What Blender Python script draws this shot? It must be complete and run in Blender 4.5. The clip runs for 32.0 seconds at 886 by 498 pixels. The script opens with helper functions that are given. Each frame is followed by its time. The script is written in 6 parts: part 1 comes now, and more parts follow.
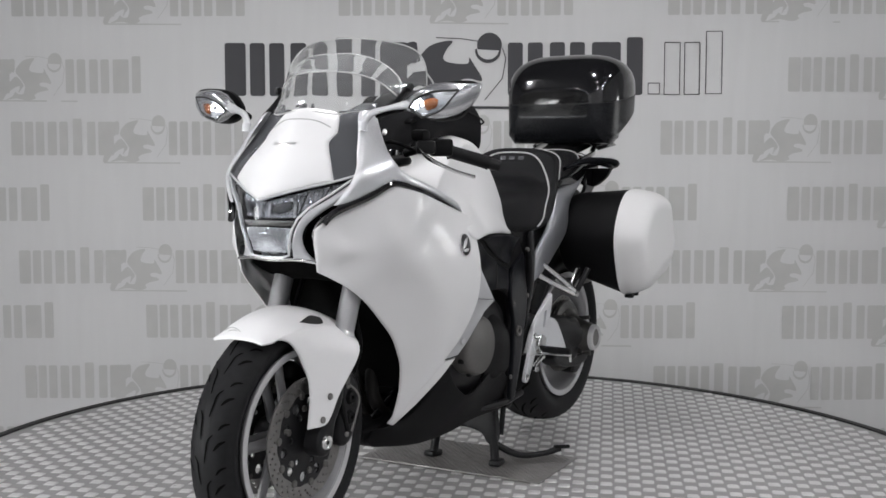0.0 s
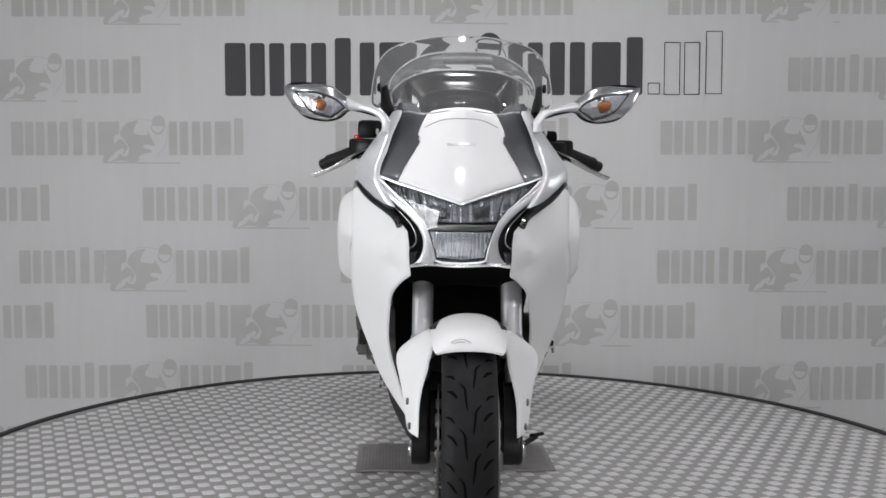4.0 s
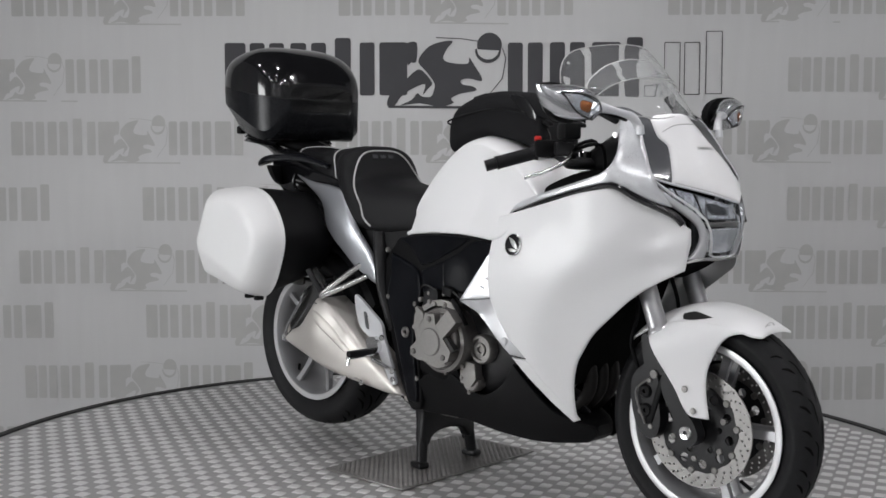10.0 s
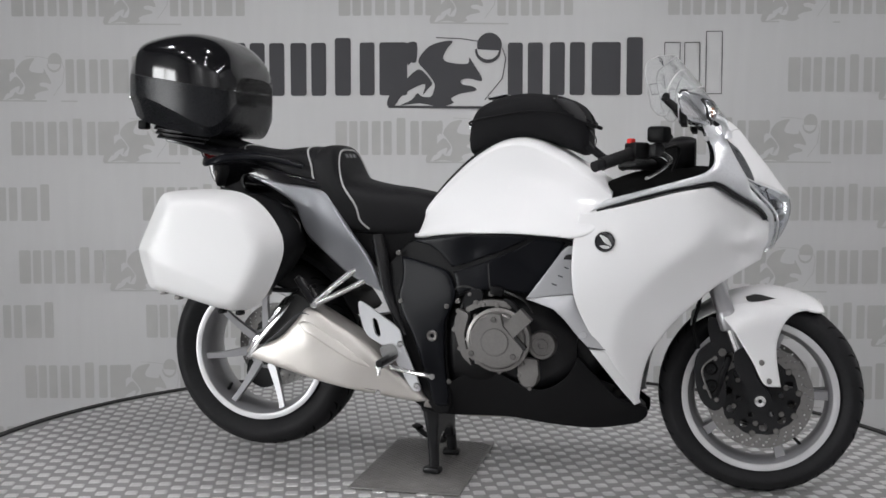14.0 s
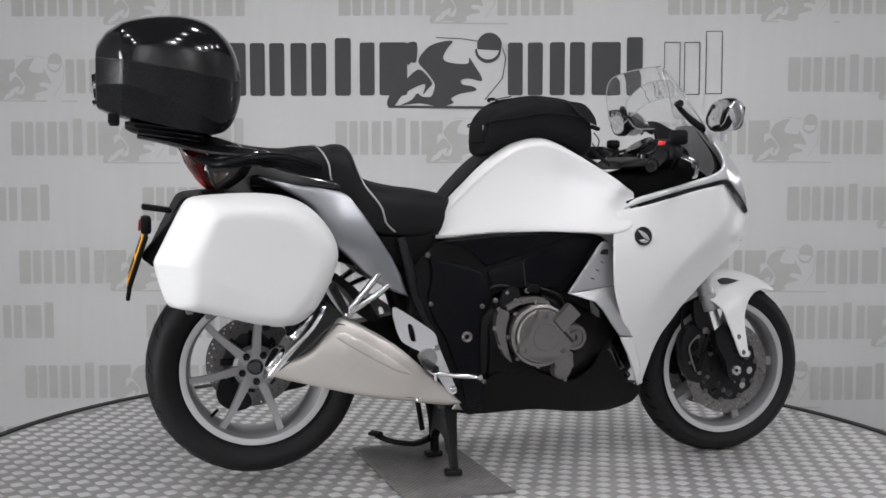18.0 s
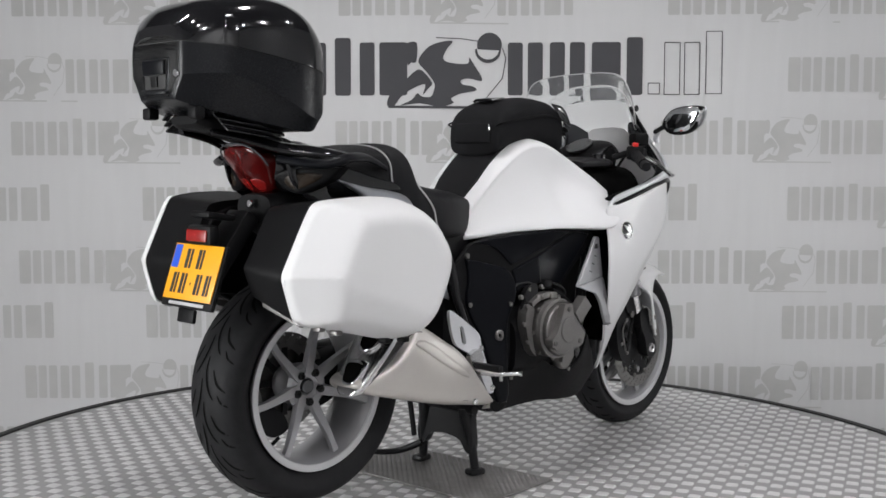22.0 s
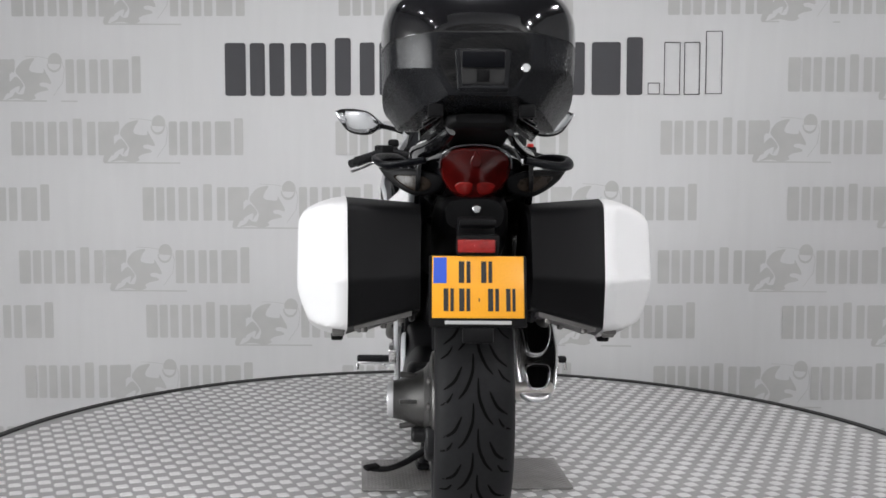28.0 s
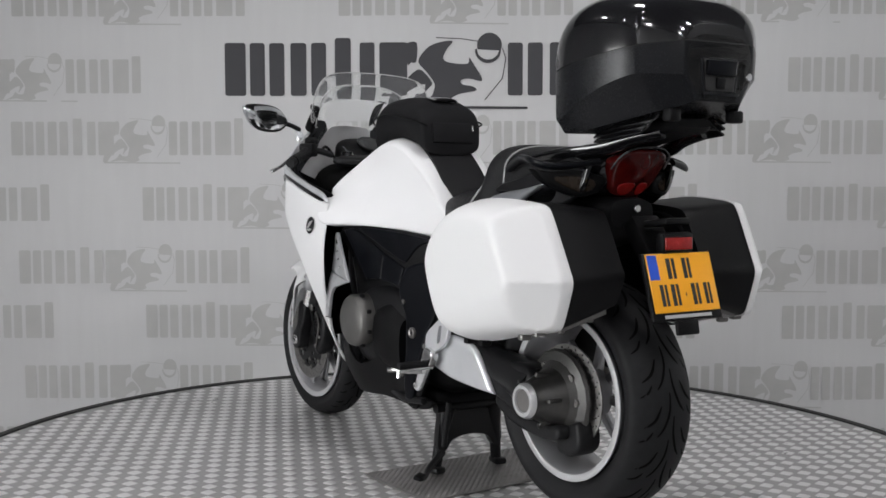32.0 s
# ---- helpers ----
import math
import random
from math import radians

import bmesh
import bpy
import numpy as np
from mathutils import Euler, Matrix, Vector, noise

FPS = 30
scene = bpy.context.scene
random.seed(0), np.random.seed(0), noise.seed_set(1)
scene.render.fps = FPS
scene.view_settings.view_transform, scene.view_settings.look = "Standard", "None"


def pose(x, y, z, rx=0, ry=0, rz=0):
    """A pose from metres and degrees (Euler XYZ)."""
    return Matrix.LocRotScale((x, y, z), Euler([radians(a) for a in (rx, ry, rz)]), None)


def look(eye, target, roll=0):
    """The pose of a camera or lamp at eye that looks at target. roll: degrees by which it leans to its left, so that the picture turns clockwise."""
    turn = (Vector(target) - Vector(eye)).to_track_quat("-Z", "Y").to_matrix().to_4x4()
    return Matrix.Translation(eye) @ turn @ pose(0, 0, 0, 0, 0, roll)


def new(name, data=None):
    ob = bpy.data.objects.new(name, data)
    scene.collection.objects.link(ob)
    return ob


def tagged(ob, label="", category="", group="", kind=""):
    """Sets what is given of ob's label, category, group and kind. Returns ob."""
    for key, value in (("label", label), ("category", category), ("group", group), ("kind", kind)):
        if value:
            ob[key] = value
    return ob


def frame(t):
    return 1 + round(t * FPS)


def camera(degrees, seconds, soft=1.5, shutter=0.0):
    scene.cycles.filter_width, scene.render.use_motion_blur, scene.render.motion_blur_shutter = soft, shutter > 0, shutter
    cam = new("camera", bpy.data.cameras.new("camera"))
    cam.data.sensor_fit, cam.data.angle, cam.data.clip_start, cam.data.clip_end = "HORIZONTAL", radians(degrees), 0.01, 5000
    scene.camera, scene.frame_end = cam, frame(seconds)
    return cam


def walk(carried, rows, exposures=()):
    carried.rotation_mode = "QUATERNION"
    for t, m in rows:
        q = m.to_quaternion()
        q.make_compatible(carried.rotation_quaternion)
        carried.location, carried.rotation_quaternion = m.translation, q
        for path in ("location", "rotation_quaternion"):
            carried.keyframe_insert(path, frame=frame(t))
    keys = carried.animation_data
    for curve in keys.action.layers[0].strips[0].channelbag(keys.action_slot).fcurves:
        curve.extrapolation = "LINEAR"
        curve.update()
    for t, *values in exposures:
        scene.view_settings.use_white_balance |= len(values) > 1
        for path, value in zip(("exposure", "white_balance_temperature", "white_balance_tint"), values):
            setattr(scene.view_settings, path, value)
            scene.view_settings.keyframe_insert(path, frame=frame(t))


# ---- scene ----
# ---- camera ----
cam = camera(42.99, 32.0, soft=1.6)
EYE = Vector((0.0, -3.506, 0.9615))
VIEW = look(EYE, EYE + Vector((-0.01505, 0.99696, -0.07646)), 0.538)
walk(cam, [(0.0, VIEW), (32.0, VIEW)], [(0.0, -0.06), (2.5, -0.08), (6.0, -0.26), (8.5, -0.32), (10.0, -0.32), (12.0, -0.18), (14.0, -0.16), (17.0, -0.04), (19.0, 0.04), (21.0, 0.09), (23.0, 0.08), (25.0, 0.17), (28.0, 0.24), (29.0, 0.10), (30.5, -0.13), (32.0, -0.13)])

# The turntable's angle, every two seconds.
ANGLES = [0.0, 14.55, 29.30, 44.19, 59.16, 74.29, 89.68, 105.08, 120.33, 135.56, 150.80, 166.03, 181.20, 196.27, 211.29, 226.56, 241.85]
HEADING = -119.023
BIKE = Vector((-0.0689, -0.1178, 0.0))
# The front wheel, fork and mudguard stand turned a little to the left of the body.
STEER = Matrix.Translation((-0.70, 0, 0)) @ pose(0, 0, 0, 0, 0, 0.78) @ Matrix.Translation((0.70, 0, 0))
STEERED = ("front_wheel", "fork_leg", "brake_caliper", "front_fender")


def turn(t):
    return float(np.interp(t, np.arange(0, 33, 2), ANGLES))


def ride(t, off=(0, 0, 0)):
    """Pose at t of a thing that stands on the turntable, its base at off in the motorcycle's own space."""
    return pose(0, 0, 0, 0, 0, turn(t)) @ Matrix.Translation(BIKE) @ pose(0, 0, 0, 0, 0, HEADING) @ Matrix.Translation(off)


# ---- light ----
world = bpy.data.worlds.new("hall")
scene.world = world
world.use_nodes = True
world.node_tree.nodes["Background"].inputs[0].default_value = (0.8, 0.85, 0.9, 1)
world.node_tree.nodes["Background"].inputs[1].default_value = 0.01


def area(name, x, y, z, sx, sy, watts, target, colour=(1, 0.985, 0.96)):
    lamp = bpy.data.lights.new(name, "AREA")
    lamp.shape, lamp.size, lamp.size_y, lamp.energy, lamp.color = "RECTANGLE", sx, sy, watts, colour
    ob = new(name, lamp)
    ob.matrix_world = look((x, y, z), target)
    return ob


# Round lamps under the dark ceiling.
SPOTS = [(x, y, 3.55, w) for y, row in ((-4.9, (11, 13, 20)), (-3.4, (7, 6, 24)), (-1.9, (7, 4, 16)), (-0.4, (12, 13, 13))) for x, w in zip((-2.6, 0.0, 2.6), row)]
# Four more, unseen and added, brighten the pale walls behind and beside the camera.
ADDED_WASHERS = [(-1.9, -5.5, 3.55, 42, (-1.9, -6.6, 1.3)), (1.9, -5.5, 3.55, 42, (1.9, -6.6, 1.3)), (-3.5, -2.6, 3.55, 10, (-4.5, -2.6, 1.3)), (3.5, -2.6, 3.55, 10, (4.5, -2.6, 1.3))]
LAMP_COLOUR = (0.995, 0.98, 1.0)

# ---- materials ----


def sock(n, *names):
    for k in names:
        if k in n.inputs:
            return n.inputs[k]


def material(name, base, rough=0.5, metal=0.0, coat=0.0, var=0.12, scale=40.0, bump=0.0, bump_scale=120.0, trans=0.0, ior=1.45, rough_var=0.1, glow=0.0, stretch=(1, 1, 1), big=3.0, spec=0.5):
    m = bpy.data.materials.new(name)
    m.use_nodes = True
    nt = m.node_tree
    b = nt.nodes["Principled BSDF"]
    b.inputs["Roughness"].default_value = rough
    b.inputs["Metallic"].default_value = metal
    b.inputs["IOR"].default_value = ior
    sock(b, "Specular IOR Level").default_value = spec
    sock(b, "Coat Weight").default_value = coat
    sock(b, "Coat Roughness").default_value = 0.03
    sock(b, "Transmission Weight").default_value = trans
    b.inputs["Base Color"].default_value = (*base, 1)
    if glow:
        sock(b, "Emission Color").default_value = (*base, 1)
        sock(b, "Emission Strength").default_value = glow
    tc = nt.nodes.new("ShaderNodeTexCoord")
    mp = nt.nodes.new("ShaderNodeMapping")
    mp.inputs["Scale"].default_value = stretch
    nt.links.new(tc.outputs["Object"], mp.inputs[0])
    if var or rough_var:
        a = nt.nodes.new("ShaderNodeTexNoise")
        a.inputs["Scale"].default_value, a.inputs["Detail"].default_value = scale, 5
        c = nt.nodes.new("ShaderNodeTexNoise")
        c.inputs["Scale"].default_value, c.inputs["Detail"].default_value = big, 3
        nt.links.new(mp.outputs[0], a.inputs["Vector"])
        nt.links.new(tc.outputs["Object"], c.inputs["Vector"])
        mix = nt.nodes.new("ShaderNodeMath")
        mix.operation = "ADD"
        nt.links.new(a.outputs["Fac"], mix.inputs[0])
        nt.links.new(c.outputs["Fac"], mix.inputs[1])
        if var:
            hsv = nt.nodes.new("ShaderNodeHueSaturation")
            hsv.inputs["Color"].default_value = (*base, 1)
            mr = nt.nodes.new("ShaderNodeMapRange")
            mr.inputs["From Min"].default_value, mr.inputs["From Max"].default_value = 0.6, 1.4
            mr.inputs["To Min"].default_value, mr.inputs["To Max"].default_value = 1 - var, 1 + var
            nt.links.new(mix.outputs[0], mr.inputs["Value"])
            nt.links.new(mr.outputs[0], hsv.inputs["Value"])
            nt.links.new(hsv.outputs[0], b.inputs["Base Color"])
        if rough_var:
            mr = nt.nodes.new("ShaderNodeMapRange")
            mr.inputs["From Min"].default_value, mr.inputs["From Max"].default_value = 0.6, 1.4
            mr.inputs["To Min"].default_value, mr.inputs["To Max"].default_value = max(0.01, rough * (1 - rough_var)), min(1, rough * (1 + rough_var))
            nt.links.new(mix.outputs[0], mr.inputs["Value"])
            nt.links.new(mr.outputs[0], b.inputs["Roughness"])
    if bump:
        a = nt.nodes.new("ShaderNodeTexNoise")
        a.inputs["Scale"].default_value, a.inputs["Detail"].default_value = bump_scale, 4
        nt.links.new(mp.outputs[0], a.inputs["Vector"])
        bp = nt.nodes.new("ShaderNodeBump")
        bp.inputs["Strength"].default_value, bp.inputs["Distance"].default_value = bump, 0.002
        nt.links.new(a.outputs["Fac"], bp.inputs["Height"])
        nt.links.new(bp.outputs[0], b.inputs["Normal"])
    return m


WHITE = material("pearl_white_paint", (0.70, 0.70, 0.705), 0.45, 0, 0.22, 0.012, 300, 0, rough_var=0.2, spec=0.3)
WHITE_SOFT = material("white_lid_paint", (0.69, 0.69, 0.69), 0.45, 0, 0.25, 0.012, 300, 0, rough_var=0.2, spec=0.3)
SILVER = material("silver_paint", (0.66, 0.67, 0.69), 0.30, 0.42, 0.4, 0.05, 500, 0, rough_var=0.15)
GREYPAINT = material("dark_grey_paint", (0.085, 0.088, 0.095), 0.25, 0.3, 0.6, 0.06, 500, 0)
GLOSS = material("gloss_black_plastic", (0.006, 0.006, 0.007), 0.12, 0, 0.5, 0.1, 200, 0, rough_var=0.3)
PLASTIC = material("matt_black_plastic", (0.005, 0.005, 0.0055), 0.50, 0, 0, 0.15, 300, 0.12, 700, spec=0.13)
SATIN = material("satin_black_metal", (0.011, 0.011, 0.012), 0.40, 0.1, 0, 0.15, 200, 0.08, 400, spec=0.25)
DARKCASE = material("satin_graphite_plastic", (0.004, 0.0044, 0.006), 0.30, 0, 0.0, 0.1, 300, 0.1, 900, spec=0.12)
VINYL = material("black_seat_vinyl", (0.008, 0.008, 0.009), 0.52, 0, 0, 0.15, 90, 0.5, 600, spec=0.2)
FABRIC = material("black_nylon", (0.007, 0.007, 0.008), 0.75, 0, 0, 0.2, 200, 0.6, 900, spec=0.2)
PIPING = material("grey_piping", (0.42, 0.42, 0.42), 0.5, 0, 0, 0.1, 300, 0)
RUBBER = material("tyre_rubber", (0.014, 0.014, 0.015), 0.55, 0, 0, 0.2, 60, 0.15, 300, spec=0.13)
# Near black: colours matt parts, and the shade in tread cuts and exhaust outlets.
DEEPBLACK = material("deep_black_for_parts_and_shade", (0.004, 0.004, 0.004), 0.9, 0, 0, 0.1, 60, 0, spec=0.05)
RIM = material("silver_wheel_paint", (0.34, 0.34, 0.35), 0.35, 0.55, 0.2, 0.05, 300, 0)
RIMEDGE = material("machined_rim_edge", (0.52, 0.52, 0.53), 0.40, 0.5, 0, 0.04, 300, 0)
STEEL = material("brake_disc_steel", (0.21, 0.205, 0.20), 0.46, 0.9, 0, 0.12, 60, 0.05, 300)
ALLOY = material("cast_alloy", (0.205, 0.198, 0.192), 0.42, 0.8, 0, 0.12, 150, 0.25, 500)
BRIGHT = material("polished_alloy", (0.72, 0.72, 0.72), 0.22, 1, 0, 0.06, 200, 0)
CHROME = material("chrome", (0.85, 0.85, 0.86), 0.06, 1, 0, 0.02, 200, 0)
MUFF = material("brushed_stainless_steel", (0.56, 0.535, 0.505), 0.46, 0.7, 0, 0.10, 250, 0.08, 500, stretch=(6, 1, 1))
# Faint brown heat tint, taken near black for the shade behind the fork.
DARKHEADER = material("heat_tinted_shaded_header_pipe", (0.007, 0.006, 0.0055), 0.6, 0.3, 0, 0.35, 14, 0)
CLEAR = material("clear_screen", (0.97, 0.98, 0.98), 0.02, 0, 0, 0, 10, 0, trans=0.97, ior=1.30, rough_var=0)
LENS = material("clear_lamp_lens", (0.95, 0.97, 1.0), 0.02, 0, 0, 0, 10, 0, trans=1, ior=1.3, rough_var=0)
ORANGE = material("amber_indicator_bulb", (0.20, 0.065, 0.018), 0.2, 0.2, 0.3, 0.6, 60, 0.6, 90)
TAILRED = material("dark_red_lamp_lens", (0.060, 0.003, 0.0028), 0.16, 0, 0.1, 0.6, 30, 0.1, 60, spec=0.35)
SHINY = material("bright_silver_housing", (0.58, 0.59, 0.61), 0.2, 0.85, 0.3, 0.05, 500, 0)
HALLWALL = material("pale_hall_wall_paint", (0.72, 0.725, 0.73), 0.8, 0, 0, 0.08, 4, 0.1, 60)
TAILSILVER = material("dark_silver_paint", (0.32, 0.33, 0.35), 0.33, 0.7, 0.15, 0.06, 500, 0)
TRIMSILVER = material("bright_silver_trim_paint", (0.45, 0.455, 0.47), 0.34, 0.45, 0, 0.03, 60, 0)
DARKCRYSTAL = material("dark_faceted_lamp_mirror", (0.50, 0.505, 0.52), 0.14, 0.95, 0, 0.5, 40, 0.7, 60, stretch=(1, 3, 0.4))
CRYSTAL = material("faceted_lamp_mirror", (0.82, 0.83, 0.84), 0.16, 0.92, 0, 0.3, 50, 0.6, 70, stretch=(1, 3, 0.4))
LAMPDARK = material("dark_lamp_interior", (0.05, 0.052, 0.056), 0.25, 0.6, 0.3, 0.3, 60, 0.3, 90)
CASEBASE = material("satin_graphite_shell", (0.008, 0.0085, 0.010), 0.27, 0.05, 0, 0.1, 300, 0.1, 900, spec=0.26)
CASTGREY = material("grey_cast_alloy", (0.13, 0.127, 0.122), 0.45, 0.6, 0, 0.1, 120, 0.15, 400)
DRIVE = material("bronze_cast_alloy", (0.066, 0.065, 0.063), 0.38, 0.7, 0, 0.15, 80, 0.25, 400)
RED = material("red_tail_lens", (0.22, 0.009, 0.008), 0.25, 0, 0.12, 0.35, 70, 0)
SMOKE = material("smoked_indicator_lens", (0.022, 0.015, 0.010), 0.28, 0, 0, 0.5, 50, 0, spec=0.3)
YELLOW = material("reflective_yellow_plate", (0.82, 0.36, 0.006), 0.4, 0, 0.1, 0.05, 200, 0)
BLUE = material("blue_plate_band", (0.015, 0.08, 0.55), 0.4, 0, 0.1, 0.05, 200, 0)
# Black of print and small parts, also of shade in gaps and recesses.
JETBLACK = material("black_for_parts_and_shade", (0.015, 0.015, 0.015), 0.6, 0, 0, 0.1, 200, 0)
MIRROR = material("mirror_glass", (0.70, 0.71, 0.72), 0.08, 1, 0, 0, 10, 0, rough_var=0)
EMBLEM = material("dark_emblem", (0.01, 0.01, 0.012), 0.15, 0, 0.5, 0.05, 300, 0)
REDKNOB = material("red_switch", (0.6, 0.02, 0.015), 0.35, 0, 0, 0.1, 200, 0)
BADGE = material("silver_badge", (0.6, 0.6, 0.6), 0.3, 0.8, 0, 0.05, 300, 0)
TREAD = material("checker_plate_aluminium", (0.39, 0.384, 0.382), 0.5, 0.5, 0, 0.14, 30, 0.12, 300, big=1.6, rough_var=0.25)
BARS = material("checker_plate_bars", (0.80, 0.795, 0.79), 0.36, 0.6, 0, 0.1, 40, 0, big=1.6, rough_var=0.3)
OLDPLATE = material("worn_checker_plate", (0.235, 0.227, 0.222), 0.42, 0.62, 0, 0.25, 30, 0.15, 300, big=4)
EDGE = material("black_rubber_edging", (0.012, 0.012, 0.012), 0.6, 0, 0, 0.15, 50, 0.1)
CLOTH = material("grey_banner_cloth", (0.60, 0.60, 0.60), 0.75, 0, 0, 0.035, 8, 0.15, 900, stretch=(3.0, 1, 0.25), big=0.7)
PRINT_DARK = material("dark_grey_print", (0.055, 0.055, 0.06), 0.65, 0, 0, 0.08, 12, 0)
PRINT_PALE = material("pale_grey_print", (0.465, 0.465, 0.455), 0.75, 0, 0, 0.06, 12, 0)
PLASTER = material("hall_wall_paint", (0.55, 0.555, 0.56), 0.8, 0, 0, 0.08, 4, 0.1, 60)
CONCRETE = material("grey_hall_floor", (0.20, 0.20, 0.20), 0.6, 0, 0, 0.2, 6, 0.2, 80)
CEIL = material("dark_ceiling_paint", (0.08, 0.08, 0.085), 0.8, 0, 0, 0.1, 4, 0.1, 60)
DAYLIGHT = material("overcast_daylight", (0.95, 0.98, 1.0), 0.9, 0, 0, 0, 10, 0, rough_var=0, glow=7.0)

# ---- shape helpers ----
OFF = {}


def thing(name, off, label, category, group=""):
    ob = new(name)
    OFF[ob.name] = Vector(off)
    ob.empty_display_size = 0.1
    ob.matrix_world = ride(0.0, off)
    return tagged(ob, label, category, group)


def base_of(ob):
    while ob.parent:
        ob = ob.parent
    return OFF.get(ob.name, Vector((0, 0, 0)))


def mesh_of(name, bm, mat, smooth=40):
    me = bpy.data.meshes.new(name)
    bmesh.ops.recalc_face_normals(bm, faces=bm.faces)
    bm.to_mesh(me)
    bm.free()
    me.materials.append(mat)
    if smooth:
        me.shade_smooth()
        me.set_sharp_from_angle(angle=radians(smooth))
    return me


def part(name, bm, mat, parent, label="", smooth=40):
    if name in STEERED or parent.name.split(".")[0] in STEERED:
        move(bm, STEER)
    bmesh.ops.translate(bm, verts=bm.verts, vec=-base_of(parent))
    ob = new(name, mesh_of(name, bm, mat, smooth))
    ob.parent = parent
    return tagged(ob, label)


def move(bm, m):
    bmesh.ops.transform(bm, matrix=m, verts=bm.verts)
    return bm


def join(*bms):
    out = bms[0]
    for b in bms[1:]:
        me = bpy.data.meshes.new("t")
        b.to_mesh(me)
        b.free()
        out.from_mesh(me)
        bpy.data.meshes.remove(me)
    return out


def box(sx, sy, sz, m=None, bevel=0.003, seg=2):
    bm = bmesh.new()
    bmesh.ops.create_cube(bm, size=1)
    bmesh.ops.scale(bm, verts=bm.verts, vec=(sx, sy, sz))
    if bevel:
        bmesh.ops.bevel(bm, geom=bm.edges[:], offset=min(bevel, 0.45 * min(sx, sy, sz)), segments=seg, affect="EDGES", profile=0.5)
    return move(bm, m) if m else bm


def smooth_line(pts, n, closed=False):
    P = [Vector(p) for p in pts]
    k = len(P)
    out = []
    for i in range(k if closed else k - 1):
        p0, p1, p2, p3 = (P[(i - 1) % k] if closed or i > 0 else P[i]), P[i], P[(i + 1) % k], (P[(i + 2) % k] if closed or i + 2 < k else P[i + 1])
        for j in range(n):
            t = j / n
            out.append(0.5 * (2 * p1 + (p2 - p0) * t + (2 * p0 - 5 * p1 + 4 * p2 - p3) * t * t + (3 * p1 - p0 - 3 * p2 + p3) * t ** 3))
    if not closed:
        out.append(P[-1])
    return out


def tube(pts, r, seg=10, n=5, radii=None, flat=1.0):
    """A round bar along a smooth line; radii: one for each given point."""
    path = smooth_line(pts, n) if n > 1 else [Vector(p) for p in pts]
    rr = [v[0] for v in smooth_line([(q, 0, 0) for q in radii], n)] if radii else [r] * len(path)
    bm = bmesh.new()
    rings, side = [], None
    for i, p in enumerate(path):
        d = (path[min(i + 1, len(path) - 1)] - path[max(i - 1, 0)]).normalized()
        if side is None:
            side = d.orthogonal().normalized()
        side = (side - d * side.dot(d)).normalized()
        up = d.cross(side)
        rings.append([bm.verts.new(p + rr[i] * (math.cos(a) * side + flat * math.sin(a) * up)) for a in (2 * math.pi * j / seg for j in range(seg))])
    skin(bm, rings)
    return bm


def skin(bm, rings, caps=True, closed=True):
    for a, b in zip(rings, rings[1:]):
        n = len(a)
        for j in range(n if closed else n - 1):
            bm.faces.new((a[j], a[(j + 1) % n], b[(j + 1) % n], b[j]))
    if caps:
        bm.faces.new(rings[0][::-1])
        bm.faces.new(rings[-1])


def loft(rings, caps=True):
    bm = bmesh.new()
    skin(bm, [[bm.verts.new(p) for p in r] for r in rings], caps)
    return bm


def lathe(profile, seg=48, centre=(0, 0, 0), closed=True):
    """Turns (radius, y) pairs about the y axis through centre."""
    bm = bmesh.new()
    c = Vector(centre)
    cols = []
    for r, y in profile:
        cols.append([bm.verts.new(c + Vector((r * math.cos(a), y, r * math.sin(a)))) for a in (2 * math.pi * j / seg for j in range(seg))])
    if closed:
        cols.append(cols[0])
    skin(bm, cols, caps=not closed)
    return bm


def disc(r, y0, y1, centre, seg=24, bevel=0.002):
    lo, hi = min(y0, y1), max(y0, y1)
    b = min(bevel, (hi - lo) * 0.45, r * 0.4)
    return lathe([(r - b, lo), (r, lo + b), (r, hi - b), (r - b, hi)], seg, centre, closed=False)


def shell_ring(x, zlo, zhi, hw, e=2.6, count=36, low=None):
    """A rounded cross-section across the motorcycle at x; low: another roundness for the lower half."""
    zc, hh = (zlo + zhi) / 2, (zhi - zlo) / 2
    out = []
    for j in range(count):
        a = 2 * math.pi * j / count
        c, s = math.cos(a), math.sin(a)
        q = e if s >= 0 or low is None else low
        out.append(Vector((x, hw * math.copysign(abs(c) ** (2 / q), c), zc + hh * math.copysign(abs(s) ** (2 / q), s))))
    return out


def body(stations, n=4, count=36, e=2.6, low=None):
    """A closed body through stations (x, bottom, top, half width)."""
    rows = smooth_line([(s[0], s[1], s[2]) for s in stations], n)
    wide = smooth_line([(s[3], 0, 0) for s in stations], n)
    return loft([shell_ring(p[0], p[1], p[2], max(w[0], 0.002), e, count, low) for p, w in zip(rows, wide)])


def rounded(pts, step):
    """A closed outline, smooth but for the points that are marked as corners."""
    P = [Vector(p[:2]) for p in pts]
    hard = [len(p) > 2 for p in pts]
    k = len(P)
    out = []
    for i in range(k):
        a, b = P[i], P[(i + 1) % k]
        ma = (b - a) if hard[i] else (b - P[i - 1]) * 0.5
        mb = (b - a) if hard[(i + 1) % k] else (P[(i + 2) % k] - a) * 0.5
        L = (b - a).length
        ma = ma * min(1, 1.2 * L / max(ma.length, 1e-6))
        mb = mb * min(1, 1.2 * L / max(mb.length, 1e-6))
        n = max(1, round(L / step))
        for j in range(n):
            t = j / n
            out.append((2 * t ** 3 - 3 * t * t + 1) * a + (t ** 3 - 2 * t * t + t) * ma + (3 * t * t - 2 * t ** 3) * b + (t ** 3 - t * t) * mb)
    return out


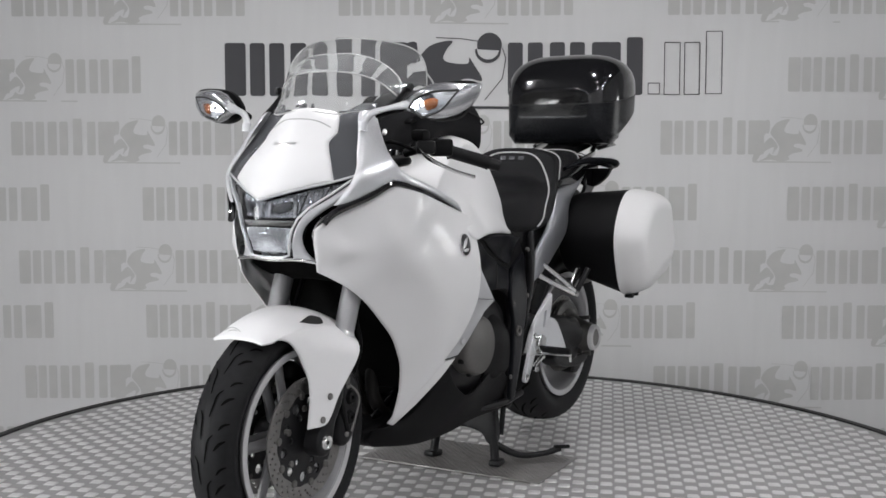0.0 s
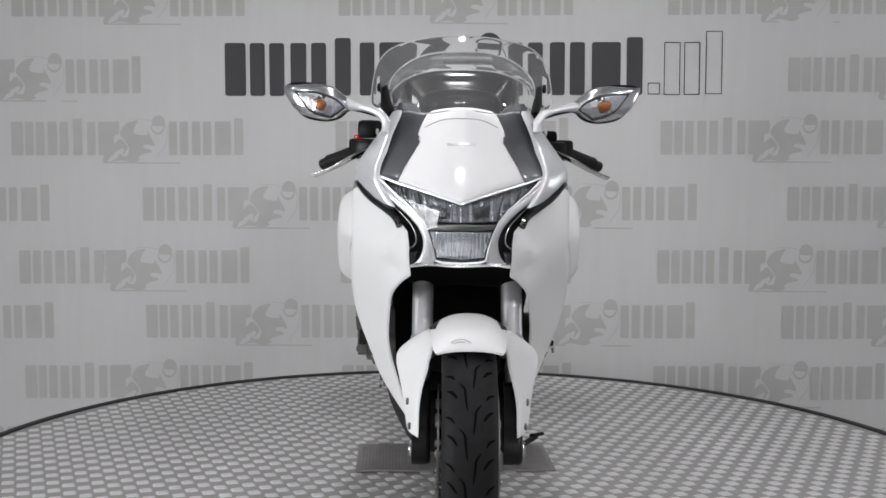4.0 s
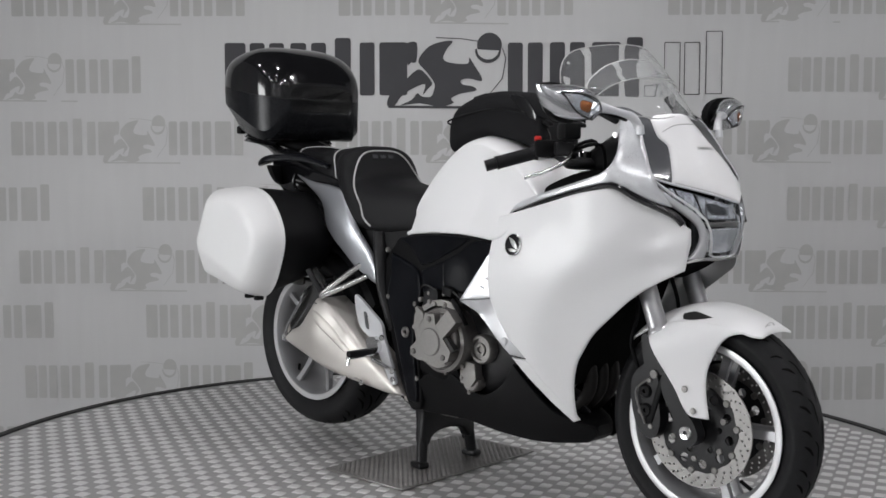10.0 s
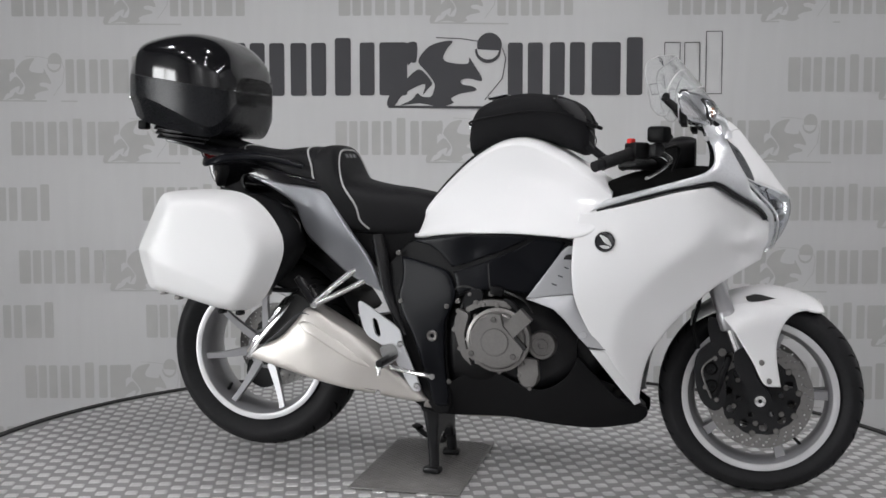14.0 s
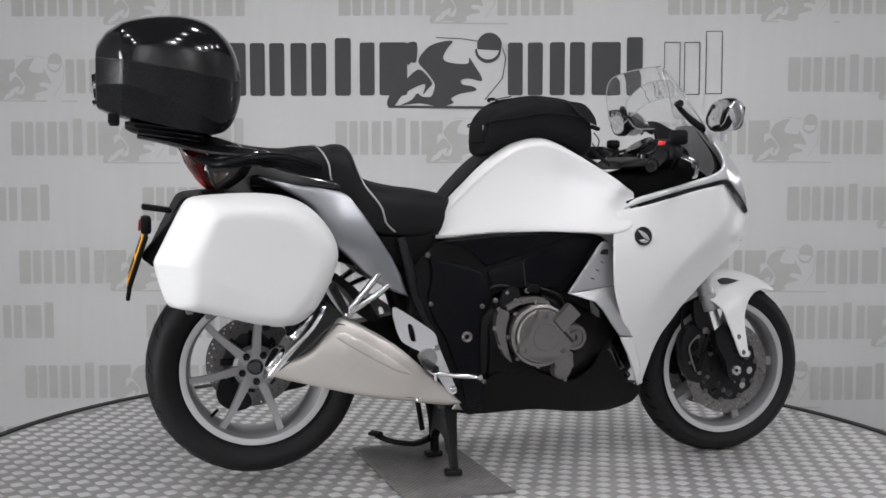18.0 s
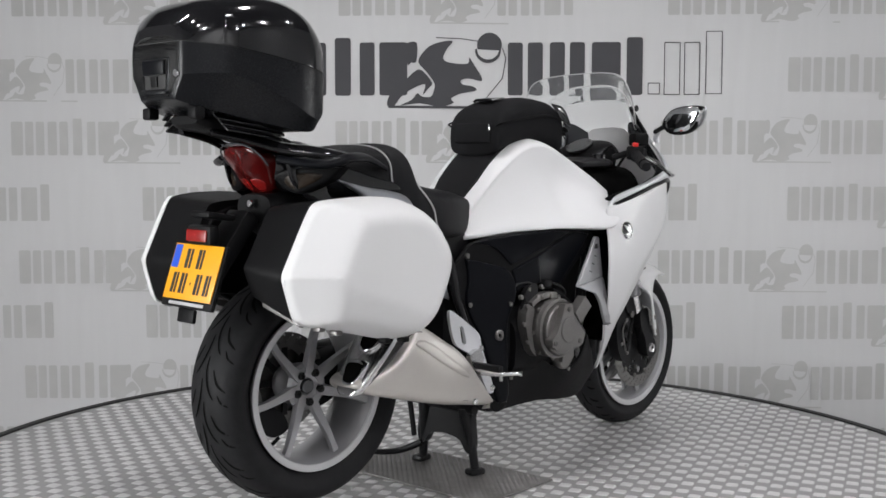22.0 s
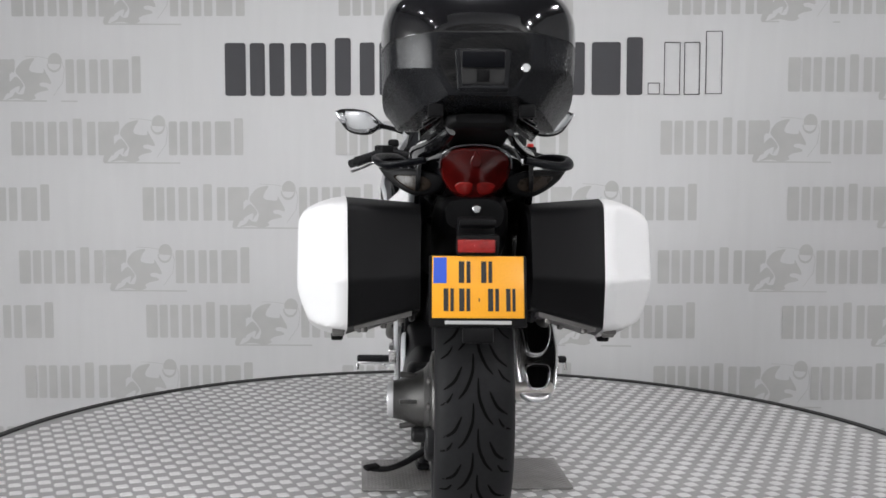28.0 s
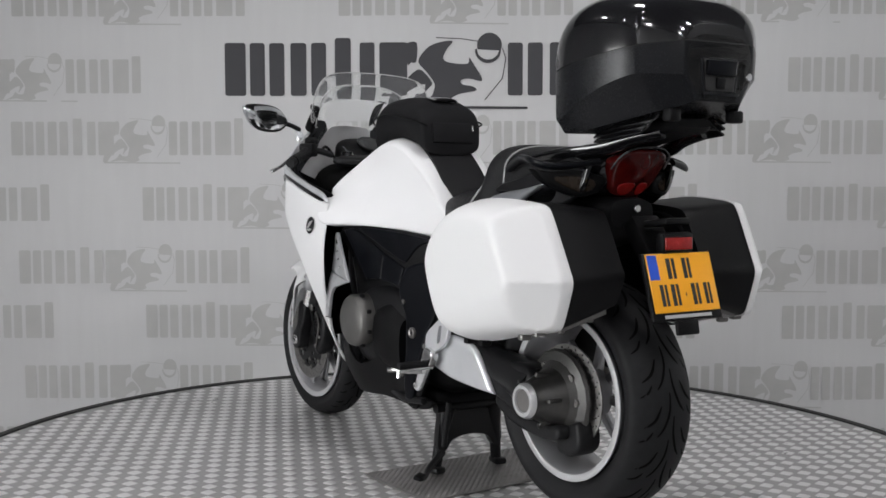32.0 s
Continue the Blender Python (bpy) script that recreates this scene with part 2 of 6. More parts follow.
def field(pts):
    """A smooth function of (x, z) through the given (x, z, value)."""
    A = np.array(pts, float)
    X, v = A[:, :2], A[:, 2]
    n = len(A)

    def phi(r2):
        return 0.5 * r2 * np.log(np.maximum(r2, 1e-12))
    K = phi(((X[:, None] - X[None]) ** 2).sum(2)) + 1e-4 * np.eye(n)
    Q = np.hstack([np.ones((n, 1)), X])
    S = np.block([[K, Q], [Q.T, np.zeros((3, 3))]])
    w = np.linalg.solve(S, np.concatenate([v, np.zeros(3)]))

    def f(x, z):
        P = np.stack([np.asarray(x, float).ravel(), np.asarray(z, float).ravel()], 1)
        return phi(((P[:, None] - X[None]) ** 2).sum(2)) @ w[:n] + w[n] + P @ w[n + 1:]
    return f


def edge_distance(P, loop):
    A = np.array(loop)
    B = np.roll(A, -1, 0)
    d = B - A
    t = np.clip(((P[:, None] - A) * d).sum(2) / np.maximum((d * d).sum(1), 1e-12), 0, 1)
    return np.sqrt((((A + t[..., None] * d) - P[:, None]) ** 2).sum(2)).min(1)


def inside(P, loop):
    A = np.array(loop)
    B = np.roll(A, -1, 0)
    x, z = P[:, :1], P[:, 1:]
    hit = ((A[:, 1] > z) != (B[:, 1] > z)) & (x < (B[:, 0] - A[:, 0]) * (z - A[:, 1]) / np.where(B[:, 1] == A[:, 1], 1e-9, B[:, 1] - A[:, 1]) + A[:, 0])
    return hit.sum(1) % 2 == 1


def panel(pts, width, depth=0.006, edge=0.008, step=0.018, side=1, drop=None, holes=(), insets=()):
    """A moulded panel: an outline in side view (x, z), standing width(x, z) off the middle plane,
    its rim rounded over edge metres, depth thick inwards."""
    from mathutils.geometry import delaunay_2d_cdt
    loop = [(p[0], p[1]) for p in rounded(pts, step * 0.7)]
    L = np.array(loop)
    g = [np.array(loop)]
    nx = L - np.roll(L, 1, 0)
    tang = np.roll(L, -1, 0) - np.roll(L, 1, 0)
    nrm = np.stack([-tang[:, 1], tang[:, 0]], 1)
    nrm /= np.maximum(np.linalg.norm(nrm, axis=1, keepdims=True), 1e-9)
    area2 = (L[:, 0] * np.roll(L[:, 1], -1) - np.roll(L[:, 0], -1) * L[:, 1]).sum()
    nrm *= 1 if area2 > 0 else -1
    for q in (0.15, 0.45, 1.0, *(i / edge for i in insets)):
        C = L + nrm * edge * q
        C = C[inside(C, loop)]
        if len(C):
            g.append(C[edge_distance(C, loop) > edge * q * 0.9])
    lo, hi = L.min(0), L.max(0)
    G = np.array([(x, z) for x in np.arange(lo[0], hi[0], step) for z in np.arange(lo[1], hi[1], step)])
    if len(G):
        G = G[inside(G, loop)]
        if len(G):
            g.append(G[edge_distance(G, loop) > max(max((edge, *insets)) + step * 0.3, step * 0.5)])
    edges = [(i, (i + 1) % len(loop)) for i in range(len(loop))]
    V = np.concatenate(g)
    nloop = len(loop)
    for hole in holes:
        h = [(p[0], p[1]) for p in rounded(hole, step * 0.7)]
        keep = ~inside(V, h)
        keep[:nloop] = True
        V = V[keep]
        edges += [(len(V) + i, len(V) + (i + 1) % len(h)) for i in range(len(h))]
        V = np.concatenate([V, np.array(h)])
    verts, _, faces, *_ = delaunay_2d_cdt([Vector(v) for v in V], edges, [], 1, 1e-5)
    P = np.array([(v[0], v[1]) for v in verts])
    if holes:
        cen = np.array([P[list(f)].mean(0) for f in faces])
        gone = np.zeros(len(faces), bool)
        for h in holes:
            gone |= inside(cen, [(p[0], p[1]) for p in rounded(h, step * 0.7)])
        faces = [f for f, g_ in zip(faces, gone) if not g_]
    y = width(P[:, 0], P[:, 1])
    d = np.clip(edge_distance(P, loop) / edge, 0, 1)
    front = y - (drop or edge) * (1 - np.sqrt(np.maximum(0, 1 - (1 - d) ** 2)))
    back = y - np.maximum(depth, (drop or edge) * 1.05)
    bm = bmesh.new()
    a = [bm.verts.new((p[0], side * q, p[1])) for p, q in zip(P, front)]
    b = [bm.verts.new((p[0], side * q, p[1])) for p, q in zip(P, back)]
    count = {}
    for f in faces:
        bm.faces.new([a[i] for i in f])
        bm.faces.new([b[i] for i in reversed(f)])
        for i, j in zip(f, (*f[1:], f[0])):
            count[(i, j)] = 1
    for (i, j) in count:
        if (j, i) not in count:
            bm.faces.new((a[j], a[i], b[i], b[j]))
    loose = [v for v in bm.verts if not v.link_faces]
    bmesh.ops.delete(bm, geom=loose, context="VERTS")
    return bm


def flat(value):
    return lambda x, z: np.full(np.size(x), float(value))


def plate(pts, y0, y1, bevel=0.003, step=0.02, holes=()):
    """A flat piece cut to an outline in side view, from y0 to y1."""
    hi, lo = max(y0, y1), min(y0, y1)
    return panel(pts, flat(hi), hi - lo, min(bevel, (hi - lo) * 0.5), step, 1, holes=holes)


def bolt(x, y, z, r=0.008, side=1, out=0.006):
    """A cap screw whose head looks outwards."""
    a = disc(r, y, y + side * out, (x, 0, z), 12, 0.0015)
    return join(a, disc(r * 0.5, y + side * out * 0.6, y + side * (out + 0.0008), (x, 0, z), 6, 0.0003))


# ---- setting ----


def fixed(name, bm, mat, label, smooth=40):
    return tagged(new(name, mesh_of(name, bm, mat, smooth)), label, kind="structure")


def wall(name, sx, sy, sz, x, y, z, mat, label):
    return fixed(name, box(sx, sy, sz, pose(x, y, z), 0), mat, label, 0)


FLOOR_Z = -0.46
wall("floor", 9.0, 10.0, 0.1, 0, -1.6, FLOOR_Z - 0.05, CONCRETE, "grey concrete floor of the photo hall")
wall("wall_south", 9.2, 0.12, 4.4, 0, -6.6, 1.6, HALLWALL, "plain pale painted hall wall")
# The west wall has a tall glazed door beside the camera, with daylight outside.
DY0, DY1, DZ0, DZ1 = -3.5, -1.5, FLOOR_Z, 2.0
fixed("wall_west", join(box(0.12, DY0 + 6.6, 4.4, pose(-4.5, (DY0 - 6.6) / 2, 1.6), 0), box(0.12, 3.4 - DY1, 4.4, pose(-4.5, (3.4 + DY1) / 2, 1.6), 0), box(0.12, DY1 - DY0, 3.8 - DZ1, pose(-4.5, (DY0 + DY1) / 2, (3.8 + DZ1) / 2), 0)), PLASTER, "plain grey painted hall wall with a door opening", 0)
door = tagged(new("door_1"), "white framed glazed double door", kind="structure")
for y, z, sy, sz in ((DY0 + 0.04, (DZ0 + DZ1) / 2, 0.08, DZ1 - DZ0), (DY1 - 0.04, (DZ0 + DZ1) / 2, 0.08, DZ1 - DZ0), ((DY0 + DY1) / 2, (DZ0 + DZ1) / 2, 0.14, DZ1 - DZ0 - 0.28), ((DY0 + DY1) / 2, DZ0 + 0.07, DY1 - DY0 - 0.16, 0.14), ((DY0 + DY1) / 2, DZ1 - 0.07, DY1 - DY0 - 0.16, 0.14)):
    tagged(new("door_frame", mesh_of("door_frame", box(0.08, sy, sz, pose(-4.5, y, z), 0.005), WHITE_SOFT))).parent = door
wall("backdrop_yard", 0.04, 3.4, 3.4, -5.2, (DY0 + DY1) / 2, 0.9, DAYLIGHT, "bright daylight outside the door")
area("daylight", -4.43, (DY0 + DY1) / 2, (DZ0 + DZ1) / 2, DY1 - DY0 - 0.1, DZ1 - DZ0 - 0.2, 104, (0, (DY0 + DY1) / 2, (DZ0 + DZ1) / 2), (1.0, 0.99, 0.985))
# The east wall has a low window beside the banner's end, with bright daylight outside.
WY0, WY1, WZ0, WZ1 = 0.70, 1.30, 0.50, 1.50
WYM, WZM = (WY0 + WY1) / 2, (WZ0 + WZ1) / 2
fixed("wall_east", join(box(0.12, WY0 + 6.6, 4.4, pose(4.5, (WY0 - 6.6) / 2, 1.6), 0), box(0.12, 3.4 - WY1, 4.4, pose(4.5, (3.4 + WY1) / 2, 1.6), 0), box(0.12, WY1 - WY0, 3.8 - WZ1, pose(4.5, (WY0 + WY1) / 2, (3.8 + WZ1) / 2), 0), box(0.12, WY1 - WY0, WZ0 + 0.6, pose(4.5, (WY0 + WY1) / 2, (WZ0 - 0.6) / 2), 0)), PLASTER, "plain grey painted hall wall with a window opening", 0)
win = tagged(new("window_1"), "white framed window with two panes", kind="structure")
for y, z, sy, sz in ((WY0 + 0.03, WZM, 0.06, WZ1 - WZ0), (WY1 - 0.03, WZM, 0.06, WZ1 - WZ0), (WYM, WZM, 0.09, WZ1 - WZ0 - 0.12), (WYM, WZ0 + 0.03, WY1 - WY0 - 0.12, 0.06), (WYM, WZ1 - 0.03, WY1 - WY0 - 0.12, 0.06)):
    tagged(new("window_frame", mesh_of("window_frame", box(0.08, sy, sz, pose(4.5, y, z), 0.005), WHITE_SOFT))).parent = win
for y in (WYM - 0.045 - (WY1 - WY0 - 0.21) / 4, WYM + 0.045 + (WY1 - WY0 - 0.21) / 4):
    pane = tagged(new("pane", mesh_of("pane", box(0.006, (WY1 - WY0 - 0.21) / 2, WZ1 - WZ0 - 0.12, pose(4.5, y, WZM), 0), CLEAR, 0)))
    pane.parent, pane.visible_shadow = win, False
wall("backdrop_outside", 0.04, 2.6, 3.0, 5.2, WYM, 0.9, DAYLIGHT, "bright daylight outside the window")
area("daylight", 4.43, WYM, WZM, WY1 - WY0 - 0.1, WZ1 - WZ0 - 0.1, 12, (0, WYM, WZM), (1.0, 0.99, 0.985))
wall("wall_north", 9.2, 0.12, 4.4, 0, 3.0, 1.6, PLASTER, "plain grey painted hall wall")
wall("ceiling", 9.0, 10.0, 0.1, 0, -1.6, 3.85, CEIL, "dark painted hall ceiling")
# The last four are added fill for the walls.
for x, y, z, watts, goal in [(*s, (s[0] * 0.35, s[1] * 0.35 - 0.1, 0.3)) for s in SPOTS] + ADDED_WASHERS:
    rig = tagged(new("ceiling_light"), "unseen round white lit lamp under the dark ceiling", "lamp", "ceiling lights")
    rig.location = (x, y, z)
    can = lathe([(0.02, 0.25), (0.02, 0.16), (0.14, 0.12), (0.16, 0.02), (0.15, 0.01), (0.02, 0.03)], 24, (0, 0, 0), False)
    tagged(new("shade", mesh_of("shade", move(can, pose(0, 0, 0, 90, 0, 0)), PLASTIC))).parent = rig
    lamp = area("lamp", x, y, z, 0.24, 0.24, watts, goal, LAMP_COLOUR)
    lamp.data.shape = "DISK"
    lamp.data.spread = radians(125)

# The banner: a cloth with soft vertical folds, printed with rows of plain marks.
BANNER_Y = 2.15


def fold(x, z):
    return 0.012 * math.sin(2.3 * x + 0.7) * math.sin(1.1 * x + 0.3 * z) + 0.0065 * math.sin(6.7 * x + 0.9 * math.sin(1.7 * z)) + 0.004 * math.sin(4.1 * x + 2.3 * z) * math.sin(1.9 * x - 0.8 * z) + 0.0025 * math.sin(15.0 * x + 0.8 * z + 2)


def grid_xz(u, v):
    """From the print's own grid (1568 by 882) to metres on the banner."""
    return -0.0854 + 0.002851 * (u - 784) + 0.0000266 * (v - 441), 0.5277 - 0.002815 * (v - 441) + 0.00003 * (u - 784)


def banner():
    bm = bmesh.new()
    xs, zs = np.linspace(-3.4, 3.4, 180), np.linspace(FLOOR_Z, 3.2, 40)
    front = [[bm.verts.new((x, BANNER_Y + fold(x, z), z)) for x in xs] for z in zs]
    back = [[bm.verts.new((x, BANNER_Y + 0.012 + fold(x, z), z)) for x in xs] for z in zs]
    for g in (front, back):
        for i in range(len(zs) - 1):
            for j in range(len(xs) - 1):
                bm.faces.new((g[i][j], g[i][j + 1], g[i + 1][j + 1], g[i + 1][j]))
    for j in range(len(xs) - 1):
        bm.faces.new((front[0][j], front[0][j + 1], back[0][j + 1], back[0][j]))
        bm.faces.new((front[-1][j], front[-1][j + 1], back[-1][j + 1], back[-1][j]))
    return fixed("backdrop", bm, CLOTH, "pale grey banner cloth with rows of faint printed marks and one dark one", 60)


def ink(shapes, off=0.003):
    """Flat print lying on the folds. A shape is an outline on the print's grid."""
    from mathutils.geometry import delaunay_2d_cdt
    bm = bmesh.new()
    for s in shapes:
        lo = (min(p[0] for p in s), min(p[1] for p in s))
        hi = (max(p[0] for p in s), max(p[1] for p in s))
        V = [Vector(p) for p in s]
        E = [(i, (i + 1) % len(s)) for i in range(len(s))]
        n = len(V)
        for u in np.arange(lo[0], hi[0], 9.0):
            for v in np.arange(lo[1], hi[1], 30.0):
                q = np.array([[u, v]])
                if inside(q, s)[0] and edge_distance(q, s)[0] > 2:
                    V.append(Vector((u, v)))
        vs, _, fs, *_ = delaunay_2d_cdt(V, E, [], 1, 1e-4)
        made = []
        for p in vs:
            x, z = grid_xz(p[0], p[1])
            made.append(bm.verts.new((x, BANNER_Y + fold(x, z) - off, z)))
        for f in fs:
            bm.faces.new([made[i] for i in f])
    return bm


def bar(u0, v0, u1, v1, r=3.0):
    r = min(r, (u1 - u0) / 2.2, (v1 - v0) / 2.2)
    out = []
    for cu, cv, a0 in ((u1 - r, v1 - r, 0), (u0 + r, v1 - r, 90), (u0 + r, v0 + r, 180), (u1 - r, v0 + r, 270)):
        for k in range(4):
            a = radians(a0 + k * 30)
            out.append((cu + r * math.cos(a), cv + r * math.sin(a)))
    return out


def blob(pts, n=6):
    return [(p[0], p[1]) for p in smooth_line([(a, b, 0) for a, b in pts], n, True)]


def line(u0, v0, u1, v1, w=1.4):
    d = Vector((u1 - u0, v1 - v0)).normalized() * w / 2
    return [(u0 - d.y, v0 + d.x), (u1 - d.y, v1 + d.x), (u1 + d.y, v1 - d.x), (u0 + d.y, v0 - d.x)]


# Upright strokes of the mark: (left, right, rise above the rest), in hundredths of its width.
STROKES = [(0, 4.2, 0), (5.0, 8.0, 0), (8.9, 11.9, 0), (13.2, 16.4, 0), (17.4, 20.4, 0), (22.2, 25.4, 9), (27.2, 30.2, 0), (31.2, 34.2, 0), (33.8, 36.8, 0),
           (57.0, 60.0, 0), (61.0, 64.0, 0), (65.4, 68.4, 0), (69.4, 72.4, 0), (73.8, 79.6, 0), (80.8, 84.0, 9)]


# The curved forms between the strokes: (across, down) in hundredths of the mark's width and parts of its height.
SWEEP = [(32.7, 1.16), (33.2, 1.0), (34.9, 0.82), (36.6, 0.69), (38.7, 0.52), (40.0, 0.55), (41.8, 0.76), (40.9, 0.88), (39.9, 0.99), (40.4, 0.79), (38.1, 0.86), (35.8, 1.0), (34.6, 1.15), (33.9, 1.22), (33.1, 1.22)]
SWEEP_FOOT = [(35.4, 1.19), (37.6, 1.09), (38.8, 0.96), (39.7, 1.02), (41.4, 1.03), (42.2, 0.96), (43.3, 1.2), (39.3, 1.15)]
BADGE_FORM = [(39.0, 0.36), (40.5, 0.13), (42.7, 0.01), (45.9, -0.03), (44.7, 0.13), (44.0, 0.3), (45.3, 0.38), (48.9, 0.4), (49.2, 0.28), (50.2, 0.42), (51.6, 0.63), (51.6, 0.73), (49.3, 0.68), (47.6, 0.71), (47.9, 0.79), (50.0, 0.83), (50.6, 0.91), (47.3, 0.97), (45.6, 1.06), (46.1, 1.14), (43.9, 1.21), (42.7, 1.16), (41.9, 1.0), (42.3, 0.79), (40.7, 0.56)]
FLAG = [(36.6, 0.03), (38.7, 0.01), (38.6, 0.36), (37.6, 0.38), (36.9, 0.43), (36.7, 0.2)]


def mark_shapes(u, v, w, h, swoosh=True):
    k = w / 84.0
    out = [bar(u + a * k, v - h * r / 100, u + b * k, v + h, 0.006 * w) for a, b, r in STROKES]
    if swoosh:
        out += [blob([(u + a * k, v + b * h) for a, b in form], 3) for form in (SWEEP, SWEEP_FOOT, BADGE_FORM, FLAG)]
        cx, cy = u + 53.3 * k, v + 0.05 * h
        out.append([(cx + 2.5 * k * math.cos(q), cy + 0.235 * h * math.sin(q)) for q in np.linspace(radians(160), radians(385), 18)])
        ring = np.linspace(radians(-5), radians(185), 14)
        out.append([(cx - .3 * k + 2.6 * k * math.cos(q), cy + h * (.10 + .24 * math.sin(q))) for q in ring] + [(cx - .3 * k + 2.2 * k * math.cos(q), cy + h * (.08 + .19 * math.sin(q))) for q in ring[::-1]])
        out.append(line(u + 33 * k, v + h * 1.215, u + 61 * k, v + h * 1.235, 0.006 * w))
        for a, b, c, d in ((42.6, -.09, 47.7, -.07), (47.7, -.07, 51.2, -.02), (55.9, .10, 56.6, .30), (56.6, .30, 55.9, .68), (55.9, .68, 52.4, 1.08)):
            out.append(line(u + a * k, v + b * h, u + c * k, v + d * h, 0.0022 * w))
    return out


cloth = banner()
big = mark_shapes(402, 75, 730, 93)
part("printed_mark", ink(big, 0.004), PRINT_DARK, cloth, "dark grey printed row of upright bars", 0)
frames_ = []
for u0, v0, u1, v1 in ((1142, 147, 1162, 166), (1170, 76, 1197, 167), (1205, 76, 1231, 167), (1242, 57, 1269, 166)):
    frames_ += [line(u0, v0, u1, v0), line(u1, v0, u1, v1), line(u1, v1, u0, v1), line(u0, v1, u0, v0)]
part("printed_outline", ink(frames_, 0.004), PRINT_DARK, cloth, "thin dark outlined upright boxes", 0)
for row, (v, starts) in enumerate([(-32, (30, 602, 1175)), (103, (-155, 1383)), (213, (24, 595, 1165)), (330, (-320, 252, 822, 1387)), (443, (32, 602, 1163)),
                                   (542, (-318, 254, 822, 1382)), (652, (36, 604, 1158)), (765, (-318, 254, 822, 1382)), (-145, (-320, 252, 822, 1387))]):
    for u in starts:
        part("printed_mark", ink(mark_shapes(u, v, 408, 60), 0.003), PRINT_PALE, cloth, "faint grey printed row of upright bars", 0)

# ---- turntable ----
RADIUS = 1.615
table = new("turntable")
table.matrix_world = pose(0, 0, 0)
tagged(table, "round turntable of bright studded aluminium plate with black edging", "turntable")
OFF["turntable"] = Vector((0, 0, 0))
deck = lathe([(0.001, 0.0), (RADIUS, 0.0), (RADIUS, -0.03), (0.001, -0.03)], 160, closed=False)
part("deck", move(deck, pose(0, 0, 0, 90, 0, 0)), TREAD, table, "pale aluminium studded plate deck", 30)
rim_b = lathe([(RADIUS - 0.004, 0.006), (RADIUS + 0.018, 0.008), (RADIUS + 0.03, -0.004), (RADIUS + 0.03, -0.075), (RADIUS - 0.004, -0.075)], 160)
part("edging", move(rim_b, pose(0, 0, 0, 90, 0, 0)), EDGE, table, "black rubber edging")
skirt = lathe([(RADIUS - 0.05, -0.03), (RADIUS - 0.05, FLOOR_Z), (RADIUS - 0.09, FLOOR_Z), (RADIUS - 0.09, -0.03)], 96)
part("skirt", move(skirt, pose(0, 0, 0, 90, 0, 0)), PLASTIC, table, "dark drum under the deck")


def studs(points, angle, half, height, name, mat, parent, label, z0=0.0):
    """Low pyramids with rounded flat tops, all alike, joined."""
    verts, faces = [], []
    c, s = math.cos(angle), math.sin(angle)
    ring = [(math.cos(a) * (abs(math.cos(a)) ** 9.0 + abs(math.sin(a)) ** 9.0) ** (-1 / 9.0), math.sin(a) * (abs(math.cos(a)) ** 9.0 + abs(math.sin(a)) ** 9.0) ** (-1 / 9.0))
            for a in (2 * math.pi * (j + 0.5) / 12 for j in range(12))]
    for px, py in points:
        b = len(verts)
        for q, zz in ((1.0, -0.0005), (0.80, height * 0.85), (0.45, height)):
            for x, y in ring:
                x, y = x * half * q, y * half * q
                verts.append((px + c * x - s * y, py + s * x + c * y, z0 + zz))
        for k in (0, 12):
            for j in range(12):
                faces.append((b + k + j, b + k + (j + 1) % 12, b + k + 12 + (j + 1) % 12, b + k + 12 + j))
        faces.append(tuple(b + 24 + j for j in range(12)))
    me = bpy.data.meshes.new(name)
    me.from_pydata(verts, [], faces)
    me.materials.append(mat)
    me.shade_smooth()
    ob = new(name, me)
    ob.parent = parent
    return tagged(ob, label, kind="stuff")


B1, B2 = Vector((0.0470, 0.0360)), Vector((-0.0360, 0.0470))
spots = []
for i in range(-42, 43):
    for j in range(-42, 43):
        p = i * B1 + j * B2 + Vector((0.009, 0.014))
        if p.length < RADIUS - 0.03:
            spots.append((p.x, p.y))
studs(spots, math.atan2(B1.y + B2.y, B1.x + B2.x), 0.0186, 0.0030, "studs", BARS, table, "raised bright rounded square studs")

# The loose plate under the stand.
PLATE_OFF = (-0.235, -0.01, 0.0)
mat_plate = thing("stand_plate", PLATE_OFF, "worn dark checker plate lying under the centre stand", "plate")
part("sheet", box(0.335, 0.625, 0.005, Matrix.Translation(PLATE_OFF) @ pose(0, 0, 0.006, 0, 0, 3), 0.0015), OLDPLATE, mat_plate)
tiny = []
for i in range(-20, 21):
    for j in range(-20, 21):
        x, y = (i + j) * 0.0105, (i - j) * 0.0105
        if abs(x) < 0.158 and abs(y) < 0.303:
            q = pose(0, 0, 0, 0, 0, 3) @ Vector((x, y, 0))
            tiny.append((q.x, q.y))
studs(tiny, radians(3 + 20), 0.0058, 0.0016, "tread", OLDPLATE, mat_plate, "fine worn raised tread", 0.0085)

# ---- motorcycle ----
bike = thing("motorcycle", (0, 0, 0), "white sport touring motorcycle with silver trim on its centre stand", "motorcycle")
FA, RA = Vector((0.776, 0, 0.293)), Vector((-0.776, 0, 0.352))


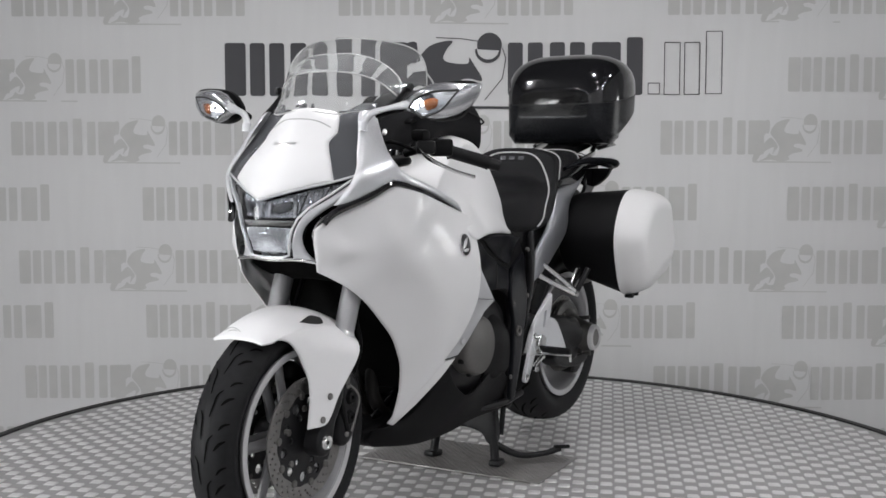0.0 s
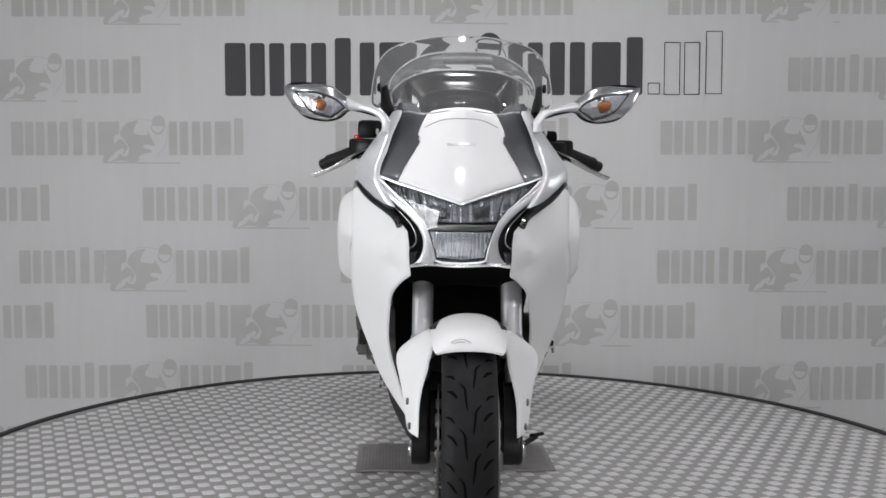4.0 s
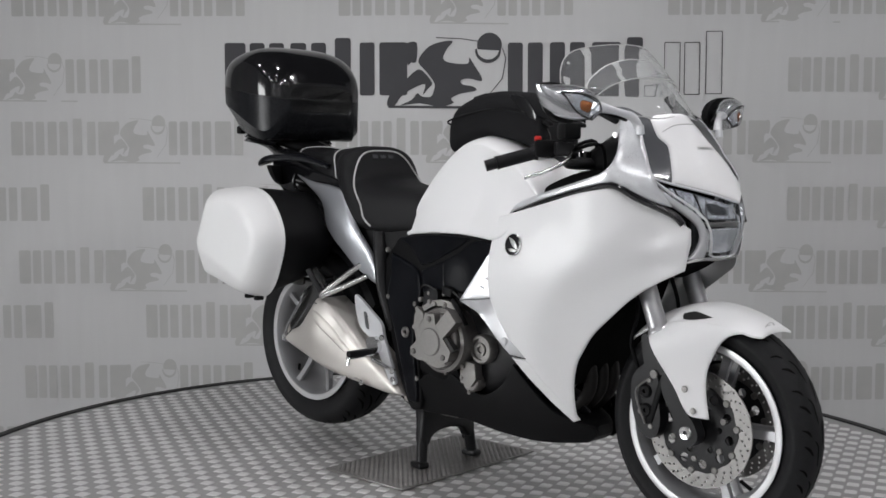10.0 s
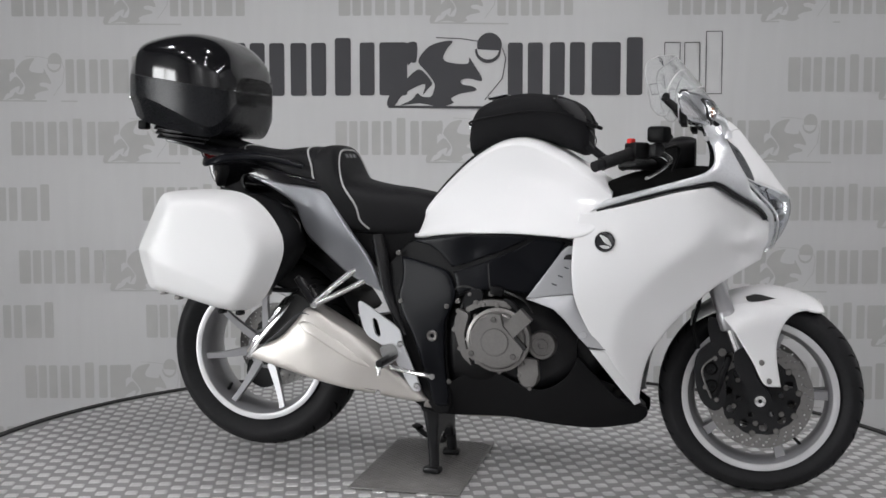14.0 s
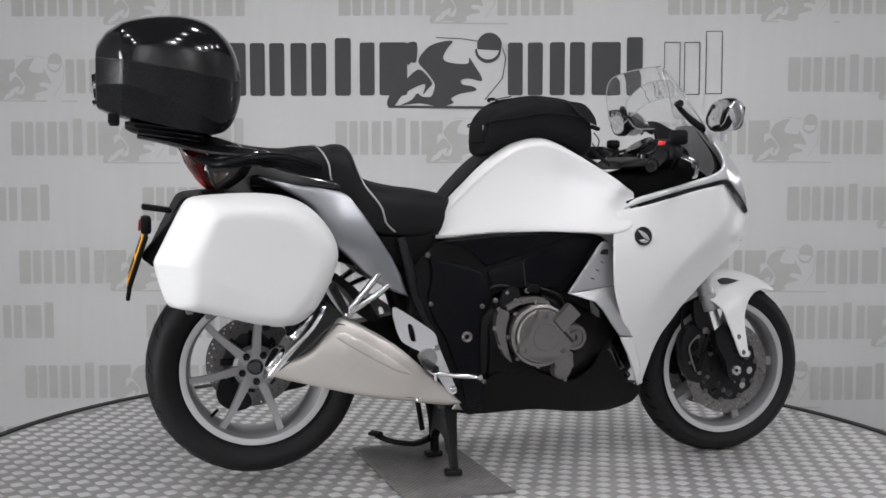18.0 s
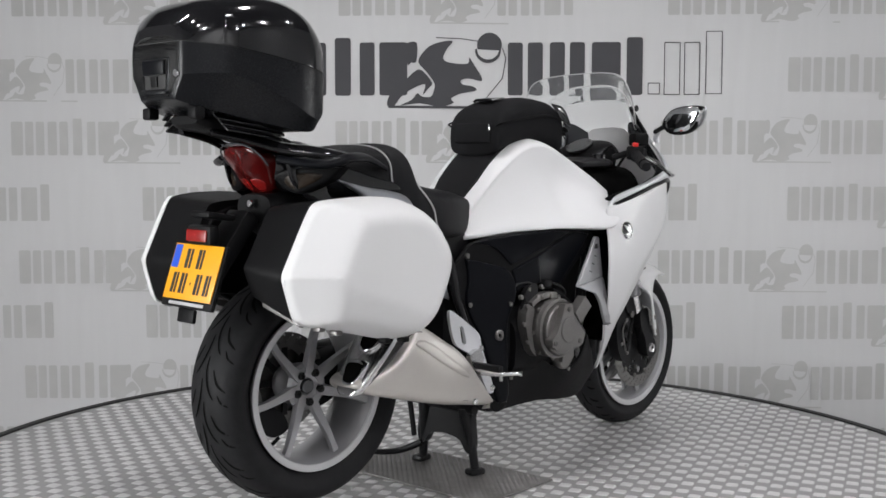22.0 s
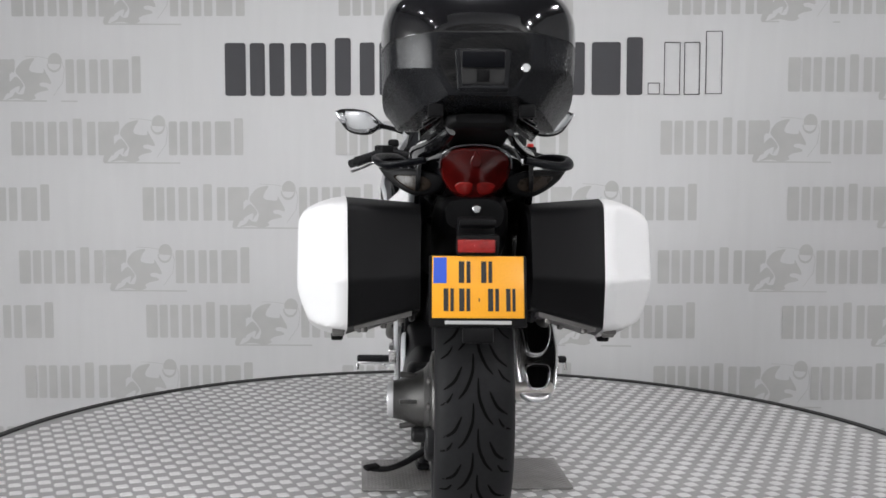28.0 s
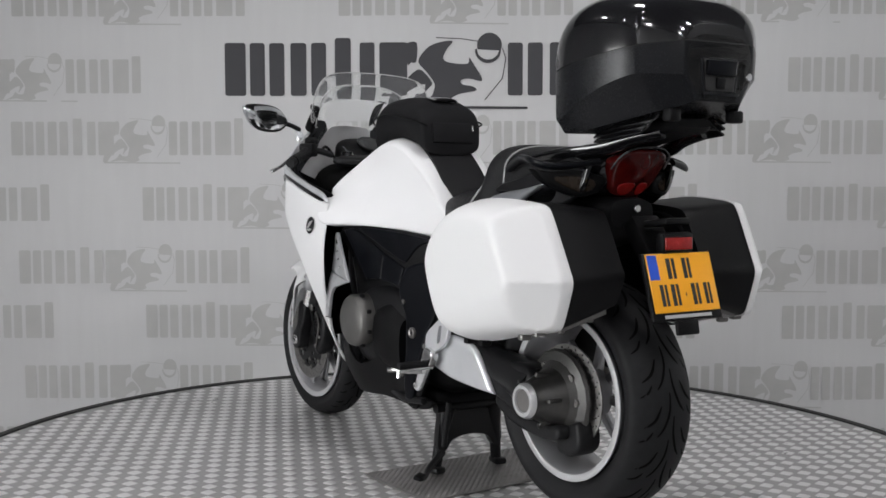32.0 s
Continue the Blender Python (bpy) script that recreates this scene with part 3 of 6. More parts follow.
def tyre(c, r, half, rim_r):
    prof = [(rim_r - 0.004, -half * 0.62), (rim_r + 0.012, -half * 0.80), (rim_r + (r - rim_r) * 0.45, -half * 0.99), (r - 0.030, -half * 0.95), (r - 0.012, -half * 0.72), (r - 0.003, -half * 0.38), (r, 0)]
    prof = prof + [(a, -b) for a, b in prof[-2::-1]]
    sm = [(p[0], p[1]) for p in smooth_line([(a, b, 0) for a, b in prof], 3)]
    sm += [(rim_r - 0.012, half * 0.5), (rim_r - 0.012, -half * 0.5)]
    return lathe(sm, 72, c)




def front_panel(pts, depth_of, thick=0.006, edge=0.006, step=0.014, facing=1, chamfer=False):
    """A panel drawn from the front (y, z), at x = depth_of(y, z); facing -1: drawn from behind."""
    bm = panel(pts, (lambda a, b: facing * depth_of(a, b)), thick, edge, step, 1)
    for v in bm.verts:
        v.co = Vector((facing * v.co.y, v.co.x, v.co.z))
    return bm


def mirrored(half):
    """A closed outline from its half with y >= 0, first and last points on the middle."""
    back = [(-p[0], *p[1:]) for p in reversed(half) if abs(p[0]) > 1e-6]
    return list(half) + back


def both(name, make, mat, parent, label="", smooth=40):
    return [part(name, make(s), mat, parent, label, smooth) for s in (1, -1)]


def ring_points(c, r, n, a0=0.0):
    return [(c[0] + r * math.cos(a0 + 2 * math.pi * k / n), c[2] + r * math.sin(a0 + 2 * math.pi * k / n)) for k in range(n)]


# -- wheels --


def grooves(c, r, half, n, pattern, width=0.0045):
    """Tread cuts: thin strips on the tyre's crown, coloured dark for the cuts' shade. pattern: (angle, across)
    polylines.
    """
    bm = bmesh.new()

    def on(a, w):
        y = w * half
        rad = r - (r * 0.10) * abs(w) ** 2.6 + 0.0012
        return Vector((c[0] + rad * math.cos(a), y, c[2] + rad * math.sin(a)))
    for k in range(n):
        for s in (1, -1):
            base = 2 * math.pi * (k + (0.5 if s < 0 else 0)) / n
            pts = smooth_line([(base + a, w * s, 0) for a, w in pattern], 5)
            quad = []
            for i, p in enumerate(pts):
                q, o = pts[min(i + 1, len(pts) - 1)], pts[max(i - 1, 0)]
                da, dw = (q[0] - o[0]) * r, (q[1] - o[1]) * half
                L = math.hypot(da, dw) or 1
                wide = width * math.sin(math.pi * (0.12 + 0.76 * i / (len(pts) - 1)))
                na, nw = -dw / L * wide / 2 / r, da / L * wide / 2 / half
                quad.append((bm.verts.new(on(p[0] + na, p[1] + nw)), bm.verts.new(on(p[0] - na, p[1] - nw))))
            for (a, b), (d, e) in zip(quad, quad[1:]):
                bm.faces.new((a, b, e, d))
    return bm


def rim_barrel(c, half, r=0.216):
    prof = [(r + 0.004, -half), (r + 0.004, -half + 0.006), (r - 0.010, -half + 0.014), (r - 0.016, -half * 0.45), (r - 0.022, 0), (r - 0.016, half * 0.45), (r - 0.010, half - 0.014), (r + 0.004, half - 0.006), (r + 0.004, half),
            (r - 0.010, half), (r - 0.018, half - 0.010), (r - 0.025, half * 0.5), (r - 0.030, 0), (r - 0.025, -half * 0.5), (r - 0.018, -half + 0.010), (r - 0.010, -half)]
    return lathe(prof, 72, c)


def lip(c, y, r=0.2165, s=1):
    return lathe([(r + 0.006, y), (r + 0.006, y + s * 0.003), (r - 0.002, y + s * 0.0045), (r - 0.012, y + s * 0.002), (r - 0.013, y - s * 0.002)], 72, c)


def spoke(c, ang, r0, r1, y0, y1, w0, w1, thick, bend=0.0):
    rings = []
    for k in range(7):
        t = k / 6
        r, y, w = r0 + (r1 - r0) * t, y0 + (y1 - y0) * t, (w0 + (w1 - w0) * t) * (1 + 0.9 * max(0, t - 0.8) * 5 * 0.4)
        a = ang + bend * t * (1 - t) * 4
        u, v = Vector((math.cos(a), 0, math.sin(a))), Vector((-math.sin(a), 0, math.cos(a)))
        p = Vector(c) + u * r + Vector((0, y, 0))
        th = thick * (1.1 - 0.3 * t)
        rings.append([p + v * w * cx + Vector((0, th * cy, 0)) for cx, cy in ((1, 0.2), (0.7, 0.8), (0, 1), (-0.7, 0.8), (-1, 0.2), (-0.8, -1), (0.8, -1))])
    return loft(rings)


def brake_disc(c, y, r_out, r_in, holes, t=0.0045):
    """A drilled brake disc with a wavy inner rim."""
    outer = [(c[0] + r_out * math.cos(2 * math.pi * k / 64), c[2] + r_out * math.sin(2 * math.pi * k / 64), 1) for k in range(64)]
    inner = [(c[0] + (r_in + 0.003 * math.cos(10 * 2 * math.pi * k / 60)) * math.cos(2 * math.pi * k / 60), c[2] + (r_in + 0.003 * math.cos(10 * 2 * math.pi * k / 60)) * math.sin(2 * math.pi * k / 60), 1) for k in range(60)]
    hs = [inner]
    for r, n, a0 in holes:
        for px, pz in ring_points(c, r, n, a0):
            hs.append([(px + 0.0034 * math.cos(q), pz + 0.0034 * math.sin(q), 1) for q in (2 * math.pi * j / 6 for j in range(6))])
    return panel(outer, flat(y + t / 2), t, 0.0006, 0.02, 1, holes=hs)


front_wheel = part("front_wheel", rim_barrel(FA, 0.053), RIM, bike, "silver painted cast wheel")
part("tyre", tyre(FA, 0.293, 0.061, 0.217), RUBBER, front_wheel, "black road tyre with worn tread")
tagged(part("tread", join(grooves(FA, 0.293, 0.061, 18, [(0.0, 0.10), (0.09, 0.16), (0.17, 0.20), (0.22, 0.38)], .0055), grooves(FA, 0.293, 0.061, 18, [(0.10, 0.46), (0.15, 0.62), (0.18, 0.80)], .0065), grooves(FA, 0.293, 0.061, 18, [(0.26, 0.55), (0.30, 0.68), (0.32, 0.86)], .0055)), DEEPBLACK, front_wheel, "dark strips painted for the shade in the tread cuts", 0), kind="stuff")
for s in (1, -1):
    part("rim_lip", lip(FA, s * 0.0535, s=s), RIMEDGE, front_wheel, "bright machined rim edge")
for k in range(5):
    part("spoke", join(spoke(FA, radians(2 + 72 * k), 0.03, 0.192, 0.02, 0.026, 0.016, 0.012, 0.008), spoke(FA, radians(2 + 72 * k), 0.03, 0.192, -0.02, -0.026, 0.016, 0.012, 0.008)), RIM, front_wheel)
part("hub", lathe([(0.012, -0.062), (0.042, -0.058), (0.045, -0.03), (0.034, 0), (0.045, 0.03), (0.042, 0.058), (0.012, 0.062)], 32, FA, False), SATIN, front_wheel, "dark wheel hub")
for s in (1, -1):
    part("brake_disc", brake_disc(FA, s * 0.068, 0.151, 0.112, [(0.143, 30, 0), (0.134, 30, 0.07), (0.125, 30, 0.14)]), STEEL, front_wheel, "drilled steel brake disc", 30)
    rim_pts = [(px, pz) for px, pz in ring_points(FA, 0.114, 40)]
    holes_ = [[(px + 0.0125 * math.cos(q), pz + 0.0125 * math.sin(q)) for q in (2 * math.pi * j / 10 for j in range(10))] for px, pz in ring_points(FA, 0.090, 10, 0.46)]
    holes_ += [[(px + 0.008 * math.cos(q), pz + 0.008 * math.sin(q)) for q in (2 * math.pi * j / 8 for j in range(8))] for px, pz in ring_points(FA, 0.060, 6, 0.1)]
    part("disc_carrier", panel(rim_pts, flat(0.070), 0.005, 0.001, 0.012, s, holes=holes_), SATIN, front_wheel, "black drilled disc carrier", 30)
    for px, pz in ring_points(FA, 0.110, 10, 0.15):
        part("disc_button", disc(0.0095, s * 0.060, s * 0.0745, (px, 0, pz), 14), CASTGREY, front_wheel)
    for px, pz in ring_points(FA, 0.078, 6, 0.4):
        part("carrier_bolt", disc(0.0085, s * 0.062, s * 0.075, (px, 0, pz), 6, 0.001), CASTGREY, front_wheel)

rear_wheel = part("rear_wheel", rim_barrel(RA, 0.082), RIM, bike, "silver painted cast wheel")
part("tyre", tyre(RA, 0.315, 0.095, 0.217), RUBBER, rear_wheel, "black wide road tyre")
tagged(part("tread", join(grooves(RA, 0.315, 0.095, 17, [(0.0, 0.06), (0.14, 0.08), (0.27, 0.24), (0.34, 0.42)], .0075), grooves(RA, 0.315, 0.095, 17, [(0.10, 0.34), (0.21, 0.52), (0.27, 0.78)], .0075), grooves(RA, 0.315, 0.095, 17, [(0.30, 0.56), (0.36, 0.68), (0.39, 0.86)], .006)), DEEPBLACK, rear_wheel, "dark curved strips painted for the shade in the tread cuts", 0), kind="stuff")
for s in (1, -1):
    part("rim_lip", lip(RA, s * 0.0825, s=s), RIMEDGE, rear_wheel, "bright machined rim edge")
for k in range(7):
    part("spoke", spoke(RA, radians(34 + 360 / 7 * k), 0.035, 0.196, -0.022, -0.060, 0.017, 0.0085, 0.012, 0.03), RIM, rear_wheel)
part("hub", lathe([(0.020, -0.020), (0.024, -0.030), (0.055, -0.034), (0.066, -0.026), (0.060, 0.01), (0.05, 0.06), (0.02, 0.06)], 40, RA, False), RIM, rear_wheel, "silver wheel hub")
part("hub_cap", disc(0.019, -0.036, -0.02, RA, 28), GREYPAINT, rear_wheel, "dark hub cap")
for px, pz in ring_points(RA, 0.042, 5, 1.0):
    nut = part("wheel_nut", lathe([(0.0105, -0.026), (0.0115, -0.043), (0.008, -0.047), (0.004, -0.047), (0.004, -0.040)], 6, (px, 0, pz), False), SATIN, rear_wheel, "dark wheel nut")
part("brake_disc", brake_disc(RA, 0.070, 0.138, 0.088, [(0.130, 28, 0), (0.121, 28, 0.08), (0.111, 28, 0.15)]), STEEL, rear_wheel, "drilled steel brake disc", 30)
rc = [spoke(RA, 2 * math.pi * k / 8, 0.03, 0.095, 0.066, 0.070, 0.012, 0.009, 0.004) for k in range(8)]
hub_ = part("disc_carrier", lathe([(.028, .060), (.045, .060), (.045, .072), (.028, .072)], 32, RA), SATIN, rear_wheel, "black disc carrier")
for arm_ in rc:
    part("carrier_arm", arm_, SATIN, hub_)
part("valve", tube([(RA.x - 0.13, -0.04, RA.z - 0.14), (RA.x - 0.112, -0.052, RA.z - 0.118)], 0.005, 8, 1), PLASTIC, rear_wheel)
part("valve", tube([(FA.x + 0.12, -0.01, FA.z - 0.145), (FA.x + 0.10, -0.03, FA.z - 0.122)], 0.005, 8, 1), PLASTIC, front_wheel)

# -- fork, fender, calipers --


def on_fork(z):
    return 0.776 - 0.05 - (z - 0.40) * 0.37


for s in (1, -1):
    y = s * 0.108
    leg = part("fork_leg", tube([(on_fork(0.86), y, 0.86), (on_fork(0.515), y, 0.515)], 0.0255, 24, 1), RIM, bike, "satin silver fork tube")
    part("collar", tube([(on_fork(0.545), y, 0.545), (on_fork(0.535), y, 0.535), (on_fork(0.50), y, 0.50), (on_fork(0.495), y, 0.495)], 0, 24, 1, radii=[0.0265, 0.0305, 0.0305, 0.027]), RIM, leg)
    part("slider", tube([(on_fork(0.52), y, 0.52), (on_fork(0.37), y, 0.37)], 0.0185, 24, 1), CHROME, leg, "chrome fork slider")
    part("fork_bottom", plate([(0.702, 0.43), (0.745, 0.44), (0.765, 0.36), (0.800, 0.315), (0.808, 0.28), (0.785, 0.258), (0.752, 0.27), (0.735, 0.33), (0.705, 0.38)], y - 0.022, y + 0.022, 0.010, 0.012), SATIN, leg, "black fork bottom")
    part("axle_end", lathe([(0.006, s * 0.120), (0.006, s * 0.134), (0.0155, s * 0.136), (0.019, s * 0.130), (0.019, s * 0.112), (0.006, s * 0.112)], 24, FA), BRIGHT, leg, "bright hollow axle end")
    cal = part("brake_caliper", plate([(0.592, 0.40), (0.622, 0.440), (0.655, 0.452), (0.672, 0.42), (0.676, 0.36), (0.682, 0.30), (0.672, 0.265), (0.648, 0.252), (0.615, 0.275), (0.594, 0.33)], s * 0.052, s * 0.104, 0.016, 0.012), SATIN, bike, "black front brake caliper")
    part("caliper_bridge", box(0.018, 0.075, 0.13, Matrix.Translation((0.668, s * 0.072, 0.350)) @ pose(0, 0, 0, 0, 18, 0), 0.006), PLASTIC, cal)
    for dx, dz in ((0.622, 0.320), (0.648, 0.405), (0.655, 0.285)):
        part("caliper_bolt", bolt(dx, s * 0.103, dz, 0.007, s), ALLOY, cal)
    for dx, dz in ((0.637, 0.375), (0.640, 0.325)):
        part("piston_cap", lathe([(0.006, s * 0.112), (0.014, s * 0.112), (0.019, s * 0.106), (0.019, s * 0.095), (0.006, s * 0.095)], 20, (dx, 0, dz)), PLASTIC, cal)
    part("caliper_pipe", tube([(0.648, s * 0.108, 0.41), (0.612, s * 0.114, 0.37), (0.640, s * 0.110, 0.29)], 0.003, 6), STEEL, cal)
    part("caliper_lug", plate([(0.625, 0.52), (0.655, 0.515), (0.705, 0.445), (0.690, 0.425), (0.640, 0.44)], s * 0.085, s * 0.112, 0.006, 0.012), SATIN, cal)
    part("lug_bolt", bolt(0.668, s * 0.112, 0.425, 0.012, s), CASTGREY, cal)
    part("brake_hose", tube([(0.60, s * 0.09, 0.43), (0.585, s * 0.10, 0.50), (0.60, s * 0.095, 0.58), (0.575, s * 0.08, 0.68)], 0.0055, 8), PLASTIC, cal, "black brake hose")


FENS = [(.946, .557, .072, .549), (.940, .566, .076, .549), (.92, .580, .080, .550), (.89, .594, .083, .557), (.84, .608, .087, .563), (.78, .613, .091, .567), (.72, .604, .098, .563), (.66, .583, .104, .548), (.61, .555, .098, .524), (.575, .525, .09, .50)]


def fender_rows(n):
    rows = smooth_line([p[:3] for p in FENS], n)
    return [(p[0], p[1], p[2], q[0]) for p, q in zip(rows, smooth_line([(p[3], 0, 0) for p in FENS], n))]


def fender_top():
    rings = []
    for x, zt, w, ze in fender_rows(4):
        outer, inner = [], []
        for j in range(25):
            u = -1 + j / 12
            z = ze + (zt - ze) * (1 - abs(u) ** 2.6)
            outer.append(Vector((x, w * u, z)))
            inner.append(Vector((x, w * u * .96, z - .005)))
        rings.append(outer + inner[::-1])
    return loft(rings)


def fender_y(x, z):
    R = np.array(fender_rows(4))[::-1]
    zt, w, ze = (np.interp(x, R[:, 0], R[:, k]) for k in (1, 2, 3))
    return w * np.clip(1 - (z - ze) / (zt - ze), 0.02, 1) ** (1 / 2.6)


fender = part("front_fender", fender_top(), WHITE, bike, "glossy white front mudguard", 50)
FEND = [(0.925, 0.552), (0.893, 0.550), (0.864, 0.541), (0.841, 0.518), (0.826, 0.486), (0.817, 0.450), (0.820, 0.40), (0.832, 0.333, 1), (0.792, 0.338), (0.774, 0.36), (0.752, 0.405), (0.722, 0.455), (0.694, 0.500), (0.668, 0.528, 1), (0.672, 0.546), (0.70, 0.562), (0.76, 0.570), (0.83, 0.568), (0.89, 0.561)]
FENDY = field([(0.925, 0.552, 0.079), (0.89, 0.561, 0.083), (0.83, 0.568, 0.088), (0.76, 0.570, 0.094), (0.70, 0.562, 0.101), (0.66, 0.546, 0.106), (0.86, 0.53, 0.088), (0.80, 0.545, 0.104), (0.75, 0.545, 0.126), (0.70, 0.535, 0.144), (0.66, 0.525, 0.148), (0.83, 0.485, 0.097), (0.74, 0.48, 0.150), (0.80, 0.40, 0.128), (0.765, 0.40, 0.146), (0.83, 0.335, 0.120), (0.79, 0.34, 0.140)])
both("fender_side", lambda s: panel(FEND, FENDY, 0.006, 0.005, 0.012, s), WHITE, fender)
for s in (1, -1):
    part("fender_slot", panel([(0.728, 0.585, 1), (0.76, 0.592), (0.812, 0.582, 1), (0.765, 0.573), (0.735, 0.573)], lambda x, z: fender_y(x, z) + 0.0025, 0.003, 0.001, 0.01, s), JETBLACK, fender, "black slot in the mudguard")
    for dx, dz in ((0.776, 0.405), (0.798, 0.352)):
        part("fender_bolt", bolt(dx, s * float(FENDY(dx, dz)[0]) - s * 0.002, dz, 0.0085, s), ALLOY, fender)

for a, b in (((.938, .560), (.926, .568)), ((.934, .5535), (.922, .5615))):
    part("fender_crest", tube([(a[0], -.020 + .022 * u, a[1] + (b[1] - a[1]) * (1 - u * u) + .010) for u in np.linspace(-1, 1, 9)], .0011, 6, 1), PIPING, fender, "faint grey wing outline")

# -- fairing --
W = field([(.35, .75, .284), (.63, .905, .250), (.70, .85, .205), (.785, .80, .160), (.782, .76, .155), (.765, .71, .160), (.70, .66, .200), (.62, .60, .216), (.55, .54, .212), (.50, .46, .196), (.47, .37, .168), (.445, .285, .138),
           (.26, .82, .256), (.255, .70, .282), (.25, .58, .276), (.30, .46, .235), (.35, .37, .19), (.43, .272, .142), (.40, .80, .276), (.4, .67, .284), (.4, .55, .264), (.40, .42, .216), (.48, .865, .270), (.52, .76, .268), (.55, .68, .264), (.62, .76, .252), (.68, .80, .222), (.66, .70, .21)])
FRONT = [(.635, .904, .250), (.70, .868, .192), (.786, .803, .128), (.784, .765, .124), (.767, .699, .121), (.742, .684, .140), (.70, .659, .160), (.64, .617, .174), (.58, .562, .181), (.535, .518, .184), (.50, .470, .180), (.474, .431, .172), (.452, .37, .156), (.440, .30, .132), (.436, .264, .116)]


def inward(edge, d, rise):
    """The points of an edge once more, d metres further in and rise metres further out."""
    out = []
    for k, (x, z, y) in enumerate(edge):
        a, b = edge[max(k - 1, 0)], edge[min(k + 1, len(edge) - 1)]
        t = Vector((b[0] - a[0], b[1] - a[1])).normalized()
        out.append((x + t.y * d, z - t.x * d, y + rise))
    return out


FACET = field(FRONT + inward(FRONT, .06, .040))


def fair_y(x, z):
    """The side's bulge, cut by a narrow facet along its front edge."""
    a, b = W(x, z) + .004, np.clip(FACET(x, z), .05, .5)
    k = 260.0
    return .2 - np.log(np.exp(-k * (a - .2)) + np.exp(-k * (b - .2))) / k


FAIR = [(.272, .822, 1), (.337, .833), (.45, .862), (.54, .886), (.635, .904, 1), (.70, .868), (.786, .803, 1), (.784, .765), (.767, .699, 1), (.742, .684), (.70, .659), (.64, .617), (.58, .562), (.535, .518), (.50, .470), (.474, .431), (.452, .37), (.440, .30), (.436, .264, 1), (.426, .264, 1), (.402, .338), (.350, .412), (.306, .485), (.266, .582), (.256, .665), (.258, .745, 1)]
fairings = both("side_fairing", lambda s: panel(FAIR, fair_y, 0.006, 0.005, 0.010, s, drop=0.004), WHITE, bike, "glossy white side fairing")
for s, fr in zip((1, -1), fairings):
    ey = lambda x, z: fair_y(x, z) + 0.002
    emb = part("emblem", panel([(p[0], p[1]) for p in ring_points((0.348, 0, 0.748), 0.029, 18)], ey, 0.004, 0.002, 0.006, s), EMBLEM, fr, "round black emblem")
    part("emblem_ring", tube([(p[0], s * (float(fair_y(p[0], p[1])[0]) + 0.002), p[1]) for p in ring_points((0.348, 0, 0.748), 0.0292, 25) + ring_points((0.348, 0, 0.748), 0.0292, 25)[:1]], 0.0012, 6, 1), BADGE, fr)
    part("emblem_shape", panel([(.348 + u, .748 + v, *h) for u, v, *h in ((-.016, .019, 1), (.002, .013), (.014, .001), (.020, -.012, 1), (.006, -.007), (-.004, .002))], lambda x, z: fair_y(x, z) + 0.0035, 0.002, 0.001, 0.005, s), BADGE, fr, "plain silver shape")
    part("emblem_bar", panel([(.348 + u, .748 + v, *h) for u, v, *h in ((-.015, -.011, 1), (.002, -.010), (.017, -.014, 1), (.008, -.019), (-.006, -.018))], lambda x, z: fair_y(x, z) + 0.0035, 0.002, 0.001, 0.005, s), BADGE, fr, "plain silver bar")

TRIM = [(.124, .578, 1), (.172, .644), (.222, .714, 1), (.240, .729), (.270, .726, 1), (.285, .66), (.288, .598, 1), (.205, .588)]
TRIMY = field([(.124, .578, .262), (.172, .644, .256), (.222, .714, .248), (.270, .726, .234), (.285, .66, .232), (.288, .598, .238), (.205, .588, .250)])
FLANGE = [(.124, .577, 1), (.205, .587), (.288, .597, 1), (.302, .54), (.330, .475), (.350, .434, 1), (.304, .440, 1), (.270, .478), (.236, .522), (.205, .552, 1)]
FLANGEY = field([(.124, .577, .264), (.205, .587, .252), (.288, .597, .240), (.205, .552, .272), (.236, .522, .268), (.302, .54, .246), (.270, .478, .256), (.330, .475, .243), (.350, .434, .228), (.304, .440, .242)])
LOWER = [(.304, .437, 1), (.350, .431, 1), (.385, .372), (.422, .315), (.442, .268, 1), (.424, .260, 1), (.388, .312), (.346, .376)]
LOWERY = field([(.304, .437, .240), (.350, .431, .227), (.346, .376, .208), (.385, .372, .190), (.388, .312, .162), (.422, .315, .148), (.442, .268, .116), (.424, .26, .118)])
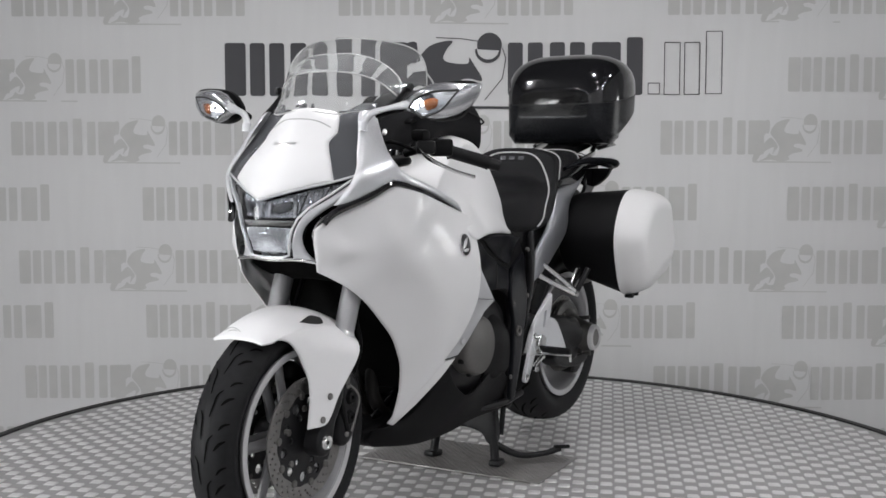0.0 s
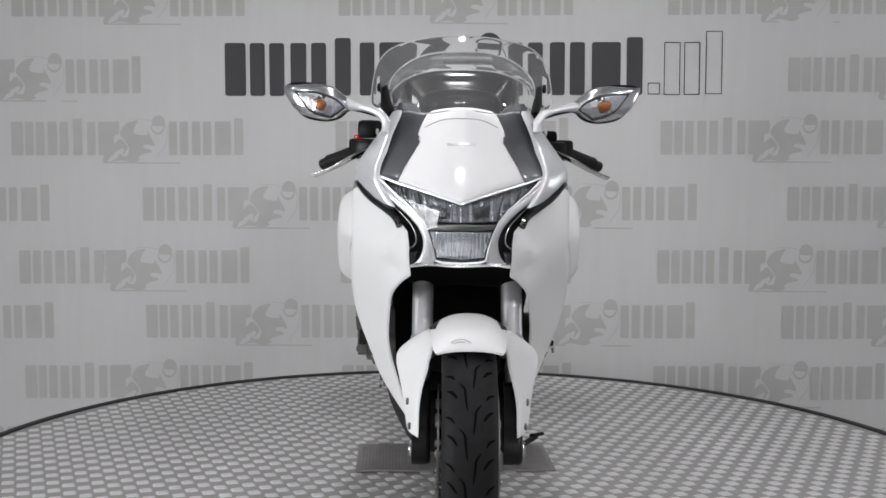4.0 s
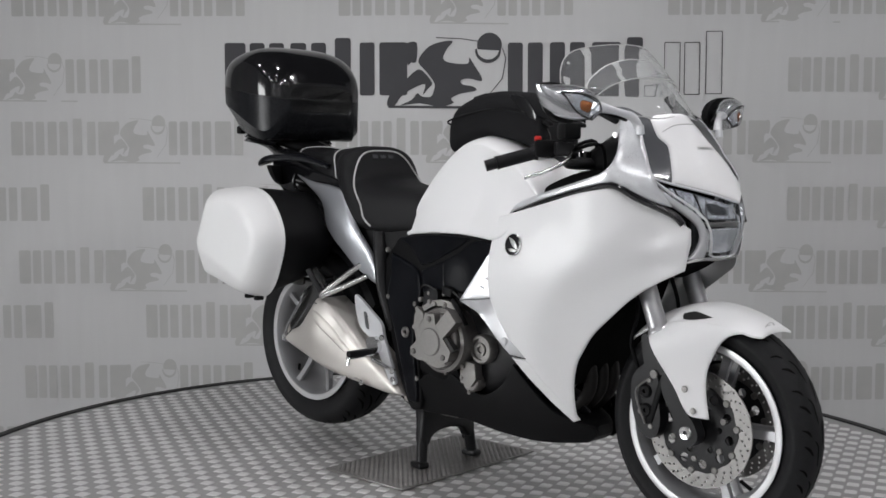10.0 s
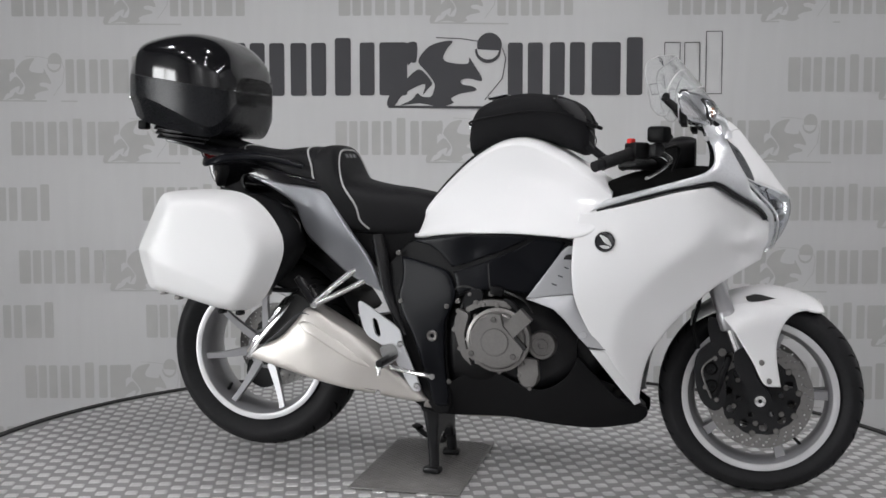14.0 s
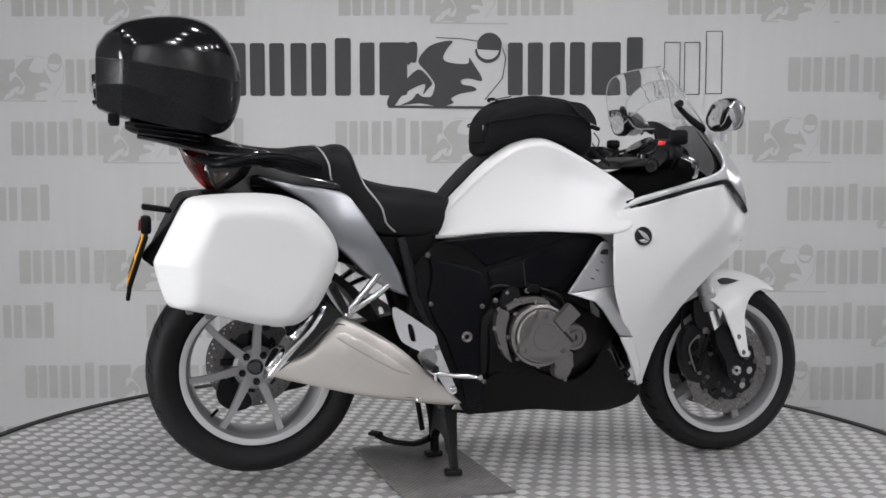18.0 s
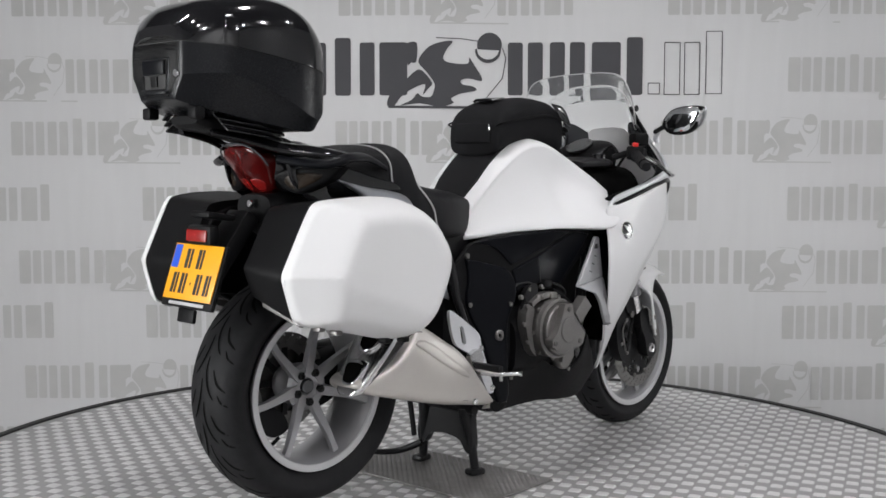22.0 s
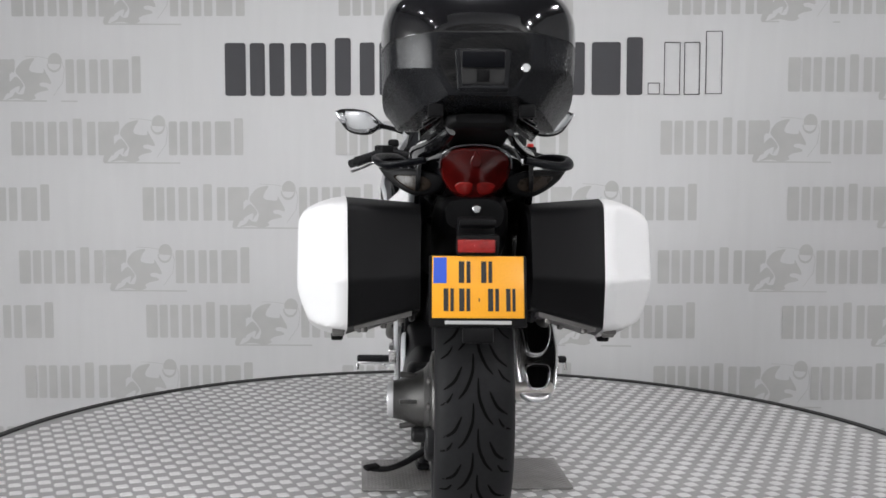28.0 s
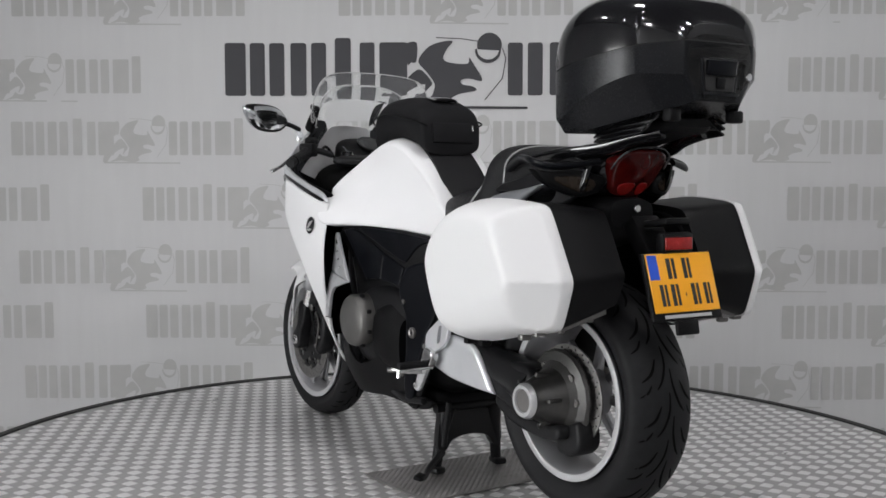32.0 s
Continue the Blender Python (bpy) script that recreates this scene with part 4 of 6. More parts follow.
for s in (1, -1):
    tr = part("trim_bar", panel(TRIM, TRIMY, 0.010, 0.003, 0.012, s), TRIMSILVER, bike, "silver air outlet trim")
    part("trim_flange", panel(FLANGE, FLANGEY, 0.010, 0.003, 0.010, s), TRIMSILVER, tr, "bright silver lower flange")
    part("trim_slot", panel([(.227, .692, 1), (.236, .705), (.258, .706, 1), (.258, .690, 1)], lambda x, z: TRIMY(x, z) + 0.001, 0.003, 0.001, 0.008, s), JETBLACK, tr)
    part("trim_joint", tube([(x, s * (float(FLANGEY(x, z)[0]) + .0008), z) for x, z in ((.301, .4435), (.325, .4400), (.348, .4370))], .0014, 6, 2), JETBLACK, tr, "dark joint")
    part("trim_rivet", bolt(.289, s * (float(FLANGEY(.289, .480)[0]) - .001), .480, .011, s, .004), TRIMSILVER, tr)
    for k in range(3):
        part("trim_mark", box(0.016, 0.002, 0.0035, Matrix.Translation((0.235 - k * 0.016, s * (float(TRIMY(0.235 - k * 0.016, 0.668 - k * 0.024)[0]) + 0.0002), 0.668 - k * 0.024)) @ pose(0, 0, 0, 0, 20, 0), 0.0004, 1), GREYPAINT, tr)
    part("lower_trim", panel(LOWER, LOWERY, 0.010, 0.003, 0.010, s), WHITE, bike, "white edge strip under the side fairing")
    part("inner_duct", panel([(.255, .715), (.262, .60), (.30, .46), (.37, .35), (.43, .28), (.40, .27), (.31, .38), (.24, .50), (.225, .60)], lambda x, z: W(x, z) - 0.092, 0.004, 0.003, 0.02, s), GLOSS, bike, "black inner duct")

NOSE = field([(0, 1.10, .655), (0, 1.076, .688), (0, 1.0, .748), (0, .914, .812), (0, .872, .845), (0, .823, .850), (0, .765, .828), (0, .728, .803), (.09, 1.07, .645), (-.09, 1.07, .645), (.107, 1.02, .685), (-.107, 1.02, .685), (.146, .914, .752), (-.146, .914, .752),
              (.20, .926, .718), (-.20, .926, .718), (.155, 1.10, .585), (-.155, 1.10, .585), (.175, 1.03, .640), (-.175, 1.03, .640), (.19, .98, .680), (-.19, .98, .680), (.14, .84, .770), (-.14, .84, .770), (.10, .80, .800), (-.10, .80, .800), (.075, .74, .800), (-.075, .74, .800), (.13, .73, .775), (-.13, .73, .775), (.06, .96, .772), (-.06, .96, .772)])
CENTRE = mirrored([(0, 1.094), (.05, 1.090), (.079, 1.082), (.098, 1.048), (.104, 1.028, 1), (.098, 1.010), (.128, .957), (.148, .917, 1), (.07, .893), (0, .869, 1)])
nose = part("nose_cowl", front_panel(CENTRE, NOSE, 0.010, 0.007), WHITE, bike, "glossy white nose panel")
part("nose_crease", tube([(float(NOSE(y, z)[0]) + 0.0005, y, z) for y, z in ((-.088, 1.045), (-.05, 1.062), (0, 1.066), (.05, 1.062), (.088, 1.045))], 0.0013, 6), PIPING, nose)
part("nose_mark", front_panel([(-.034, 1.008, 1), (.034, 1.008, 1), (.034, 1.001, 1), (-.034, 1.001, 1)], lambda y, z: NOSE(y, z) + 0.0012, 0.002, 0.0008, 0.01), BADGE, nose, "small grey printed bar")
STRIP = [(.088, 1.076, 1), (.12, 1.105), (.155, 1.108, 1), (.172, 1.05), (.188, .985), (.199, .930, 1), (.149, .914, 1), (.129, .957), (.099, 1.010), (.105, 1.030)]
for s in (1, -1):
    part("cowl_strip", front_panel([(s * p[0], *p[1:]) for p in STRIP], lambda y, z: NOSE(y, z) - 0.004, 0.008, 0.003), GREYPAINT, bike, "dark grey cowl strip")

COWL = [(.300, .828, 1), (.335, .858), (.42, .884), (.52, .912), (.605, .938), (.632, .962), (.632, 1.0), (.608, 1.050), (.592, 1.088, 1), (.628, 1.085), (.655, 1.05), (.690, .985), (.722, .930, 1), (.735, .895), (.752, .858, 1), (.722, .868), (.690, .890), (.640, .918, 1), (.54, .898), (.44, .872), (.35, .845)]
COWLY = field([(.30, .828, .256), (.42, .878, .268), (.52, .905, .268), (.60, .930, .262), (.635, .955, .254), (.632, 1.0, .226), (.605, 1.05, .192), (.592, 1.088, .172), (.628, 1.085, .156), (.655, 1.05, .168), (.69, .985, .188), (.722, .93, .203), (.735, .895, .190), (.752, .858, .165), (.69, .89, .222), (.64, .918, .252), (.66, .96, .236), (.65, 1.0, .212)])
for s in (1, -1):
    cowl = part("side_cowl", panel(COWL, COWLY, 0.012, 0.006, 0.011, s), SILVER, bike, "silver side cowl")
    # A black tube laid along the gap gives it its dark shade.
    part("cowl_gap_shade", tube([(x, s * (float(COWLY(x, z)[0]) - 0.004), z) for x, z in ((.32, .832), (.44, .866), (.54, .891), (.635, .910), (.69, .880), (.752, .842), (.775, .815))], 0, 8, radii=[.003, .004, .006, .0085, .0095, .0095, .0085]), GLOSS, cowl, "black tube for the shade in the gap under the cowl")
    part("cowl_screw", bolt(0.612, s * 0.202, 1.035, 0.008, s), BADGE, cowl)

# headlight
LENSO = mirrored([(0, .868, 1), (.07, .891), (.146, .913), (.196, .930, 1), (.186, .918), (.150, .886), (.108, .852), (.087, .826), (.074, .798), (.064, .766), (.058, .738, 1), (.04, .733), (0, .731)])
headlight = part("headlight", front_panel([(p[0] * 0.985, *p[1:]) for p in LENSO], lambda y, z: NOSE(y, z) - 0.056, 0.010, 0.004, 0.012), LAMPDARK, bike, "large clear headlight with chrome reflectors")
part("lens", front_panel(LENSO, lambda y, z: NOSE(y, z) - 0.002, 0.003, 0.002, 0.012), LENS, headlight, "clear headlight lens").visible_shadow = False
part("rim", tube([(float(NOSE(p[0], p[1])[0]) - 0.004, p[0], p[1]) for p in [(q[0], q[1]) for q in LENSO] + [LENSO[0][:2]]], 0.003, 8, 1), SILVER, headlight)


def ridged(pts, back, pitch, deep, step=0.006):
    """A lamp mirror behind the lens, pressed into upright flutes."""
    def at(y, z):
        return NOSE(y, z) - back - deep * np.abs(np.sin(np.asarray(y) * math.pi / pitch)) - 0.25 * np.maximum(0, 0.02 - np.abs(np.asarray(z) - 0.85))
    return front_panel(pts, at, 0.006, 0.002, step)


part("reflector", ridged(mirrored([(0, .862, 1), (.07, .885), (.140, .906), (.176, .915, 1), (.144, .886), (.104, .852), (.086, .828, 1), (0, .824, 1)]), .030, .008, .006, .003), DARKCRYSTAL, headlight, "dark fluted chrome main reflector", 20)
part("low_reflector", ridged(mirrored([(0, .806, 1), (.070, .804, 1), (.054, .745, 1), (0, .740, 1)]), .014, .009, .006, .003), CRYSTAL, headlight, "fluted chrome low beam reflector", 20)
part("lamp_box", front_panel(mirrored([(0, .794, 1), (.024, .790, 1), (.024, .762, 1), (0, .762, 1)]), lambda y, z: NOSE(y, z) - .018, .012, .004, .008), CRYSTAL, headlight, "bright inner lamp block")
for s in (1, -1):
    part("projector", front_panel([(s * .030, .852), (s * .048, .862), (s * .066, .866), (s * .064, .846), (s * .046, .838), (s * .032, .840)], lambda y, z: NOSE(y, z) - .017, .010, .003, .008), LAMPDARK, headlight, "dark projector face")
    for y0, z0, y1, z1 in ((.082, .832, .098, .890), (.112, .838, .140, .903)):
        part("reflector_web", tube([(float(NOSE(s * y0, z0)[0]) - .016, s * y0, z0), (float(NOSE(s * y1, z1)[0]) - .016, s * y1, z1)], .002, 6, 1), SATIN, headlight)
    part("lamp_frame", front_panel([(s * p[0], *p[1:]) for p in [(.200, .934, 1), (.209, .922), (.196, .903), (.161, .870), (.124, .840), (.098, .812), (.087, .785), (.088, .760), (.096, .740), (.112, .723, 1), (.060, .729, 1), (.066, .766), (.076, .798), (.089, .826), (.110, .851), (.152, .884), (.188, .918)]], lambda y, z: NOSE(y, z) - 0.010, 0.010, 0.006, 0.010), SILVER, headlight, "bright silver frame beside the lens")
part("divider", front_panel(mirrored([(0, .822), (.05, .820), (.080, .820), (.077, .812), (.05, .808), (0, .808)]), lambda y, z: NOSE(y, z) - 0.018, 0.010, 0.002, 0.01), CASTGREY, headlight)
SURR = [(.206, .926, 1), (.232, .900), (.202, .850), (.160, .80), (.142, .722, 1), (.090, .726, 1), (.084, .760), (.086, .790), (.100, .818), (.126, .845), (.165, .876)]
for s in (1, -1):
    part("lamp_surround", front_panel([(s * p[0], *p[1:]) for p in SURR], lambda y, z: NOSE(y, z) - 0.062, 0.01, 0.004, 0.012), JETBLACK, bike, "black air intake beside the headlight")
for s in (1, -1):
    part("intake_strip", tube([(float(NOSE(s * y, z)[0]) - .030, s * y, z) for y, z in ((.192, .893), (.146, .848), (.114, .816), (.103, .785), (.112, .766), (.134, .758))], .0022, 8, 4), BRIGHT, bike, "thin bright line in the air intake")
    part("intake_shelf", front_panel([(s * p[0], *p[1:]) for p in [(.100, .756, 1), (.142, .748, 1), (.146, .726, 1), (.108, .726, 1)]], lambda y, z: NOSE(y, z) - .028, .012, .004, .010), GREYPAINT, bike, "dark grey shelf beside the lamp")
part("chin_trim", tube([(float(NOSE(y, z)[0]) - 0.006, y, z) for y, z in ((-.118, .722), (-.075, .728), (0, .725), (.075, .728), (.118, .722))], 0.0045, 8), BRIGHT, bike, "bright strip under the headlight")
part("chin", front_panel(mirrored([(0, .724), (.07, .726), (.135, .716), (.15, .69), (.10, .66), (0, .665)]), lambda y, z: 0.735 - (0.724 - z) * 1.6 - 0.5 * y * y, 0.02, 0.008, 0.02), DEEPBLACK, bike, "black chin panel")

# windscreen: the stock one and the taller one clamped over it
SCR = field([(0, 1.08, .668), (0, 1.19, .583), (0, 1.29, .495), (.20, 1.09, .50), (-.20, 1.09, .50), (.21, 1.17, .462), (-.21, 1.17, .462), (.20, 1.245, .430), (-.20, 1.245, .430), (.12, 1.08, .632), (-.12, 1.08, .632), (.12, 1.19, .548), (-.12, 1.19, .548), (.12, 1.28, .462), (-.12, 1.28, .462)])
TALL = mirrored([(0, 1.278), (.08, 1.275), (.15, 1.264), (.194, 1.244), (.220, 1.205), (.230, 1.15), (.230, 1.112), (.208, 1.096), (.176, 1.135), (.140, 1.166), (.08, 1.184), (0, 1.188)])
LOWS = mirrored([(0, 1.236), (.07, 1.233), (.13, 1.214), (.174, 1.176), (.184, 1.135), (.178, 1.085), (.13, 1.085), (.09, 1.078), (0, 1.088)])
screen = part("windscreen", front_panel(LOWS, lambda y, z: SCR(y, z) + 0.002, 0.003, 0.001, 0.016), CLEAR, bike, "clear curved windscreen")
tall = part("screen_extension", front_panel(TALL, lambda y, z: SCR(y, z) + 0.010, 0.003, 0.001, 0.016), CLEAR, bike, "taller clear screen clamped over the windscreen")
for ob, out, k in ((screen, LOWS, 0.002), (tall, TALL, 0.010)):
    ob.visible_shadow = False
    loop = [(p[0], p[1]) for p in rounded(out, 0.012)]
    part("edge", tube([(float(SCR(a, b)[0]) + k - 0.0015, a, b) for a, b in loop + loop[:1]], 0.0017, 6, 1), PIPING, ob, "pale polished edge").visible_shadow = False
for s in (1, -1):
    part("screen_bracket", tube([(.60, s * .175, 1.075), (.545, s * .188, 1.105), (.490, s * .195, 1.15)], 0, 10, 4, radii=[0.018, 0.017, 0.012], flat=0.5), PLASTIC, bike, "black screen bracket")
    part("screen_clamp", bolt(0.50, s * 0.205, 1.150, 0.011, s, 0.008), SATIN, bike)

# -- mirrors --


def mirror_ring(y, cx, cz, hx, hz, s, n=20, e=2.4):
    out = []
    for j in range(n):
        a = 2 * math.pi * j / n
        c, d = math.cos(a), math.sin(a)
        out.append(Vector((cx + hx * math.copysign(abs(c) ** (2 / e), c), s * y, cz + hz * math.copysign(abs(d) ** (2 / e), d))))
    return out


for s in (1, -1):
    st = [(.262, .612, 1.096, .010, .008), (.285, .608, 1.101, .019, .021), (.306, .604, 1.104, .027, .035), (.332, .598, 1.106, .033, .043), (.364, .590, 1.110, .034, .042), (.394, .580, 1.114, .032, .037), (.416, .571, 1.122, .027, .028), (.432, .563, 1.134, .017, .016), (.441, .558, 1.144, .006, .006)]
    mir = part("mirror", loft([mirror_ring(*q, s) for q in st]), SHINY, bike, "silver mirror with indicator in its housing")
    part("arm", tube([(.664, s * .178, 1.052), (.656, s * .196, 1.078), (.634, s * .235, 1.092), (.612, s * .285, 1.102)], 0, 14, 5, radii=[0.012, 0.011, 0.009, 0.016], flat=0.75), SILVER, mir)
    part("arm_back", tube([(.640, s * .195, 1.076), (.620, s * .235, 1.088), (.597, s * .285, 1.100), (.575, s * .305, 1.108)], 0, 10, 4, radii=[0.010, 0.010, 0.011, 0.012], flat=0.8), PLASTIC, mir, "black rear face of the arm")
    part("foot", tube([(.670, s * .180, 1.036), (.668, s * .180, 1.058)], 0, 14, 1, radii=[0.011, 0.010]), SILVER, mir)
    back = [(s * .284, 1.098), (s * .300, 1.128), (s * .330, 1.147), (s * .380, 1.154), (s * .420, 1.152), (s * .432, 1.140), (s * .412, 1.100), (s * .384, 1.074), (s * .338, 1.066), (s * .304, 1.074)]
    part("shell", front_panel([(s * (0.358 + (abs(a) - 0.358) * 1.07), 1.121 + (b - 1.121) * 1.09) for a, b in back], flat(0.548), 0.018, 0.006, 0.012, -1), PLASTIC, mir, "black mirror backing")
    part("glass", front_panel([(s * (0.358 + (abs(a) - 0.358) * 0.98), 1.121 + (b - 1.121) * 0.95) for a, b in back], lambda y, z: 0.5425 - 0.01 * (z - 1.121) + (0.08 if s > 0 else -0.03) * (np.abs(y) - 0.358) + ((np.abs(y) - 0.358) ** 2 + (z - 1.121) ** 2) / 1.4, 0.003, 0.001, 0.02, -1), MIRROR, mir, "mirror glass")
    lens = [(s * .407, 1.132, 1), (s * .345, 1.127), (s * .300, 1.109), (s * .284, 1.092, 1), (s * .318, 1.068, 1), (s * .366, 1.084)]
    ax_ = field([(s * .407, 1.132, .602), (s * .345, 1.127, .626), (s * .300, 1.109, .630), (s * .284, 1.092, .626), (s * .318, 1.068, .622), (s * .366, 1.084, .618), (s * .338, 1.100, .636)])
    part("indicator_bowl", front_panel(lens, lambda y, z: ax_(y, z) - 0.001, 0.006, 0.002, 0.008), CHROME, mir)
    part("bulb", front_panel([(s * .368, 1.112, 1), (s * .345, 1.114), (s * .326, 1.104), (s * .335, 1.082, 1), (s * .358, 1.092)], lambda y, z: ax_(y, z) + 0.001, 0.006, 0.004, 0.008), ORANGE, mir, "amber indicator bulb")
    part("lens_rim", tube([(float(ax_(a, b)[0]) + .003, a, b) for a, b in [(p[0], p[1]) for p in rounded(lens, .012)] + [lens[0][:2]]], .0024, 6, 1), JETBLACK, mir, "dark edge round the lens")
    part("inner_bulb", front_panel([(s * .400, 1.127, 1), (s * .380, 1.122), (s * .368, 1.098, 1), (s * .384, 1.110)], lambda y, z: ax_(y, z) + .001, .005, .002, .006), CRYSTAL, mir, "clear faceted lamp")
    part("indicator_lens", front_panel(lens, lambda y, z: ax_(y, z) + 0.006, 0.003, 0.003, 0.008), LENS, mir, "clear indicator lens").visible_shadow = False

# -- handlebars and dash --
for s in (1, -1):
    hb = part("handlebar", tube([(.445, s * .16, .985), (.44, s * .23, 1.0), (.40, s * .285, .986), (.33, s * .365, .957)], 0.011, 12), SATIN, bike, "black clip-on handlebar")
    part("grip", tube([(.412, s * .272, .990), (.405, s * .280, .988), (.350, s * .343, .965), (.343, s * .351, .962)], 0, 16, 1, radii=[0.021, 0.017, 0.0175, 0.019]), VINYL, hb, "black rubber grip")
    part("bar_end", tube([(.343, s * .351, .962), (.325, s * .372, .954)], 0.015, 16, 1), SATIN, hb)
    part("lever", tube([(.496, s * .240, .990), (.520, s * .280, .970), (.496, s * .330, .944), (.466, s * .378, .926)], 0, 10, 5, radii=[0.009, 0.009, 0.007, 0.0085], flat=0.55), BRIGHT, hb, "polished lever")
    part("switch_box", box(.05, .055, .045, Matrix.Translation((.428, s * .258, 1.000)) @ pose(0, 0, 0, 0, 0, s * 42), .008), PLASTIC, hb)
    part("lever_clamp", box(.05, .05, .035, Matrix.Translation((.470, s * .238, 1.000)) @ pose(0, 0, 0, 0, 0, s * 30), .008), SATIN, hb)
part("brake_reservoir", box(.055, .05, .045, Matrix.Translation((.485, -.232, 1.045)) @ pose(0, 0, 0, 0, 0, -25), .01), PLASTIC, bike, "black brake fluid reservoir")
part("kill_switch", box(.02, .018, .014, Matrix.Translation((.412, -.268, 1.026)) @ pose(0, 0, 0, 0, 0, -42), .004), REDKNOB, bike, "red engine switch")
part("clutch_reservoir", box(.04, .04, .03, pose(.475, .225, 1.03), .01), PLASTIC, bike)
part("dash", body([(.43, .95, .975, .08), (.455, .94, 1.01, .105), (.505, .93, 1.038, .112), (.545, .93, 1.046, .10), (.575, .95, 1.04, .07)], 4, 32, 3.2), PLASTIC, bike, "black instrument housing")
part("dial", move(disc(.048, 0, .012, (0, 0, 0), 32), Matrix.Translation((.470, 0, 1.018)) @ pose(0, 0, 0, 0, 0, 90) @ pose(0, 0, 0, 60, 0, 0)), GLOSS, bike, "round black dial")
for s in (1, -1):
    part("display", move(box(.05, .004, .04, None, .004), Matrix.Translation((.466, s * .075, 1.004)) @ pose(0, 0, 0, 0, 0, 90) @ pose(0, 0, 0, 60, 0, 0)), GREYPAINT, bike, "small grey display")
    part("inner_cowl", panel([(.32, .845), (.45, .882), (.55, .905), (.61, .935), (.62, 1.0), (.59, 1.07), (.61, 1.04), (.65, .95), (.64, .85), (.55, .80), (.40, .79)], lambda x, z: COWLY(x, z) * 0.9 - 0.012, 0.006, 0.004, 0.025, s), PLASTIC, bike, "black inner cowl")
part("inner_fairing", body([(.30, .76, .90, .17), (.40, .74, .94, .19), (.50, .72, .955, .19), (.58, .70, .96, .17), (.65, .70, .95, .13), (.72, .72, .90, .09)], 4, 28, 3), DEEPBLACK, bike, "black inner fairing")
part("top_yoke", body([(.36, .945, .972, .10), (.41, .945, .985, .16), (.455, .945, .982, .15), (.48, .95, .972, .09)], 4, 24, 3), SATIN, bike, "black top yoke")
for s in (1, -1):
    part("fork_cap", move(disc(.024, 0, .02, (0, 0, 0), 20), Matrix.Translation((.435, s * .105, .975)) @ pose(0, 0, 0, 90, 0, 0)), GLOSS, bike)
for k, (a, b) in enumerate((((.47, -.22, .99), (.50, -.10, .90)), ((.45, .20, .99), (.49, .08, .90)), ((.44, -.18, 1.0), (.42, -.05, .92)))):
    m_ = ((a[0] + b[0]) / 2 + .05, (a[1] + b[1]) / 2, max(a[2], b[2]) + .02)
    part("cable", tube([a, m_, b], .005, 8), PLASTIC, bike, "black cable")

# -- tank --


def tank_ring(x, zlo, wlo, zs, ws, zt, n=44):
    """A tank section: foot, shoulder and crown."""
    q, f = min(1.0, max(0.0, (x + .10) / .25)), min(1.0, max(0.0, (x - .12) / .14))
    half = [(wlo * 0.80, zlo), (wlo * 0.97, zlo + 0.004), (wlo, zlo + 0.016), (wlo + (ws - wlo) * (0.42 + .12 * q - .32 * f), zlo + (zs - zlo) * 0.33), (wlo + (ws - wlo) * (0.80 + .13 * q - .14 * f), zlo + (zs - zlo) * 0.66), (ws * (1 + .015 * q), zs - .012), (ws * 0.985, zs + (zt - zs) * .2), (ws * 0.82, zs + (zt - zs) * 0.62), (ws * 0.45, zs + (zt - zs) * 0.93), (0, zt)]
    pts = half + [(-a, b) for a, b in half[-2::-1]]
    line_ = smooth_line([(a, b, 0) for a, b in pts], 4)
    return [Vector((x, p[0], p[1])) for p in line_]


TANK = [(-.248, .730, .118, .752, .085, .765), (-.215, .733, .140, .815, .110, .835), (-.15, .740, .160, .885, .122, .912), (-.08, .748, .180, .945, .130, .978), (0.0, .752, .203, .998, .138, 1.028), (.07, .755, .222, 1.012, .144, 1.046), (.13, .754, .236, 1.002, .148, 1.036),
        (.20, .752, .260, .970, .158, 1.000), (.262, .750, .278, .935, .172, .962), (.31, .765, .280, .905, .186, .930), (.355, .800, .258, .872, .200, .892)]
tk = smooth_line([t[:3] for t in TANK], 5)
tk2 = smooth_line([t[3:] for t in TANK], 5)
tank = part("fuel_tank", loft([tank_ring(*a, *b) for a, b in zip(tk, tk2)]), WHITE, bike, "glossy white fuel tank", 50)
padrows = []
for a, b in zip(tk, tk2):
    if -0.235 < a[0] < 0.02:
        w = 0.080 if a[0] > -0.15 else 0.080 - 0.25 * (-0.15 - a[0])
        zt, zs = b[2], b[0]
        padrows.append([Vector((a[0] - 0.002, w * q, zs + (zt - zs) * (1 - 0.35 * (abs(w * q) / b[1]) ** 2.2) + 0.006)) for q in (-1, -.7, -.35, 0, .35, .7, 1)] + [Vector((a[0], w * q, zs + (zt - zs) * 0.5)) for q in (1, 0, -1)])
part("tank_pad", loft(padrows), VINYL, bike, "black pad on the tank")

# -- side covers, frame, engine --
COVER = [(-.258, .722, 1), (-.17, .744), (-.077, .752), (.06, .760), (.17, .757), (.235, .746), (.268, .728, 1), (.250, .700), (.19, .640), (.128, .578, 1), (.06, .586), (-.02, .588), (-.080, .572), (-.118, .530), (-.126, .45), (-.122, .36), (-.112, .27), (-.118, .215, 1), (-.165, .212), (-.215, .300), (-.252, .40), (-.300, .50), (-.325, .575, 1), (-.330, .64)]
